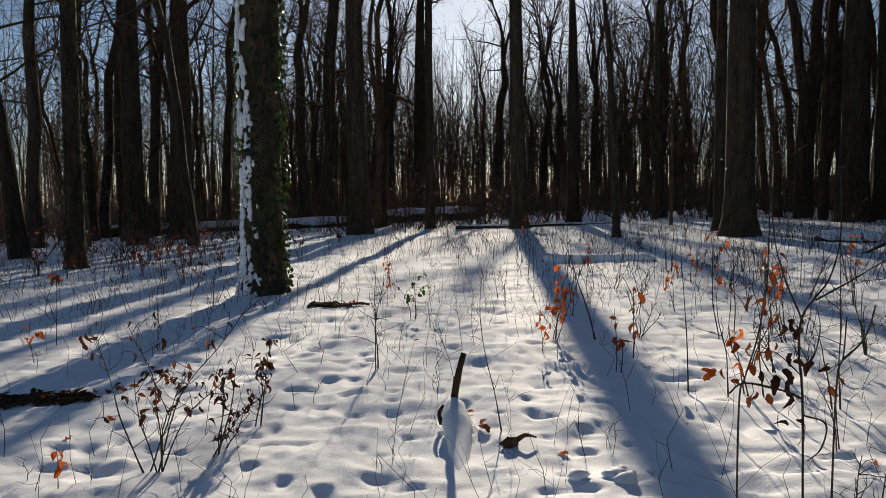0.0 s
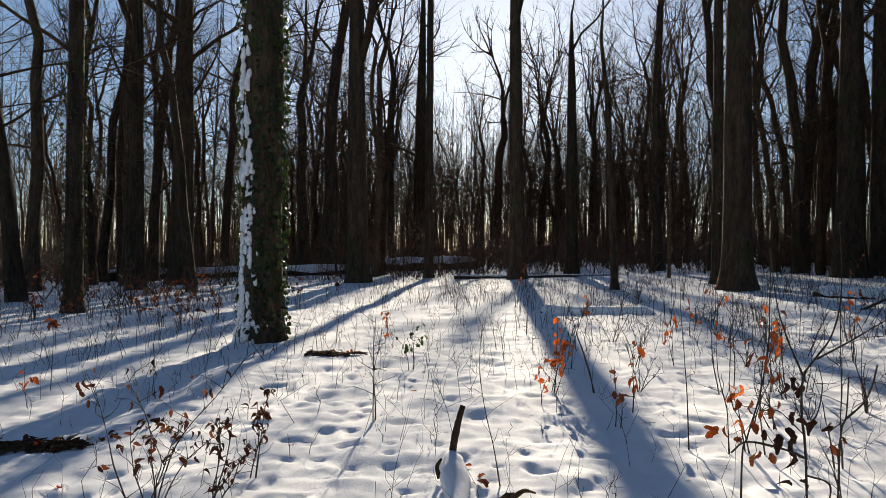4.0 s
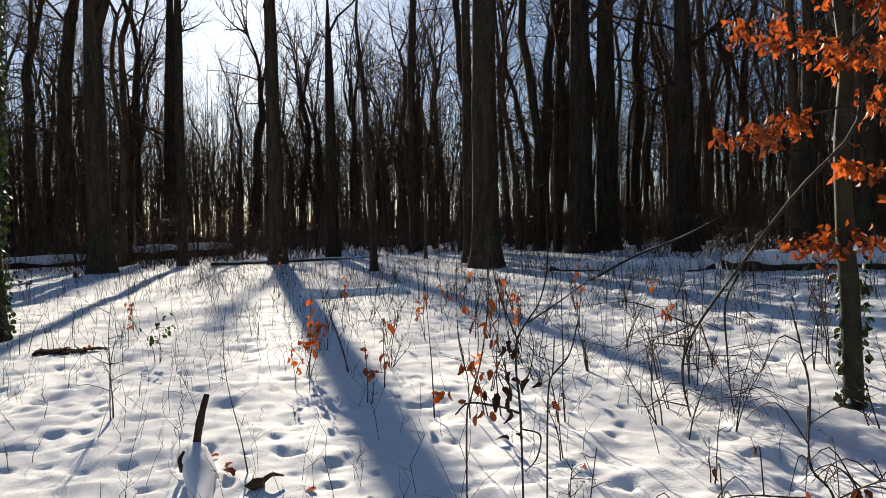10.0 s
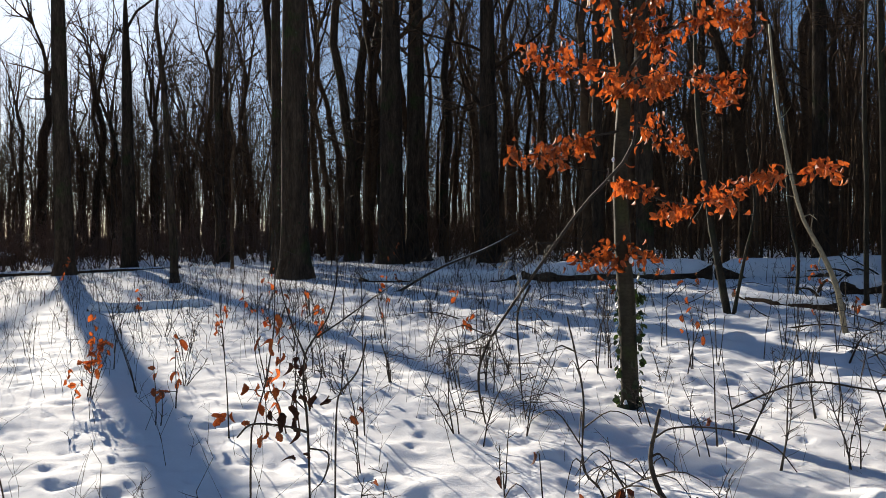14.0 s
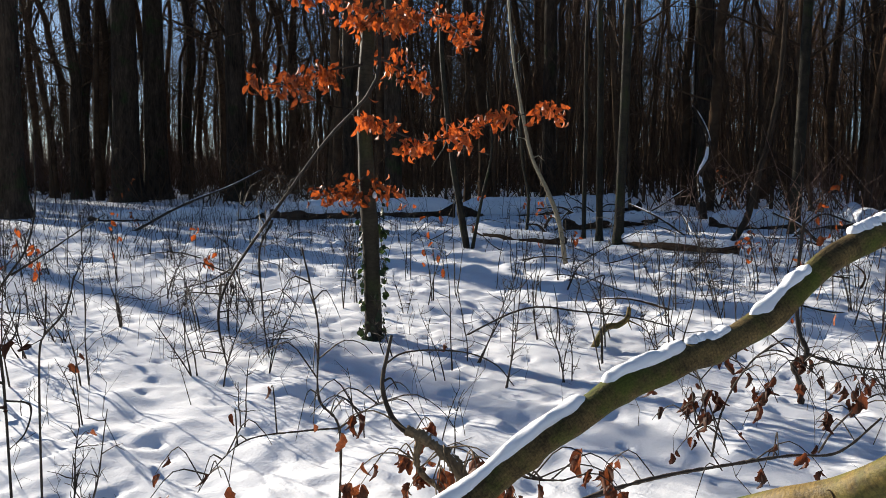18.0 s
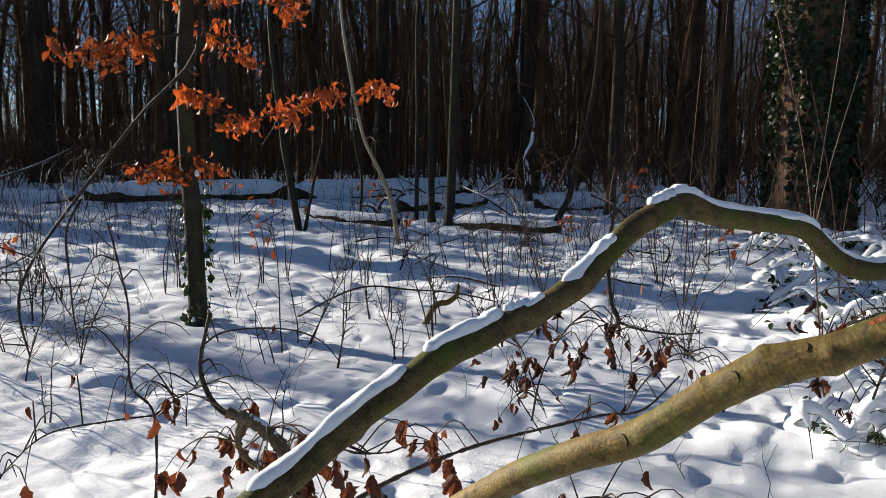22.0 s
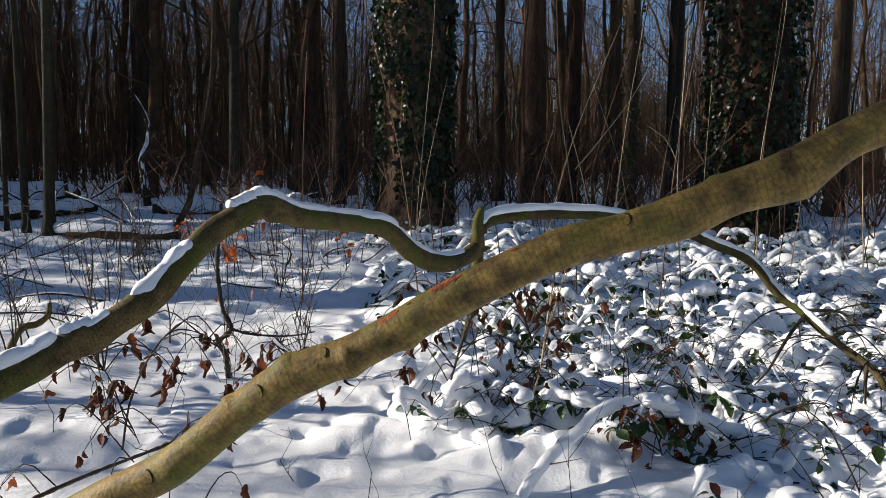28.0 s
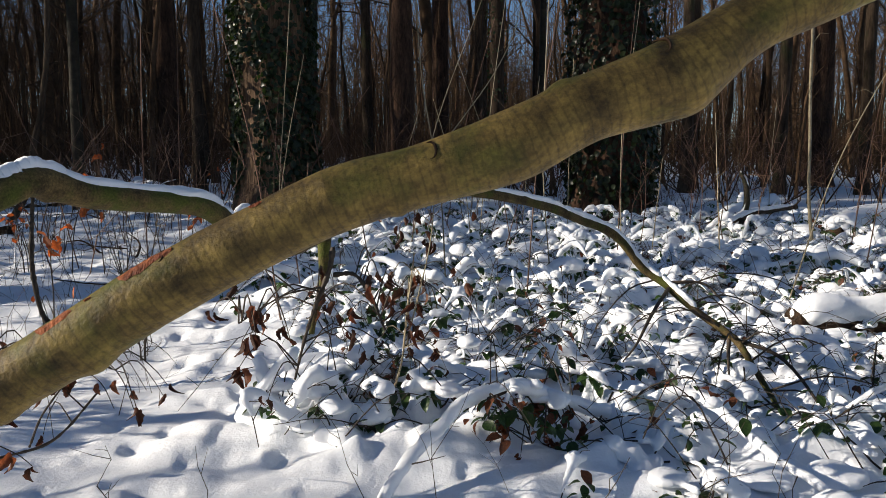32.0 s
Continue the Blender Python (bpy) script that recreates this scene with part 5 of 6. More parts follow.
bent_tree("young_tree", [(((10.928, 8.068, 0.3), (10.902, 8.212, 1.021), (10.884, 8.349, 1.714), (10.887, 8.489, 2.607), (10.902, 8.627, 3.598), (10.953, 8.717, 4.590), (11.031, 8.802, 5.780)), 0.065, 0.03),
                         (((10.971, 8.013, 0.3), (11.160, 7.907, 1.319), (11.308, 7.833, 2.113), (11.323, 7.971, 3.104)), 0.03, 0.012)], "forked young tree with green-grey bark and ivy", M_SMOOTH, 9, 12, 640)
bent_tree("young_tree", [(((10.547, 5.861, 0.3), (10.518, 5.994, 0.905), (10.438, 6.187, 1.429), (10.345, 6.392, 1.909), (10.304, 6.582, 2.738), (10.292, 6.739, 3.611), (10.326, 6.876, 4.746)), 0.04, 0.018)], "leaning young tree with pale grey bark", M_PALETWIG, 8, 10, 641)
bent_tree("young_tree", [(((12.9, 8.14, 0.4), (12.975, 8.126, 1.190), (12.959, 8.255, 1.856), (12.993, 8.351, 2.744), (13.0, 8.4, 4.0)), 0.035, 0.015)], "thin bare young tree in snow", M_SMOOTH, 7, 10, 642)
bent_tree("young_tree", [(((15.21, 4.923, 0.4), (15.449, 4.685, 0.868), (15.647, 4.556, 1.757), (15.788, 4.453, 2.313), (16.011, 4.344, 3.534), (16.185, 4.338, 4.978), (16.302, 4.358, 6.088)), 0.07, 0.04)], "crooked leaning dark young tree", M_BARK, 8, 8, 643)
bent_tree("snag", [(((19.825, 7.138, 0.4), (19.843, 7.246, 1.252), (19.858, 7.296, 1.695), (19.997, 7.177, 2.140), (20.057, 7.167, 2.584), (19.982, 7.353, 3.102), (19.878, 7.555, 3.471)), 0.10, 0.04)], "crooked dead snag with snow along one side", M_BARK, 8, 6, 644, 0.9, "dead tree")
bent_tree("fallen_branch", [(((9.221, 16.580, 0.45), (10.002, 15.586, 0.95), (10.704, 14.692, 1.40), (11.193, 14.081, 1.8)), 0.035, 0.014)], "bare dead branch leaning out of the snow", M_TWIG, 7, 14, 645, 0.5, "branch")

# tall thin canes between the ivy trunks
PALE = "tall thin pale cane rising from snowy brambles"
bent_tree("cane", [(((7.4, -1.48, 0.2), (7.743, -1.501, 0.971), (7.802, -1.425, 1.564), (7.868, -1.338, 2.211), (7.959, -1.302, 3.129), (8.040, -1.284, 3.939)), 0.0075, 0.004), (((7.796, -1.496, 1.511), (7.821, -1.722, 1.783), (7.861, -2.043, 2.218), (7.903, -2.256, 2.652), (7.950, -2.360, 3.139)), 0.006, 0.003)], PALE, M_PALETWIG, 6, 5, 650, 0, "cane", "canes")
bent_tree("cane", [(((8.0, -2.65, 0.2), (8.232, -2.648, 0.948), (8.295, -2.642, 1.582), (8.375, -2.693, 2.391), (8.460, -2.754, 3.257), (8.529, -2.795, 3.950)), 0.0075, 0.004), (((8.295, -2.642, 1.582), (8.319, -2.524, 1.812), (8.335, -2.349, 1.955)), 0.006, 0.003)], PALE, M_PALETWIG, 6, 4, 651, 0, "cane", "canes")
bent_tree("cane", [(((9.87, -4.18, 0.25), (9.985, -4.207, 1.549), (10.054, -4.306, 2.253), (10.151, -4.474, 3.239), (10.234, -4.572, 4.083)), 0.007, 0.004)], PALE, M_PALETWIG, 6, 4, 652, 0, "cane", "canes")
bent_tree("cane", [(((10.9, 0.12, 0.3), (10.989, 0.086, 1.124), (11.089, 0.002, 2.134), (11.196, -0.090, 3.223), (11.288, -0.136, 4.155)), 0.007, 0.004)], PALE, M_PALETWIG, 6, 3, 653, 0, "cane", "canes")
bent_tree("cane", [(((8.9, -6.2, 0.15), (9.120, -6.257, 0.903), (9.196, -6.289, 1.582), (9.274, -6.314, 2.261), (9.340, -6.358, 2.872), (9.431, -6.394, 3.687), (9.5, -6.4, 4.6)), 0.021, 0.016)], "straight yellowish young stem by a snowy log", M_PALETWIG, 7, 6, 654, 0, "cane", "canes")
# Scattered canes; every other one is coloured pale to stand for sunlit twigs.
for i in range(38):
    rg = np.random.default_rng(660 + i)
    x, y = rg.uniform(6.5, 15), rg.uniform(-9.5, 1.5)
    if math.hypot(x - 13, y + 5.3) < 1.2 or math.hypot(x - 14, y - 0.55) < 1.2:
        continue
    h, d = rg.uniform(1.0, 4.0), rg.normal(0, 0.12, 2)
    bent_tree("cane", [(((x, y, 0.2), (x + d[0] * h * 0.5, y + d[1] * h * 0.5, 0.25 + h * 0.5), (x + d[0] * h, y + d[1] * h * 1.3, 0.25 + h)), 0.007, 0.003)], "thin bare cane among snowy brambles", M_REDTWIG if i % 2 else M_PALETWIG, 5, 9, 1900 + i, 0, "cane", "canes")


# ---- fallen logs ----
def fallen_log(way, r0, r1, seed, label, depth=0.0, cap=0.75, mat=None, name="fallen_log", lift=0.55):
    """A log half sunk in snow with a thick white cap; way points in plan."""
    x0, y0 = way[0]
    t = thing(name, (x0, y0, g1(x0, y0)), label, "log", "fallen logs")
    pts = curve([(x - x0, y - y0, float(lie(x, y)) - float(lie(x0, y0)) + (r0 + r1) / 2 * (0.9 - depth)) for x, y in way], 26)
    rad = np.linspace(r0, r1, 26)
    a, b = Shape(), Shape()
    a.tube(pts, rad * (0.74 + 0.22 * vnoise(np.arange(26) / 3.0, seed, 9)), 14, 0.14, seed)
    part("log", a, mat or M_ROT, t)
    n = 34
    p2 = curve(pts, n) + np.stack([np.zeros(n), np.zeros(n), np.linspace(r0, r1, n) * lift], -1)
    wob = 0.88 + 0.28 * vnoise(np.arange(n) / 5.0, seed, 2)
    ends = np.clip(np.sin(np.linspace(0.03, math.pi - 0.03, n)) * 4.0, 0.05, 1) ** 0.6
    b.tube(p2, np.linspace(r0, r1, n) * cap * wob * ends, 14, 0.16 if r0 > 0.2 else 0.22, seed + 2)
    part("snow_cap", b, M_SNOWCAP, t, "thick snow lying along the log")
    return t


BIG = "long fallen trunk half buried under thick snow"
fallen_log(((13.5, 16.8), (15.1, 15.3), (17.3, 13.4)), 0.21, 0.23, 17, BIG, depth=0.15, cap=1.08, lift=0.55)
fallen_log(((10.2, 20.3), (11.9, 18.4), (13.4, 16.95)), 0.17, 0.2, 18, BIG, depth=0.75, cap=1.1, lift=0.6)
fallen_log(((17.4, 13.3), (20.0, 11.6), (22.5, 10.2)), 0.24, 0.22, 2, BIG, depth=0.15, cap=1.08, lift=0.55)
fallen_log(((13.6, 9.9), (13.0, 8.6), (12.8, 7.2)), 0.12, 0.09, 3, "broken rotten log with a snow cap", depth=0.3, cap=1.0, lift=0.6)
fallen_log(((13.3, 6.3), (12.9, 5.2), (12.8, 4.0)), 0.11, 0.09, 4, "broken rotten log with a snow cap", depth=0.3, cap=1.0, lift=0.6)
fallen_log(((2.4, 17.3), (3.1, 17.1), (3.9, 16.9), (4.7, 16.2)), 0.11, 0.08, 5, "low log buried under smooth snow", depth=1.1, cap=1.35)
fallen_log(((1.0, 38.5), (5.5, 37.4), (9.0, 37.0)), 0.10, 0.07, 6, "fallen trunk with snow lying between trees", cap=0.7)
fallen_log(((-20.0, 45.0), (-12.0, 46.0), (-5.0, 48.0)), 0.35, 0.3, 7, BIG, cap=0.8)
fallen_log(((-4.0, 52.0), (3.0, 53.0)), 0.45, 0.4, 8, BIG, cap=0.8)
fallen_log(((17.6, 6.2), (18.4, 4.6), (19.0, 3.4)), 0.2, 0.15, 10, "dark rotting log in a snowy heap", cap=1.1, depth=0.3, lift=0.45)
fallen_log(((18.2, 2.9), (20.0, 3.7), (22.5, 4.2)), 0.27, 0.22, 11, "thick snow-topped log in a heap", cap=1.05, depth=0.45, lift=0.5)
fallen_log(((17.4, 7.8), (16.6, 9.0)), 0.13, 0.11, 12, "dark rotting log in a snowy heap", cap=0.9)
fallen_log(((15.3, 8.6), (17.8, 7.6)), 0.16, 0.14, 13, "dark rotting log in a snowy heap", cap=1.0)
fallen_log(((10.6, -6.0), (13.0, -8.4)), 0.15, 0.14, 14, "snow-topped log behind the brambles", cap=0.9)
fallen_log(((9.85, -7.2), (10.4, -7.9), (10.6, -9.4)), 0.14, 0.2, 15, "thick log under a deep snow cap", cap=1.3, depth=0.4, lift=0.5)
fallen_log(((5.75, -3.75), (5.7, -4.3), (5.6, -5.2)), 0.13, 0.15, 16, "dark log end under a rounded snow cap", cap=0.92, depth=0.2)
bent_tree("stump", [(((10.1, -5.75, 0.25), (10.41, -6.061, 0.40), (10.419, -6.224, 0.7), (10.461, -6.250, 1.0), (10.497, -6.178, 1.188)), 0.06, 0.03)], "curved mossy dead stump with a snow tip", M_SMOOTH, 8, 2, 690, 0.7, "dead tree")
bent_tree("fallen_branch", [(((9.75, -5.28, 0.25), (10.0, -5.7, 0.5), (10.5, -6.4, 0.62), (11.0, -7.4, 0.66)), 0.05, 0.035)], "dead bough with snow along the top", M_BARK, 8, 4, 691, 1.0, "branch")
# tangled dead wood around the heap and under the slim trees
for i in range(16):
    rg = np.random.default_rng(720 + i)
    x, y, a = rg.uniform(13.5, 20.5), rg.uniform(2.5, 9.5), rg.uniform(0, 6.28)
    L = rg.uniform(0.8, 2.2)
    e = (math.cos(a) * L, math.sin(a) * L)
    z0 = g1(x, y)
    bent_tree("fallen_branch", [(((x, y, z0), (x + e[0] * 0.5, y + e[1] * 0.5, z0 + rg.uniform(0.2, 0.5)), (x + e[0], y + e[1], z0 + rg.uniform(0.1, 0.8))), 0.035, 0.015)], "dead branch lying in snow under young trees", M_BARK, 6, 7, 740 + i, 0.75, "branch", "fallen branches")
bent_tree("fallen_branch", [(((5.430, 4.087, 0.35), (5.707, 3.505, 0.42), (5.913, 3.067, 0.42), (6.086, 2.701, 0.392), (6.2, 2.4, 0.33)), 0.009, 0.006)], "long thin dead branch lying over the snow", M_TWIG, 6, 26, 760, 0, "branch", "fallen branches")
bent_tree("fallen_branch", [(((5.85, 2.95, 0.2), (5.95, 2.87, 0.285), (6.03, 2.775, 0.325), (6.07, 2.72, 0.38), (6.085, 2.71, 0.47)), 0.03, 0.018)], "mossy broken branch stub standing in snow", M_BEECH, 8, 3, 761, 0, "branch", "fallen branches")

for i in range(46):
    rg = np.random.default_rng(1700 + i)
    x, y, a = rg.uniform(7.5, 17.5), rg.uniform(0.8, 12.5), rg.uniform(0, 6.28)
    L = rg.uniform(0.5, 1.5)
    ex, ey = x + math.cos(a) * L, y + math.sin(a) * L
    mx, my = (x + ex) / 2 + rg.normal(0, 0.08), (y + ey) / 2 + rg.normal(0, 0.08)
    bent_tree("fallen_branch", [(((x, y, g1(x, y) + 0.02), (mx, my, g1(mx, my) + rg.uniform(0.03, 0.2)), (ex, ey, g1(ex, ey) + rg.uniform(0.03, 0.45))), rg.uniform(0.009, 0.02), 0.005)], "thin dead stick lying on lumpy snow", M_ROT if i % 3 else M_TWIG, 6, 9, 1750 + i, 0.7 if i % 2 else 0, "branch", "fallen branches")

# ---- fallen beech limbs in the foreground ----
def limb_tube(points, n, sides, lump, seed, knots=()):
    """Rows of x, y, z, radius through a smooth way; knots: (share of the length, angle, height, width)."""
    p = curve(points, n)
    sh = Shape()
    sh.tube(p[:, :3], p[:, 3], sides, lump, seed)
    v = sh.v[0].reshape(n, sides, 3)
    th = np.arange(sides) * 2 * math.pi / sides
    s = np.linspace(0, 1, n)
    for u, a, hgt, wid in knots:
        k = np.exp(-(((s - u) / wid) ** 2))[:, None] * np.exp(-((((th - a + math.pi) % (2 * math.pi)) - math.pi) / 0.7)[None] ** 2)
        v += (v - p[:, None, :3]) * (k * hgt)[..., None]
    sh.v[0] = v.reshape(-1, 3)
    return sh, p


def snow_strip(p, a, b, high, seed, wide=1.0, n=36):
    """Snow along the top of a limb from share a to share b."""
    q = curve(p[int(a * (len(p) - 1)) : int(b * (len(p) - 1)) + 1], n)
    ends = np.clip(np.sin(np.linspace(0.02, math.pi - 0.02, n)) * 4, 0.05, 1)
    wob = 0.7 + 0.35 * vnoise(np.arange(n) / 5.0, seed, 4) + 0.25 * vnoise(np.arange(n) / 2.0, seed, 5)
    rad = q[:, 3] * 0.58 * wide * ends * (0.85 + 0.15 * wob)
    c = q[:, :3] + np.stack([np.zeros(n), np.zeros(n), q[:, 3] * (0.45 + high * ends * wob)], -1)
    sh = Shape()
    sh.tube(c, rad, 16, 0.24, seed)
    return sh


B1 = ((1.60, 1.35, 0.30, 0.048), (1.70, 1.275, 0.52, 0.046), (1.762, 1.226, 0.599, 0.046), (1.857, 1.153, 0.670, 0.045), (1.971, 1.067, 0.776, 0.043), (2.08, 0.985, 0.854, 0.043), (2.183, 0.906, 0.936, 0.043), (2.287, 0.828, 0.976, 0.045), (2.382, 0.755, 1.021, 0.041),
      (2.54, 0.636, 1.096, 0.041), (2.623, 0.572, 1.185, 0.040), (2.71, 0.506, 1.270, 0.041), (2.803, 0.436, 1.326, 0.042), (2.885, 0.375, 1.350, 0.045), (3.007, 0.281, 1.306, 0.040), (3.237, 0.107, 1.273, 0.038), (3.351, 0.02, 1.244, 0.038), (3.463, -0.064, 1.151, 0.042), (3.578, -0.152, 1.094, 0.041), (3.698, -0.243, 1.083, 0.037), (3.84, -0.335, 1.117, 0.041))
limb_one = thing("fallen_limb", (1.6, 1.35, g1(1.6, 1.35)), "bent fallen beech limb with snow along its top", "branch", "fallen limbs")
o1 = np.array([*limb_one.location, 0.0])
sh, p1 = limb_tube(np.array(B1) * (1, 1, 1, 0.92) - o1, 150, 18, 0.10, 3, ((0.30, 1.57, 0.35, 0.012), (0.41, 1.4, 0.4, 0.014), (0.445, 4.5, 0.3, 0.012), (0.66, 1.6, 0.35, 0.012), (0.2, 1.2, 0.3, 0.01)))
part("limb", sh, M_MOSSY, limb_one, "mossy olive-brown bark")
for i, (a, b, hgt) in enumerate(((0.10, 0.27, 0.55), (0.285, 0.385, 0.6), (0.395, 0.425, 0.4), (0.44, 0.525, 0.6), (0.585, 0.625, 0.5), (0.625, 0.68, 0.5), (0.665, 0.83, 0.45), (0.815, 0.985, 0.45))):
    part("snow_strip", snow_strip(p1, a, b, hgt, 20 + i), M_SNOWCAP, limb_one, "snow lying on the limb")
for way in (((3.885, -0.352, 0.93, 0.020), (3.89, -0.352, 1.03, 0.026), (3.90, -0.352, 1.122, 0.031), (3.910, -0.352, 1.224, 0.027), (3.914, -0.36, 1.27, 0.022), (3.920, -0.372, 1.31, 0.010)),
            ((3.885, -0.352, 0.95, 0.016), (3.884, -0.329, 0.85, 0.014), (3.870, -0.291, 0.70, 0.010))):
    sh, _ = limb_tube(np.array(way) - o1, 30, 12, 0.15, 5)
    part("stub", sh, M_MOSSY, limb_one, "broken stub at the fork")
B3 = ((3.90, -0.345, 1.15, 0.032), (3.956, -0.365, 1.20, 0.030), (4.043, -0.425, 1.242, 0.030), (4.206, -0.632, 1.262, 0.029), (4.522, -1.095, 1.240, 0.027), (4.791, -1.548, 1.148, 0.026), (4.929, -1.796, 1.060, 0.026), (5.05, -2.076, 0.946, 0.027), (5.05, -2.263, 0.74, 0.026), (4.98, -2.378, 0.646, 0.025), (4.82, -2.479, 0.522, 0.022), (4.60, -2.605, 0.394, 0.020), (4.42, -2.637, 0.245, 0.016), (4.28, -2.652, 0.135, 0.013), (4.084, -2.598, 0.07, 0.010))
sh, p3 = limb_tube(np.array(B3) - o1, 90, 12, 0.12, 9)
part("limb", sh, M_MOSSY, limb_one, "mossy side limb")
for i, (a, b, hgt) in enumerate(((0.06, 0.42, 0.6), (0.40, 0.53, 0.6), (0.52, 0.63, 0.7), (0.64, 0.72, 0.8))):
    part("snow_strip", snow_strip(p3, a, b, hgt, 40 + i, 1.35), M_SNOWCAP, limb_one, "snow lying on the limb")
for k, way in enumerate((((4.6, -2.61, 0.39), (4.45, -2.785, 0.324), (4.2, -2.819, 0.177), (3.869, -2.735, 0.05)), ((4.98, -2.37, 0.655), (4.95, -2.47, 0.665), (4.93, -2.6, 0.65), (4.85, -2.68, 0.55)), ((4.95, -2.38, 0.63), (4.78, -2.2, 0.52), (4.65, -2.05, 0.38), (4.6, -1.95, 0.3)), ((4.63, -2.59, 0.4), (4.58, -2.56, 0.3), (4.55, -2.55, 0.2)))):
    sh = Shape()
    sh.tube(curve(np.array(way) - o1[:3], 14), np.linspace(0.013, 0.005, 14), 6, 0.15, k)
    part("twig", sh, M_TWIG, limb_one)

rg = np.random.default_rng(45)
for k in range(16):
    u = rg.uniform(0.62, 0.99)
    at = p3[int(u * (len(p3) - 1)), :3]
    d = rg.normal(0, 1, 3) * (0.7, 1.0, 0.35) + (0, -0.4, 0)
    d *= rg.uniform(0.25, 0.8) / np.linalg.norm(d)
    way = curve([at, at + d * 0.4 + (0, 0, 0.05), at + d * 0.8 - (0, 0, 0.05), at + d - (0, 0, 0.2)], 10)
    sh = Shape().tube(way, np.linspace(0.006, 0.002, 10), 5, 0.15, k)
    for i in (3, 5, 7):
        e = rg.normal(0, 0.09, 3)
        sh.tube([way[i], way[i] + e * 0.6 + (0, 0, 0.01), way[i] + e - (0, 0, 0.03)], [0.0025, 0.002, 0.001], 3, caps=False, weld=0)
    part("twig", sh, M_TWIG, limb_one)

B2 = ((1.554, 0.460, 0.892, 0.0263), (1.511, 0.327, 0.982, 0.0269), (1.488, 0.206, 1.048, 0.0275), (1.469, 0.105, 1.131, 0.0260), (1.454, 0.025, 1.188, 0.0286), (1.442, -0.056, 1.224, 0.0249), (1.434, -0.112, 1.256, 0.0253), (1.423, -0.185, 1.300, 0.0256), (1.414, -0.255, 1.337, 0.0249), (1.404, -0.323, 1.369, 0.0256), (1.394, -0.390, 1.388, 0.0242), (1.384, -0.455, 1.409, 0.0280), (1.375, -0.517, 1.439, 0.0262), (1.366, -0.582, 1.462, 0.0309), (1.357, -0.637, 1.500, 0.0239), (1.350, -0.690, 1.526, 0.0253), (1.329, -0.820, 1.583, 0.0262), (1.288, -1.050, 1.676, 0.0306), (1.206, -1.500, 1.868, 0.0411))
limb_two = thing("fallen_limb", (1.56, 0.46, 0.90), "bare olive-brown beech limb crossing close to the eye", "branch", "fallen limbs")
o2 = np.array([1.56, 0.46, 0.90, 0.0])
full = ((1.9, 1.05, 0.05, 0.034), (1.82, 0.9, 0.30, 0.032), (1.66, 0.66, 0.70, 0.030)) + B2
rough_way = curve(np.array(full) - o2, 400)
KNOTS = [(float(np.interp(-(y - 0.46), -rough_way[:, 1], np.linspace(0, 1, 400))), a, hgt, wid) for y, a, hgt, wid in (
    (-0.055, 1.6, 0.25, 0.0055), (-0.05, 2.6, 0.2, 0.008), (0.075, 2.0, 0.18, 0.006), (0.02, 0.2, 0.22, 0.006), (0.19, 1.8, 0.22, 0.007), (0.10, 0.3, 0.22, 0.004), (-0.505, 0.1, 0.12, 0.006), (-0.585, 2.4, 0.14, 0.010), (-0.57, 1.3, 0.12, 0.010), (-0.32, 1.2, 0.10, 0.003), (-0.365, 2.5, 0.15, 0.004), (-0.24, 2.0, 0.12, 0.006), (-0.12, 2.9, 0.2, 0.008), (0.28, 0.8, 0.12, 0.008))]
sh, p2 = limb_tube(np.array(full) - o2, 300, 32, 0.03, 6, KNOTS)
part("limb", sh, M_BEECH, limb_two, "smooth beech bark with rings and green algae")


def wound(p, u0, u1, turn, wide, seed):
    """A torn strip that lies on the limb's upper side."""
    i0, i1 = int(u0 * (len(p) - 1)), int(u1 * (len(p) - 1))
    q = p[i0 : i1 + 1]
    n = len(q)
    tan = np.gradient(q[:, :3], axis=0)
    tan /= np.linalg.norm(tan, axis=1)[:, None]
    side = np.cross(tan, (0, 0, 1.0))
    side /= np.linalg.norm(side, axis=1)[:, None]
    up = np.cross(side, tan)
    sh = Shape()
    rows = []
    for k in np.linspace(-1, 1, 7):
        edge = np.clip(np.sin(np.linspace(0.05, 3.09, n)) * 2.5, 0.1, 1) * (0.25 + 1.2 * vnoise(np.arange(n) / 1.6, seed + (3.0 if k > 0 else 9.0), 5))
        a = turn + k * wide * edge
        rows.append(q[:, :3] + (q[:, 3] * 1.03 + 0.002 * (1 - k * k) * (vnoise(np.arange(n) * 0.9, k * 3 + seed, 6) + 0.3))[:, None] * (np.cos(a)[:, None] * up + np.sin(a)[:, None] * side))
    v = np.stack(rows, 1).reshape(-1, 3)
    f = [(i * 7 + j, i * 7 + j + 1, i * 7 + j + 8, i * 7 + j + 7) for i in range(n - 1) for j in range(6)]
    return sh.add(v, f)


def share_at(p, y):
    return float(np.interp(-y, -p[:, 1], np.linspace(0, 1, len(p))))


for i, (ya, yb, tn, wd) in enumerate(((-0.168, -0.212, 0.5, 0.3), (-0.107, -0.132, 0.6, 0.2), (-0.268, -0.280, 0.45, 0.13), (-0.142, -0.150, 0.55, 0.1))):
    part("torn_patch", wound(p2, share_at(p2, ya - 0.46), share_at(p2, yb - 0.46), tn, wd, 30 + i), M_WOUND, limb_two, "raw reddish torn wood")

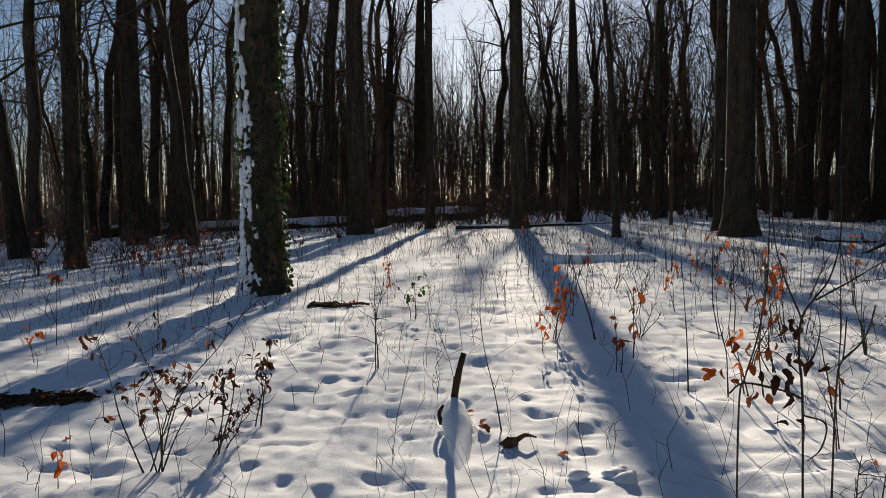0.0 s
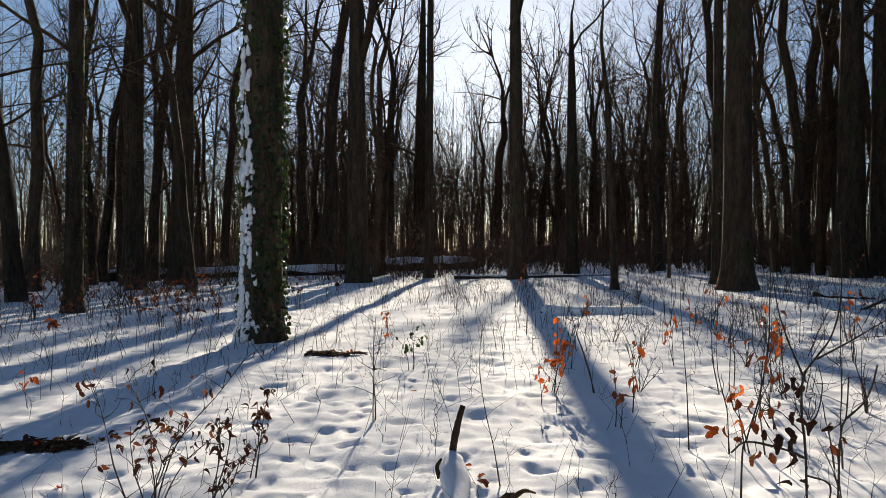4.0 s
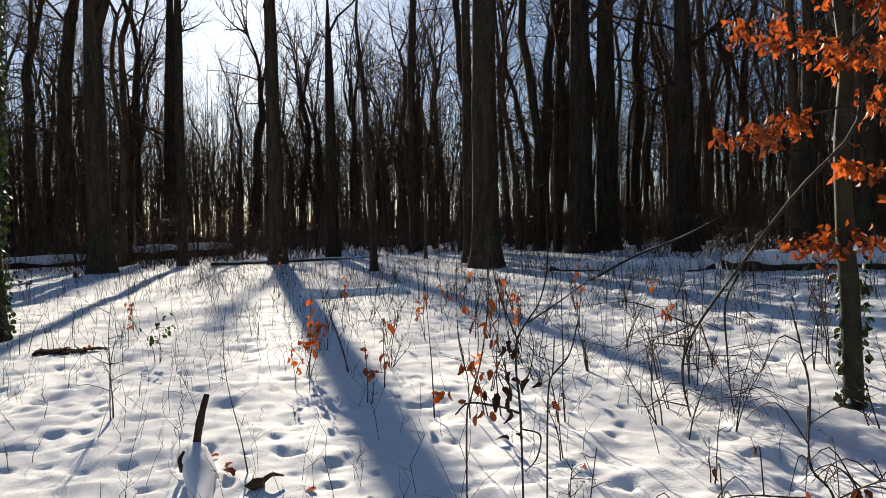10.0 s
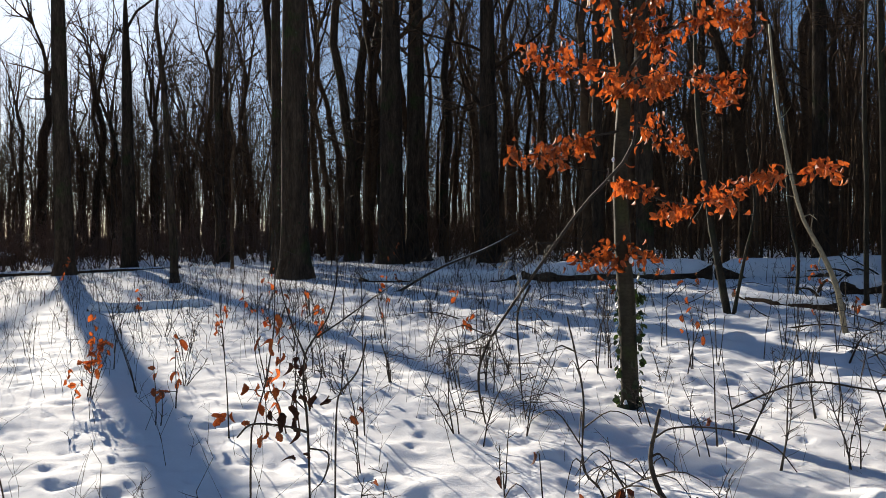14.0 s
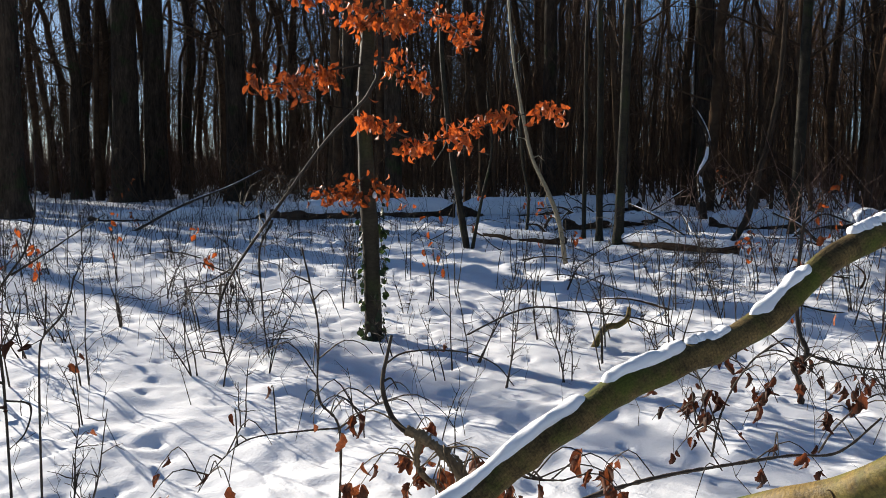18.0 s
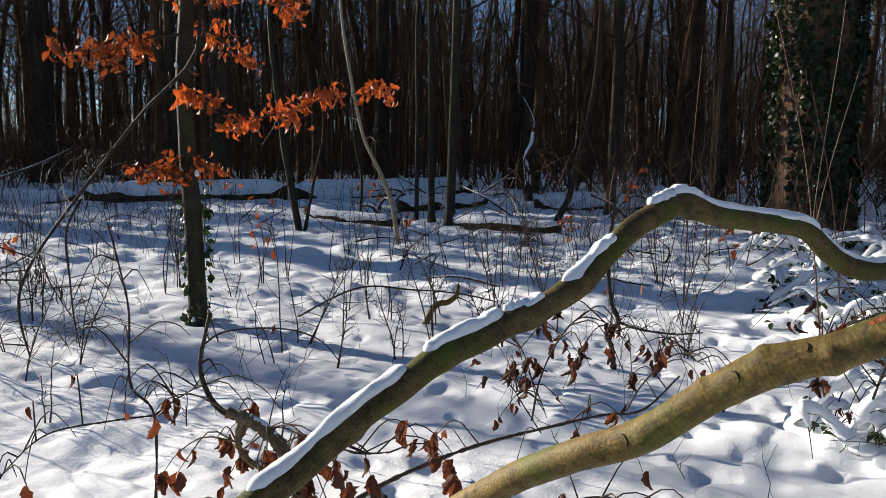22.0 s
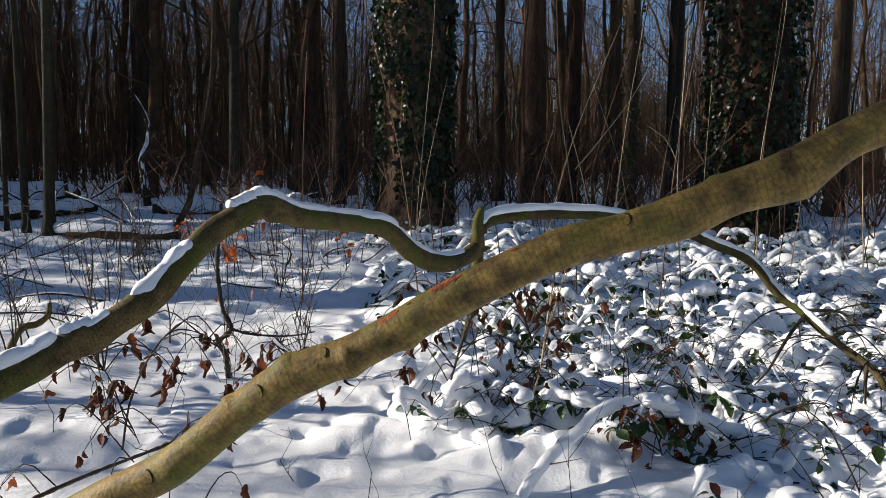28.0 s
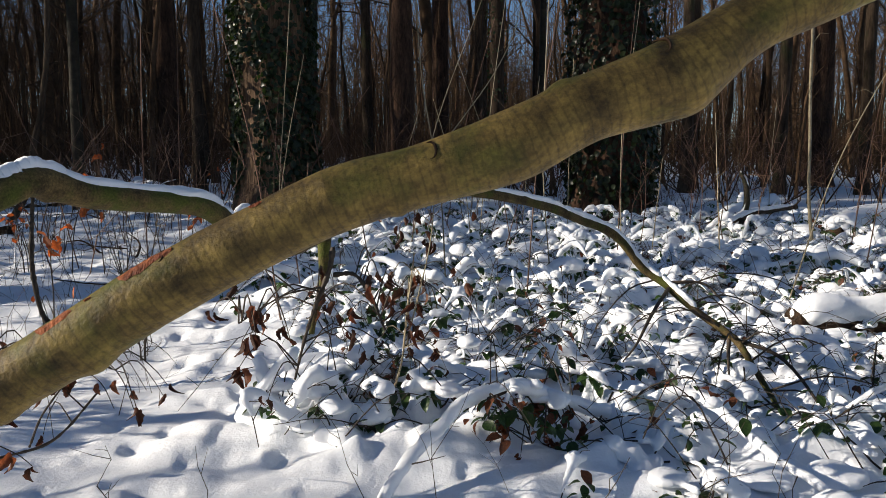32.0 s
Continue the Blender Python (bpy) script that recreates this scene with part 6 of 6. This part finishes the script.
# dark crescent scars where twigs once grew
for i, (y, turn, size) in enumerate(((0.21, -0.4, 0.010), (0.055, -0.5, 0.009), (-0.035, -0.95, 0.007), (-0.2, -1.3, 0.007), (-0.4, -1.0, 0.009), (-0.58, -1.25, 0.011))):
    k = int(share_at(p2, y - 0.46) * (len(p2) - 1))
    c, along = p2[k, :3], p2[min(k + 3, len(p2) - 1), :3] - p2[k - 3, :3]
    along = along / np.linalg.norm(along)
    side = np.cross(along, (0, 0, 1.0))
    side /= np.linalg.norm(side)
    up = np.cross(side, along)
    if side[0] > 0:
        side = -side
    ring = []
    for a in np.linspace(-1.9, 1.9, 13):
        b = turn + math.sin(a) * size / p2[k, 3]
        ring.append(c + along * (math.cos(a) * size * 0.55) + (math.cos(b + math.pi / 2 + 0.2) * up + math.sin(b + math.pi / 2 + 0.2) * side) * p2[k, 3] * 1.03)
    sh = Shape().tube(ring, np.sin(np.linspace(0.15, 3.0, 13)) * size * 0.13, 6, 0.3, i)
    part("scar", sh, M_ROT, limb_two, "dark crescent scar in the bark")

# dead twigs with dry leaves beneath and behind the limbs
def leafy_twig(name, ways, label, leaves, seed, meshes=None, size=0.9, mat=None, snow=False):
    first = ways[0][0][0]
    org = np.array([first[0], first[1], g1(first[0], first[1])])
    t = thing(name, org, label, "branch", "dry-leaved twigs")
    rg = np.random.default_rng(seed)
    spots_here = []
    for k, (way, r0, r1) in enumerate(ways):
        fine = curve(np.array(way) - org, 10 * len(way))
        sh = Shape()
        sprigs = []
        rad = np.linspace(r0, r1, len(fine))
        sh.tube(fine, rad * (1 + 0.15 * rg.normal(0, 1, len(fine))), 6, 0.1, seed + k)
        for _ in range(9):
            i = int(rg.integers(len(fine) // 3, len(fine)))
            d = rg.normal(0, 1, 3) * (1, 1, 0.6)
            L = rg.uniform(0.1, 0.36)
            d[2] = abs(d[2]) * 0.8
            d /= np.linalg.norm(d)
            e = fine[i] + d * L
            e[2] = max(e[2] - L * rg.uniform(0.3, 0.7), fine[i][2] - 0.15)
            bow = curve([fine[i], fine[i] + d * L * 0.45 + (0, 0, 0.03), fine[i] * 0.2 + e * 0.8 + (0, 0, L * 0.2), e], 9)
            sprigs.append(Shape().tube(bow, np.linspace(0.0032, 0.0013, 9), 4, caps=False))
            spots_here += [bow[5], e, e]
        stick = part("twig", sh, mat or M_TWIG, t)
        for sprig in sprigs:
            part("sprig", sprig, mat or M_TWIG, stick)
        if snow and k == 0:
            sn = Shape()
            sn.tube(fine[8:-8] + (0, 0, 0.012), np.clip(np.sin(np.linspace(0.1, 3.0, len(fine) - 16)) * 2, 0.1, 1) * 0.014, 7, 0.3, seed)
            part("snow_cover", sn, M_SNOWCAP, t)
    for _ in range(leaves):
        e = spots_here[int(rg.integers(len(spots_here)))]
        hang_leaf(t, meshes or LEAF_DARK + LEAF_BROWN[:2], rg, e + rg.normal(0, 0.008, 3), rg.normal(0, 0.25, 3) + (0, 0, -1.0), size)
    return t


forked = leafy_twig("dead_branch", [(((2.34, 1.44, 0.12), (2.32, 1.49, 0.34), (2.29, 1.535, 0.50), (2.268, 1.597, 0.575), (2.25, 1.66, 0.61), (2.224, 1.725, 0.632)), 0.030, 0.022),
                           (((2.245, 1.68, 0.61), (2.235, 1.69, 0.53), (2.26, 1.68, 0.47), (2.31, 1.64, 0.41)), 0.015, 0.008)], "pale broken dead branch with snow and dry leaves", 60, 770, LEAF_BROWN, 0.92, mat=M_DEADWOOD, snow=True)
org = np.array(forked.location)
for way, r0, r1 in ((((2.235, 1.70, 0.615), (2.218, 1.74, 0.635), (2.206, 1.786, 0.684), (2.208, 1.827, 0.778), (2.236, 1.830, 0.874), (2.261, 1.829, 0.951)), 0.011, 0.006), (((2.244, 1.837, 0.851), (2.282, 1.799, 0.885), (2.346, 1.722, 0.897), (2.435, 1.613, 0.886), (2.497, 1.532, 0.841), (2.532, 1.482, 0.768)), 0.004, 0.002), (((2.209, 1.827, 0.79), (2.235, 1.81, 0.80), (2.25, 1.79, 0.76)), 0.005, 0.002)):
    part("twig", Shape().tube(curve(way, 22) - org, np.linspace(r0, r1, 22), 7, 0.15, r0 * 700), M_TWIG, forked, "dark thin twig")
leafy_twig("dead_branch", [(((2.20, 2.08, 0.05), (2.242, 2.093, 0.235), (2.265, 2.113, 0.547), (2.229, 2.188, 0.665), (2.247, 2.205, 0.922), (2.244, 2.237, 1.072), (2.234, 2.282, 1.244)), 0.006, 0.003),
                           (((2.265, 2.113, 0.547), (2.321, 2.042, 0.611), (2.366, 1.981, 0.654)), 0.005, 0.002), (((2.265, 2.113, 0.547), (2.154, 2.200, 0.546), (1.993, 2.319, 0.530), (1.886, 2.373, 0.446), (1.816, 2.391, 0.361)), 0.004, 0.002)], "thin upright twig with few shrivelled leaves", 9, 771, size=0.75)
leafy_twig("dead_branch", [(((2.5, 1.6, 0.12), (2.783, 1.463, 0.215), (2.981, 1.291, 0.292), (3.143, 1.142, 0.335), (3.344, 0.951, 0.368), (3.512, 0.789, 0.392), (3.662, 0.640, 0.398), (3.818, 0.514, 0.529)), 0.011, 0.004),
                           (((3.264, 1.017, 0.405), (3.310, 1.000, 0.577), (3.343, 0.934, 0.745), (3.378, 0.852, 0.841), (3.388, 0.733, 0.821), (3.393, 0.646, 0.736)), 0.005, 0.002), (((3.273, 1.002, 0.506), (3.264, 1.053, 0.676), (3.256, 1.113, 0.761), (3.252, 1.187, 0.764)), 0.003, 0.0015),
                           (((3.256, 0.970, 0.36), (3.213, 1.052, 0.506), (3.210, 1.063, 0.540), (3.254, 0.996, 0.529), (3.271, 0.952, 0.425)), 0.003, 0.002),
                           (((3.6, 0.70, 0.40), (3.55, 0.62, 0.55), (3.6, 0.5, 0.68), (3.72, 0.4, 0.62)), 0.004, 0.002)], "low branch with many hanging shrivelled brown leaves", 120, 772, size=0.74)
leafy_twig("dead_branch", [(((5.45, 1.21, 0.08), (5.41, 1.222, 0.25), (5.4, 1.255, 0.345), (5.4, 1.178, 0.427), (5.4, 1.229, 0.559), (5.4, 1.26, 0.803), (5.4, 1.247, 1.043), (5.41, 1.23, 1.25)), 0.022, 0.010), (((5.4, 1.178, 0.427), (5.4, 1.08, 0.40), (5.4, 0.964, 0.386), (5.4, 0.797, 0.384), (5.4, 0.629, 0.413)), 0.011, 0.004), (((5.4, 0.9, 0.384), (5.4, 0.85, 0.33), (5.4, 0.78, 0.27)), 0.005, 0.002)], "crooked dark dead branch standing in snow", 5, 773, LEAF_ORANGE, 0.6)
leafy_twig("dead_branch", [(((2.48, 1.58, 0.12), (2.45, 1.546, 0.42), (2.45, 1.454, 0.481), (2.45, 1.344, 0.482), (2.45, 1.226, 0.507)), 0.007, 0.003)], "low twig hung with clusters of russet leaves", 40, 779, LEAF_BROWN, 0.95)
leafy_twig("dead_branch", [(((3.528, -0.377, 1.09), (3.516, -0.360, 1.006), (3.511, -0.311, 0.886), (3.504, -0.269, 0.767), (3.5, -0.23, 0.62)), 0.011, 0.004), (((3.512, -0.374, 0.992), (3.499, -0.453, 0.991), (3.478, -0.510, 0.905), (3.458, -0.552, 0.795)), 0.009, 0.004),
                           (((3.514, -0.34, 0.95), (3.48, -0.2, 0.93), (3.42, -0.05, 0.85)), 0.004, 0.002)], "hanging side branch with dry brown leaves", 70, 774, size=0.74)
leafy_twig("dead_branch", [(((4.30, -0.60, 0.15), (4.359, -0.643, 0.212), (4.379, -0.716, 0.420), (4.399, -0.744, 0.628), (4.42, -0.79, 0.95)), 0.007, 0.004)], "pale upright twig with russet leaves above brambles", 30, 775, size=0.85, mat=M_PALETWIG)
leafy_twig("dead_branch", [(((5.3, -0.85, 0.15), (5.360, -0.872, 0.3), (5.422, -1.015, 0.828), (5.451, -1.057, 1.124)), 0.007, 0.004)], "pale upright twig with russet leaves above brambles", 24, 776, size=0.9, mat=M_PALETWIG)
leafy_twig("dead_branch", [(((2.35, 1.05, 0.1), (2.5, 0.8, 0.3), (2.6, 0.6, 0.42), (2.72, 0.45, 0.38)), 0.005, 0.002), (((2.5, 0.8, 0.3), (2.42, 0.62, 0.42), (2.4, 0.5, 0.36)), 0.003, 0.0015)], "low twig with curled brown leaves in snow", 34, 777, size=0.8)
leafy_twig("dead_branch", [(((2.1, 1.9, 0.1), (2.2, 1.7, 0.28), (2.35, 1.5, 0.30), (2.5, 1.35, 0.24)), 0.005, 0.002)], "low twig with curled brown leaves in snow", 34, 778, size=0.8)

# ---- brambles under snow ----
def bramble(x, y, seed, canes=9, reach=0.75, high=0.5, leaves=14, brown=5, puff=1.0, label="bramble bush bowed under lumps of fresh snow"):
    rg = np.random.default_rng(seed)
    z0 = g1(x, y)
    t = thing("bramble_bush", (x, y, z0), label, "bush", "snowy brambles")
    cn, sn, gl, bl = Shape(), Shape(), Shape(), Shape()
    spans = []
    for _ in range(canes):
        a = rg.uniform(0, 6.28)
        L, h = reach * rg.uniform(0.5, 1.3), high * rg.uniform(0.35, 1.15)
        s = np.array([rg.normal(0, 0.18), rg.normal(0, 0.18), -0.03])
        e = s + (math.cos(a) * L, math.sin(a) * L, rg.uniform(-0.02, 0.2) * high)
        m = (s + e) / 2 + rg.normal(0, 0.08, 3) + (0, 0, h)
        p = curve([s, s * 0.6 + m * 0.4 + (0, 0, h * 0.25), m, m * 0.45 + e * 0.55 + (0, 0, h * 0.1), e], 14)
        low = gz(x + p[:, 0], y + p[:, 1]) - z0
        p[:, 2] = np.maximum(p[:, 2], low + 0.006)
        cn.tube(p, np.linspace(0.005, 0.0025, 14), 4, caps=False)
        for _ in range(2):
            w = p[int(rg.integers(3, 12))]
            if rg.uniform() < 0.4:
                continue
            d = rg.normal(0, 1, 3) * (1, 1, 0.5) + (0, 0, 0.6)
            d *= rg.uniform(0.08, 0.25) / np.linalg.norm(d)
            cn.tube([w, w + d * 0.5 + (0, 0, 0.02), w + d], [0.0028, 0.0022, 0.0012], 3, caps=False)
        if rg.uniform() < 0.4:
            spans.append(p)
            continue
        i0, i1 = int(rg.integers(1, 4)), int(rg.integers(9, 14))
        q = p[i0:i1]
        k = len(q)
        fat = rg.uniform(0.015, 0.03) * puff
        wob = 0.5 + vnoise(np.arange(k) / 1.3, seed + len(spans), 6)
        sn.tube(q + (0, 0, fat * 0.6), fat * wob * np.clip(np.sin(np.linspace(0.15, 3.0, k)) * 1.8, 0.3, 1), 8, 0.22, seed + len(spans))
        spans.append(p)
    for _ in range(int(canes * 1.9)):
        p = spans[int(rg.integers(len(spans)))]
        c = p[int(rg.integers(2, 13))]
        k = rg.uniform(0.032, 0.08) * puff * rg.uniform(0.75, 1.15)
        for _ in range(int(rg.integers(1, 3))):
            g = k * rg.uniform(0.6, 1.0)
            sn.blob(c + (rg.normal(0, 0.035), rg.normal(0, 0.035), g * 0.2), (g * rg.uniform(0.9, 1.2), g * rg.uniform(0.9, 1.2), g * rg.uniform(0.65, 0.95)), rg.uniform(0, 40), 0.2, 9, 7)
    for _ in range(int(canes * 0.7)):
        c = np.array([rg.normal(0, reach * 0.5), rg.normal(0, reach * 0.5), 0.0])
        c[2] = g1(x + c[0], y + c[1]) - z0 + 0.01
        w = rg.uniform(0.07, 0.15) * puff
        sn.blob(c, (w, w * rg.uniform(0.7, 1.1), w * rg.uniform(0.35, 0.6)), rg.uniform(0, 40), 0.25, 11, 8)
    for _ in range(5 if x < 9 else 3):
        a, L, h = rg.uniform(0, 6.28), rg.uniform(0.25, 0.7), high * rg.uniform(0.5, 1.4) + 0.08
        s = np.array([rg.normal(0, 0.25), rg.normal(0, 0.25), 0.0])
        e = s + (math.cos(a) * L, math.sin(a) * L, rg.uniform(0.2, 0.9) * h)
        p = curve([s, s * 0.55 + e * 0.45 + (0, 0, h * 0.8) + rg.normal(0, 0.03, 3), e], 9)
        cn.tube(p, np.linspace(0.0035, 0.0014, 9), 4, caps=False)
        for i in (3, 5, 6, 7):
            d = rg.normal(0, 1, 3) * (1, 1, 0.6)
            d *= rg.uniform(0.04, 0.16) / np.linalg.norm(d)
            cn.tube([p[i], p[i] + d * 0.6, p[i] + d], [0.0018, 0.0014, 0.0008], 3, caps=False)
    for shp, n in ((gl, leaves), (bl, brown)):
        for _ in range(n):
            p = spans[int(rg.integers(len(spans)))]
            c = p[int(rg.integers(2, 13))]
            k = rg.uniform(0.04, 0.085)
            c = c + (rg.normal(0, 0.05), rg.normal(0, 0.05), 0.0)
            c[2] = max(c[2] - 0.01, g1(x + c[0], y + c[1]) - z0 + 0.015)
            b = rg.uniform(0, 6.28)
            for q in range(3 if n > 12 and shp is gl and rg.uniform() < 0.5 else 1):
                w = np.array([math.cos(b + q * 2.1), math.sin(b + q * 2.1), rg.uniform(-0.9, 0.1)])
                shp.leaf(c + w * 0.012, w, (rg.normal(0, 0.4), rg.normal(0, 0.4), 1), k, k * 0.68, rg.uniform(0.15, 0.45), 0.2)
    part("tangle", cn, M_TWIG, t)
    cover = tagged(part("snow_cover", sn, M_SNOWCAP, t, "rounded lumps of snow"), kind="stuff")
    if x < 8.5:
        merge = cover.modifiers.new("merge", "REMESH")
        merge.mode, merge.voxel_size, merge.use_smooth_shade = "VOXEL", 0.011 if x < 6 else 0.016, True
        soft = cover.modifiers.new("soften", "SMOOTH")
        soft.factor, soft.iterations = 0.6, 6
    if leaves:
        tagged(part("foliage", gl, M_GREEN, t, "dark green bramble leaves"), kind="stuff")
    if brown:
        tagged(part("dry_foliage", bl, M_BROWN, t, "dry reddish leaves"), kind="stuff")
    return t


rg = np.random.default_rng(800)
made = []
tries = 0
while len(made) < 140 and tries < 4000:
    tries += 1
    x, y = rg.uniform(3.6, 13.5), rg.uniform(-8.5, 1.0)
    if rough_part(x, y) < 0.35 or any((x - a) ** 2 + (y - b) ** 2 < (0.32 + 0.035 * x) ** 2 for a, b in made) or math.hypot(x - 13, y + 5.3) < 1.0 or math.hypot(x - 14, y - 0.55) < 1.0:
        continue
    if y > -0.9 + 0.22 * (x - 4) or any(math.hypot(x - a, y - b) < 0.42 for a, b in ((3.7, -0.65), (3.9, -1.0), (4.08, -1.45), (4.15, -1.9), (3.8, -2.17), (3.5, -2.2), (4.9, -2.4), (4.4, -2.64), (4.1, -2.75))):
        continue
    made.append((x, y))
    bramble(x, y, 801 + len(made), 11 if x < 7 else 10, 0.55 if x < 7 else 0.85, rg.uniform(0.05, 0.2) if x < 6.5 else rg.uniform(0.1, 0.3), 36 if x < 7 else 60, 10, 0.95 if x < 7 else 1.5)
bramble(4.55, -0.42, 950, 14, 0.36, 0.30, 30, 6, 1.25, "small bramble heaped with round snow lumps")
bramble(4.30, -0.52, 951, 8, 0.26, 0.16, 34, 5, 0.9, "small bramble heaped with round snow lumps")
bramble(4.1, -1.2, 952, 7, 0.3, 0.16, 26, 30, 0.8, "bramble with dry reddish leaves under a snowy bough")
bramble(4.35, -1.75, 953, 8, 0.35, 0.14, 20, 24, 0.8, "bramble with dry reddish leaves under a snowy bough")
leafy_twig("dead_branch", [(((3.98, -1.18, 0.34), (3.97, -1.2, 0.28), (3.96, -1.23, 0.2), (3.95, -1.25, 0.12)), 0.005, 0.003)], "drooping twig with a bunch of russet leaves under a snowy bough", 34, 781, LEAF_BROWN, 1.1)
leafy_twig("dead_branch", [(((4.12, -1.6, 0.18), (4.1, -1.66, 0.15), (4.08, -1.72, 0.1)), 0.004, 0.002)], "drooping twig with a bunch of russet leaves under a snowy bough", 14, 782, LEAF_BROWN, 1.0)
bent_tree("snowy_bough", [(((3.62, -0.50, 0.06), (3.67, -0.594, 0.13), (3.74, -0.715, 0.23), (3.79, -0.812, 0.30), (3.86, -0.940, 0.385), (3.94, -1.184, 0.405)), 0.012, 0.011), (((3.88, -1.02, 0.385), (3.94, -1.182, 0.398), (4.05, -1.41, 0.29), (4.12, -1.629, 0.20), (4.15, -1.816, 0.19), (4.15, -1.988, 0.25), (4.08, -2.128, 0.24), (3.8, -2.17, 0.19), (3.55, -2.20, 0.135), (3.35, -2.27, 0.09), (3.15, -2.34, 0.03)), 0.016, 0.007)], "bowed bough carrying a thick ridge of snow", M_TWIG, 7, 3, 960, 2.5, "branch")
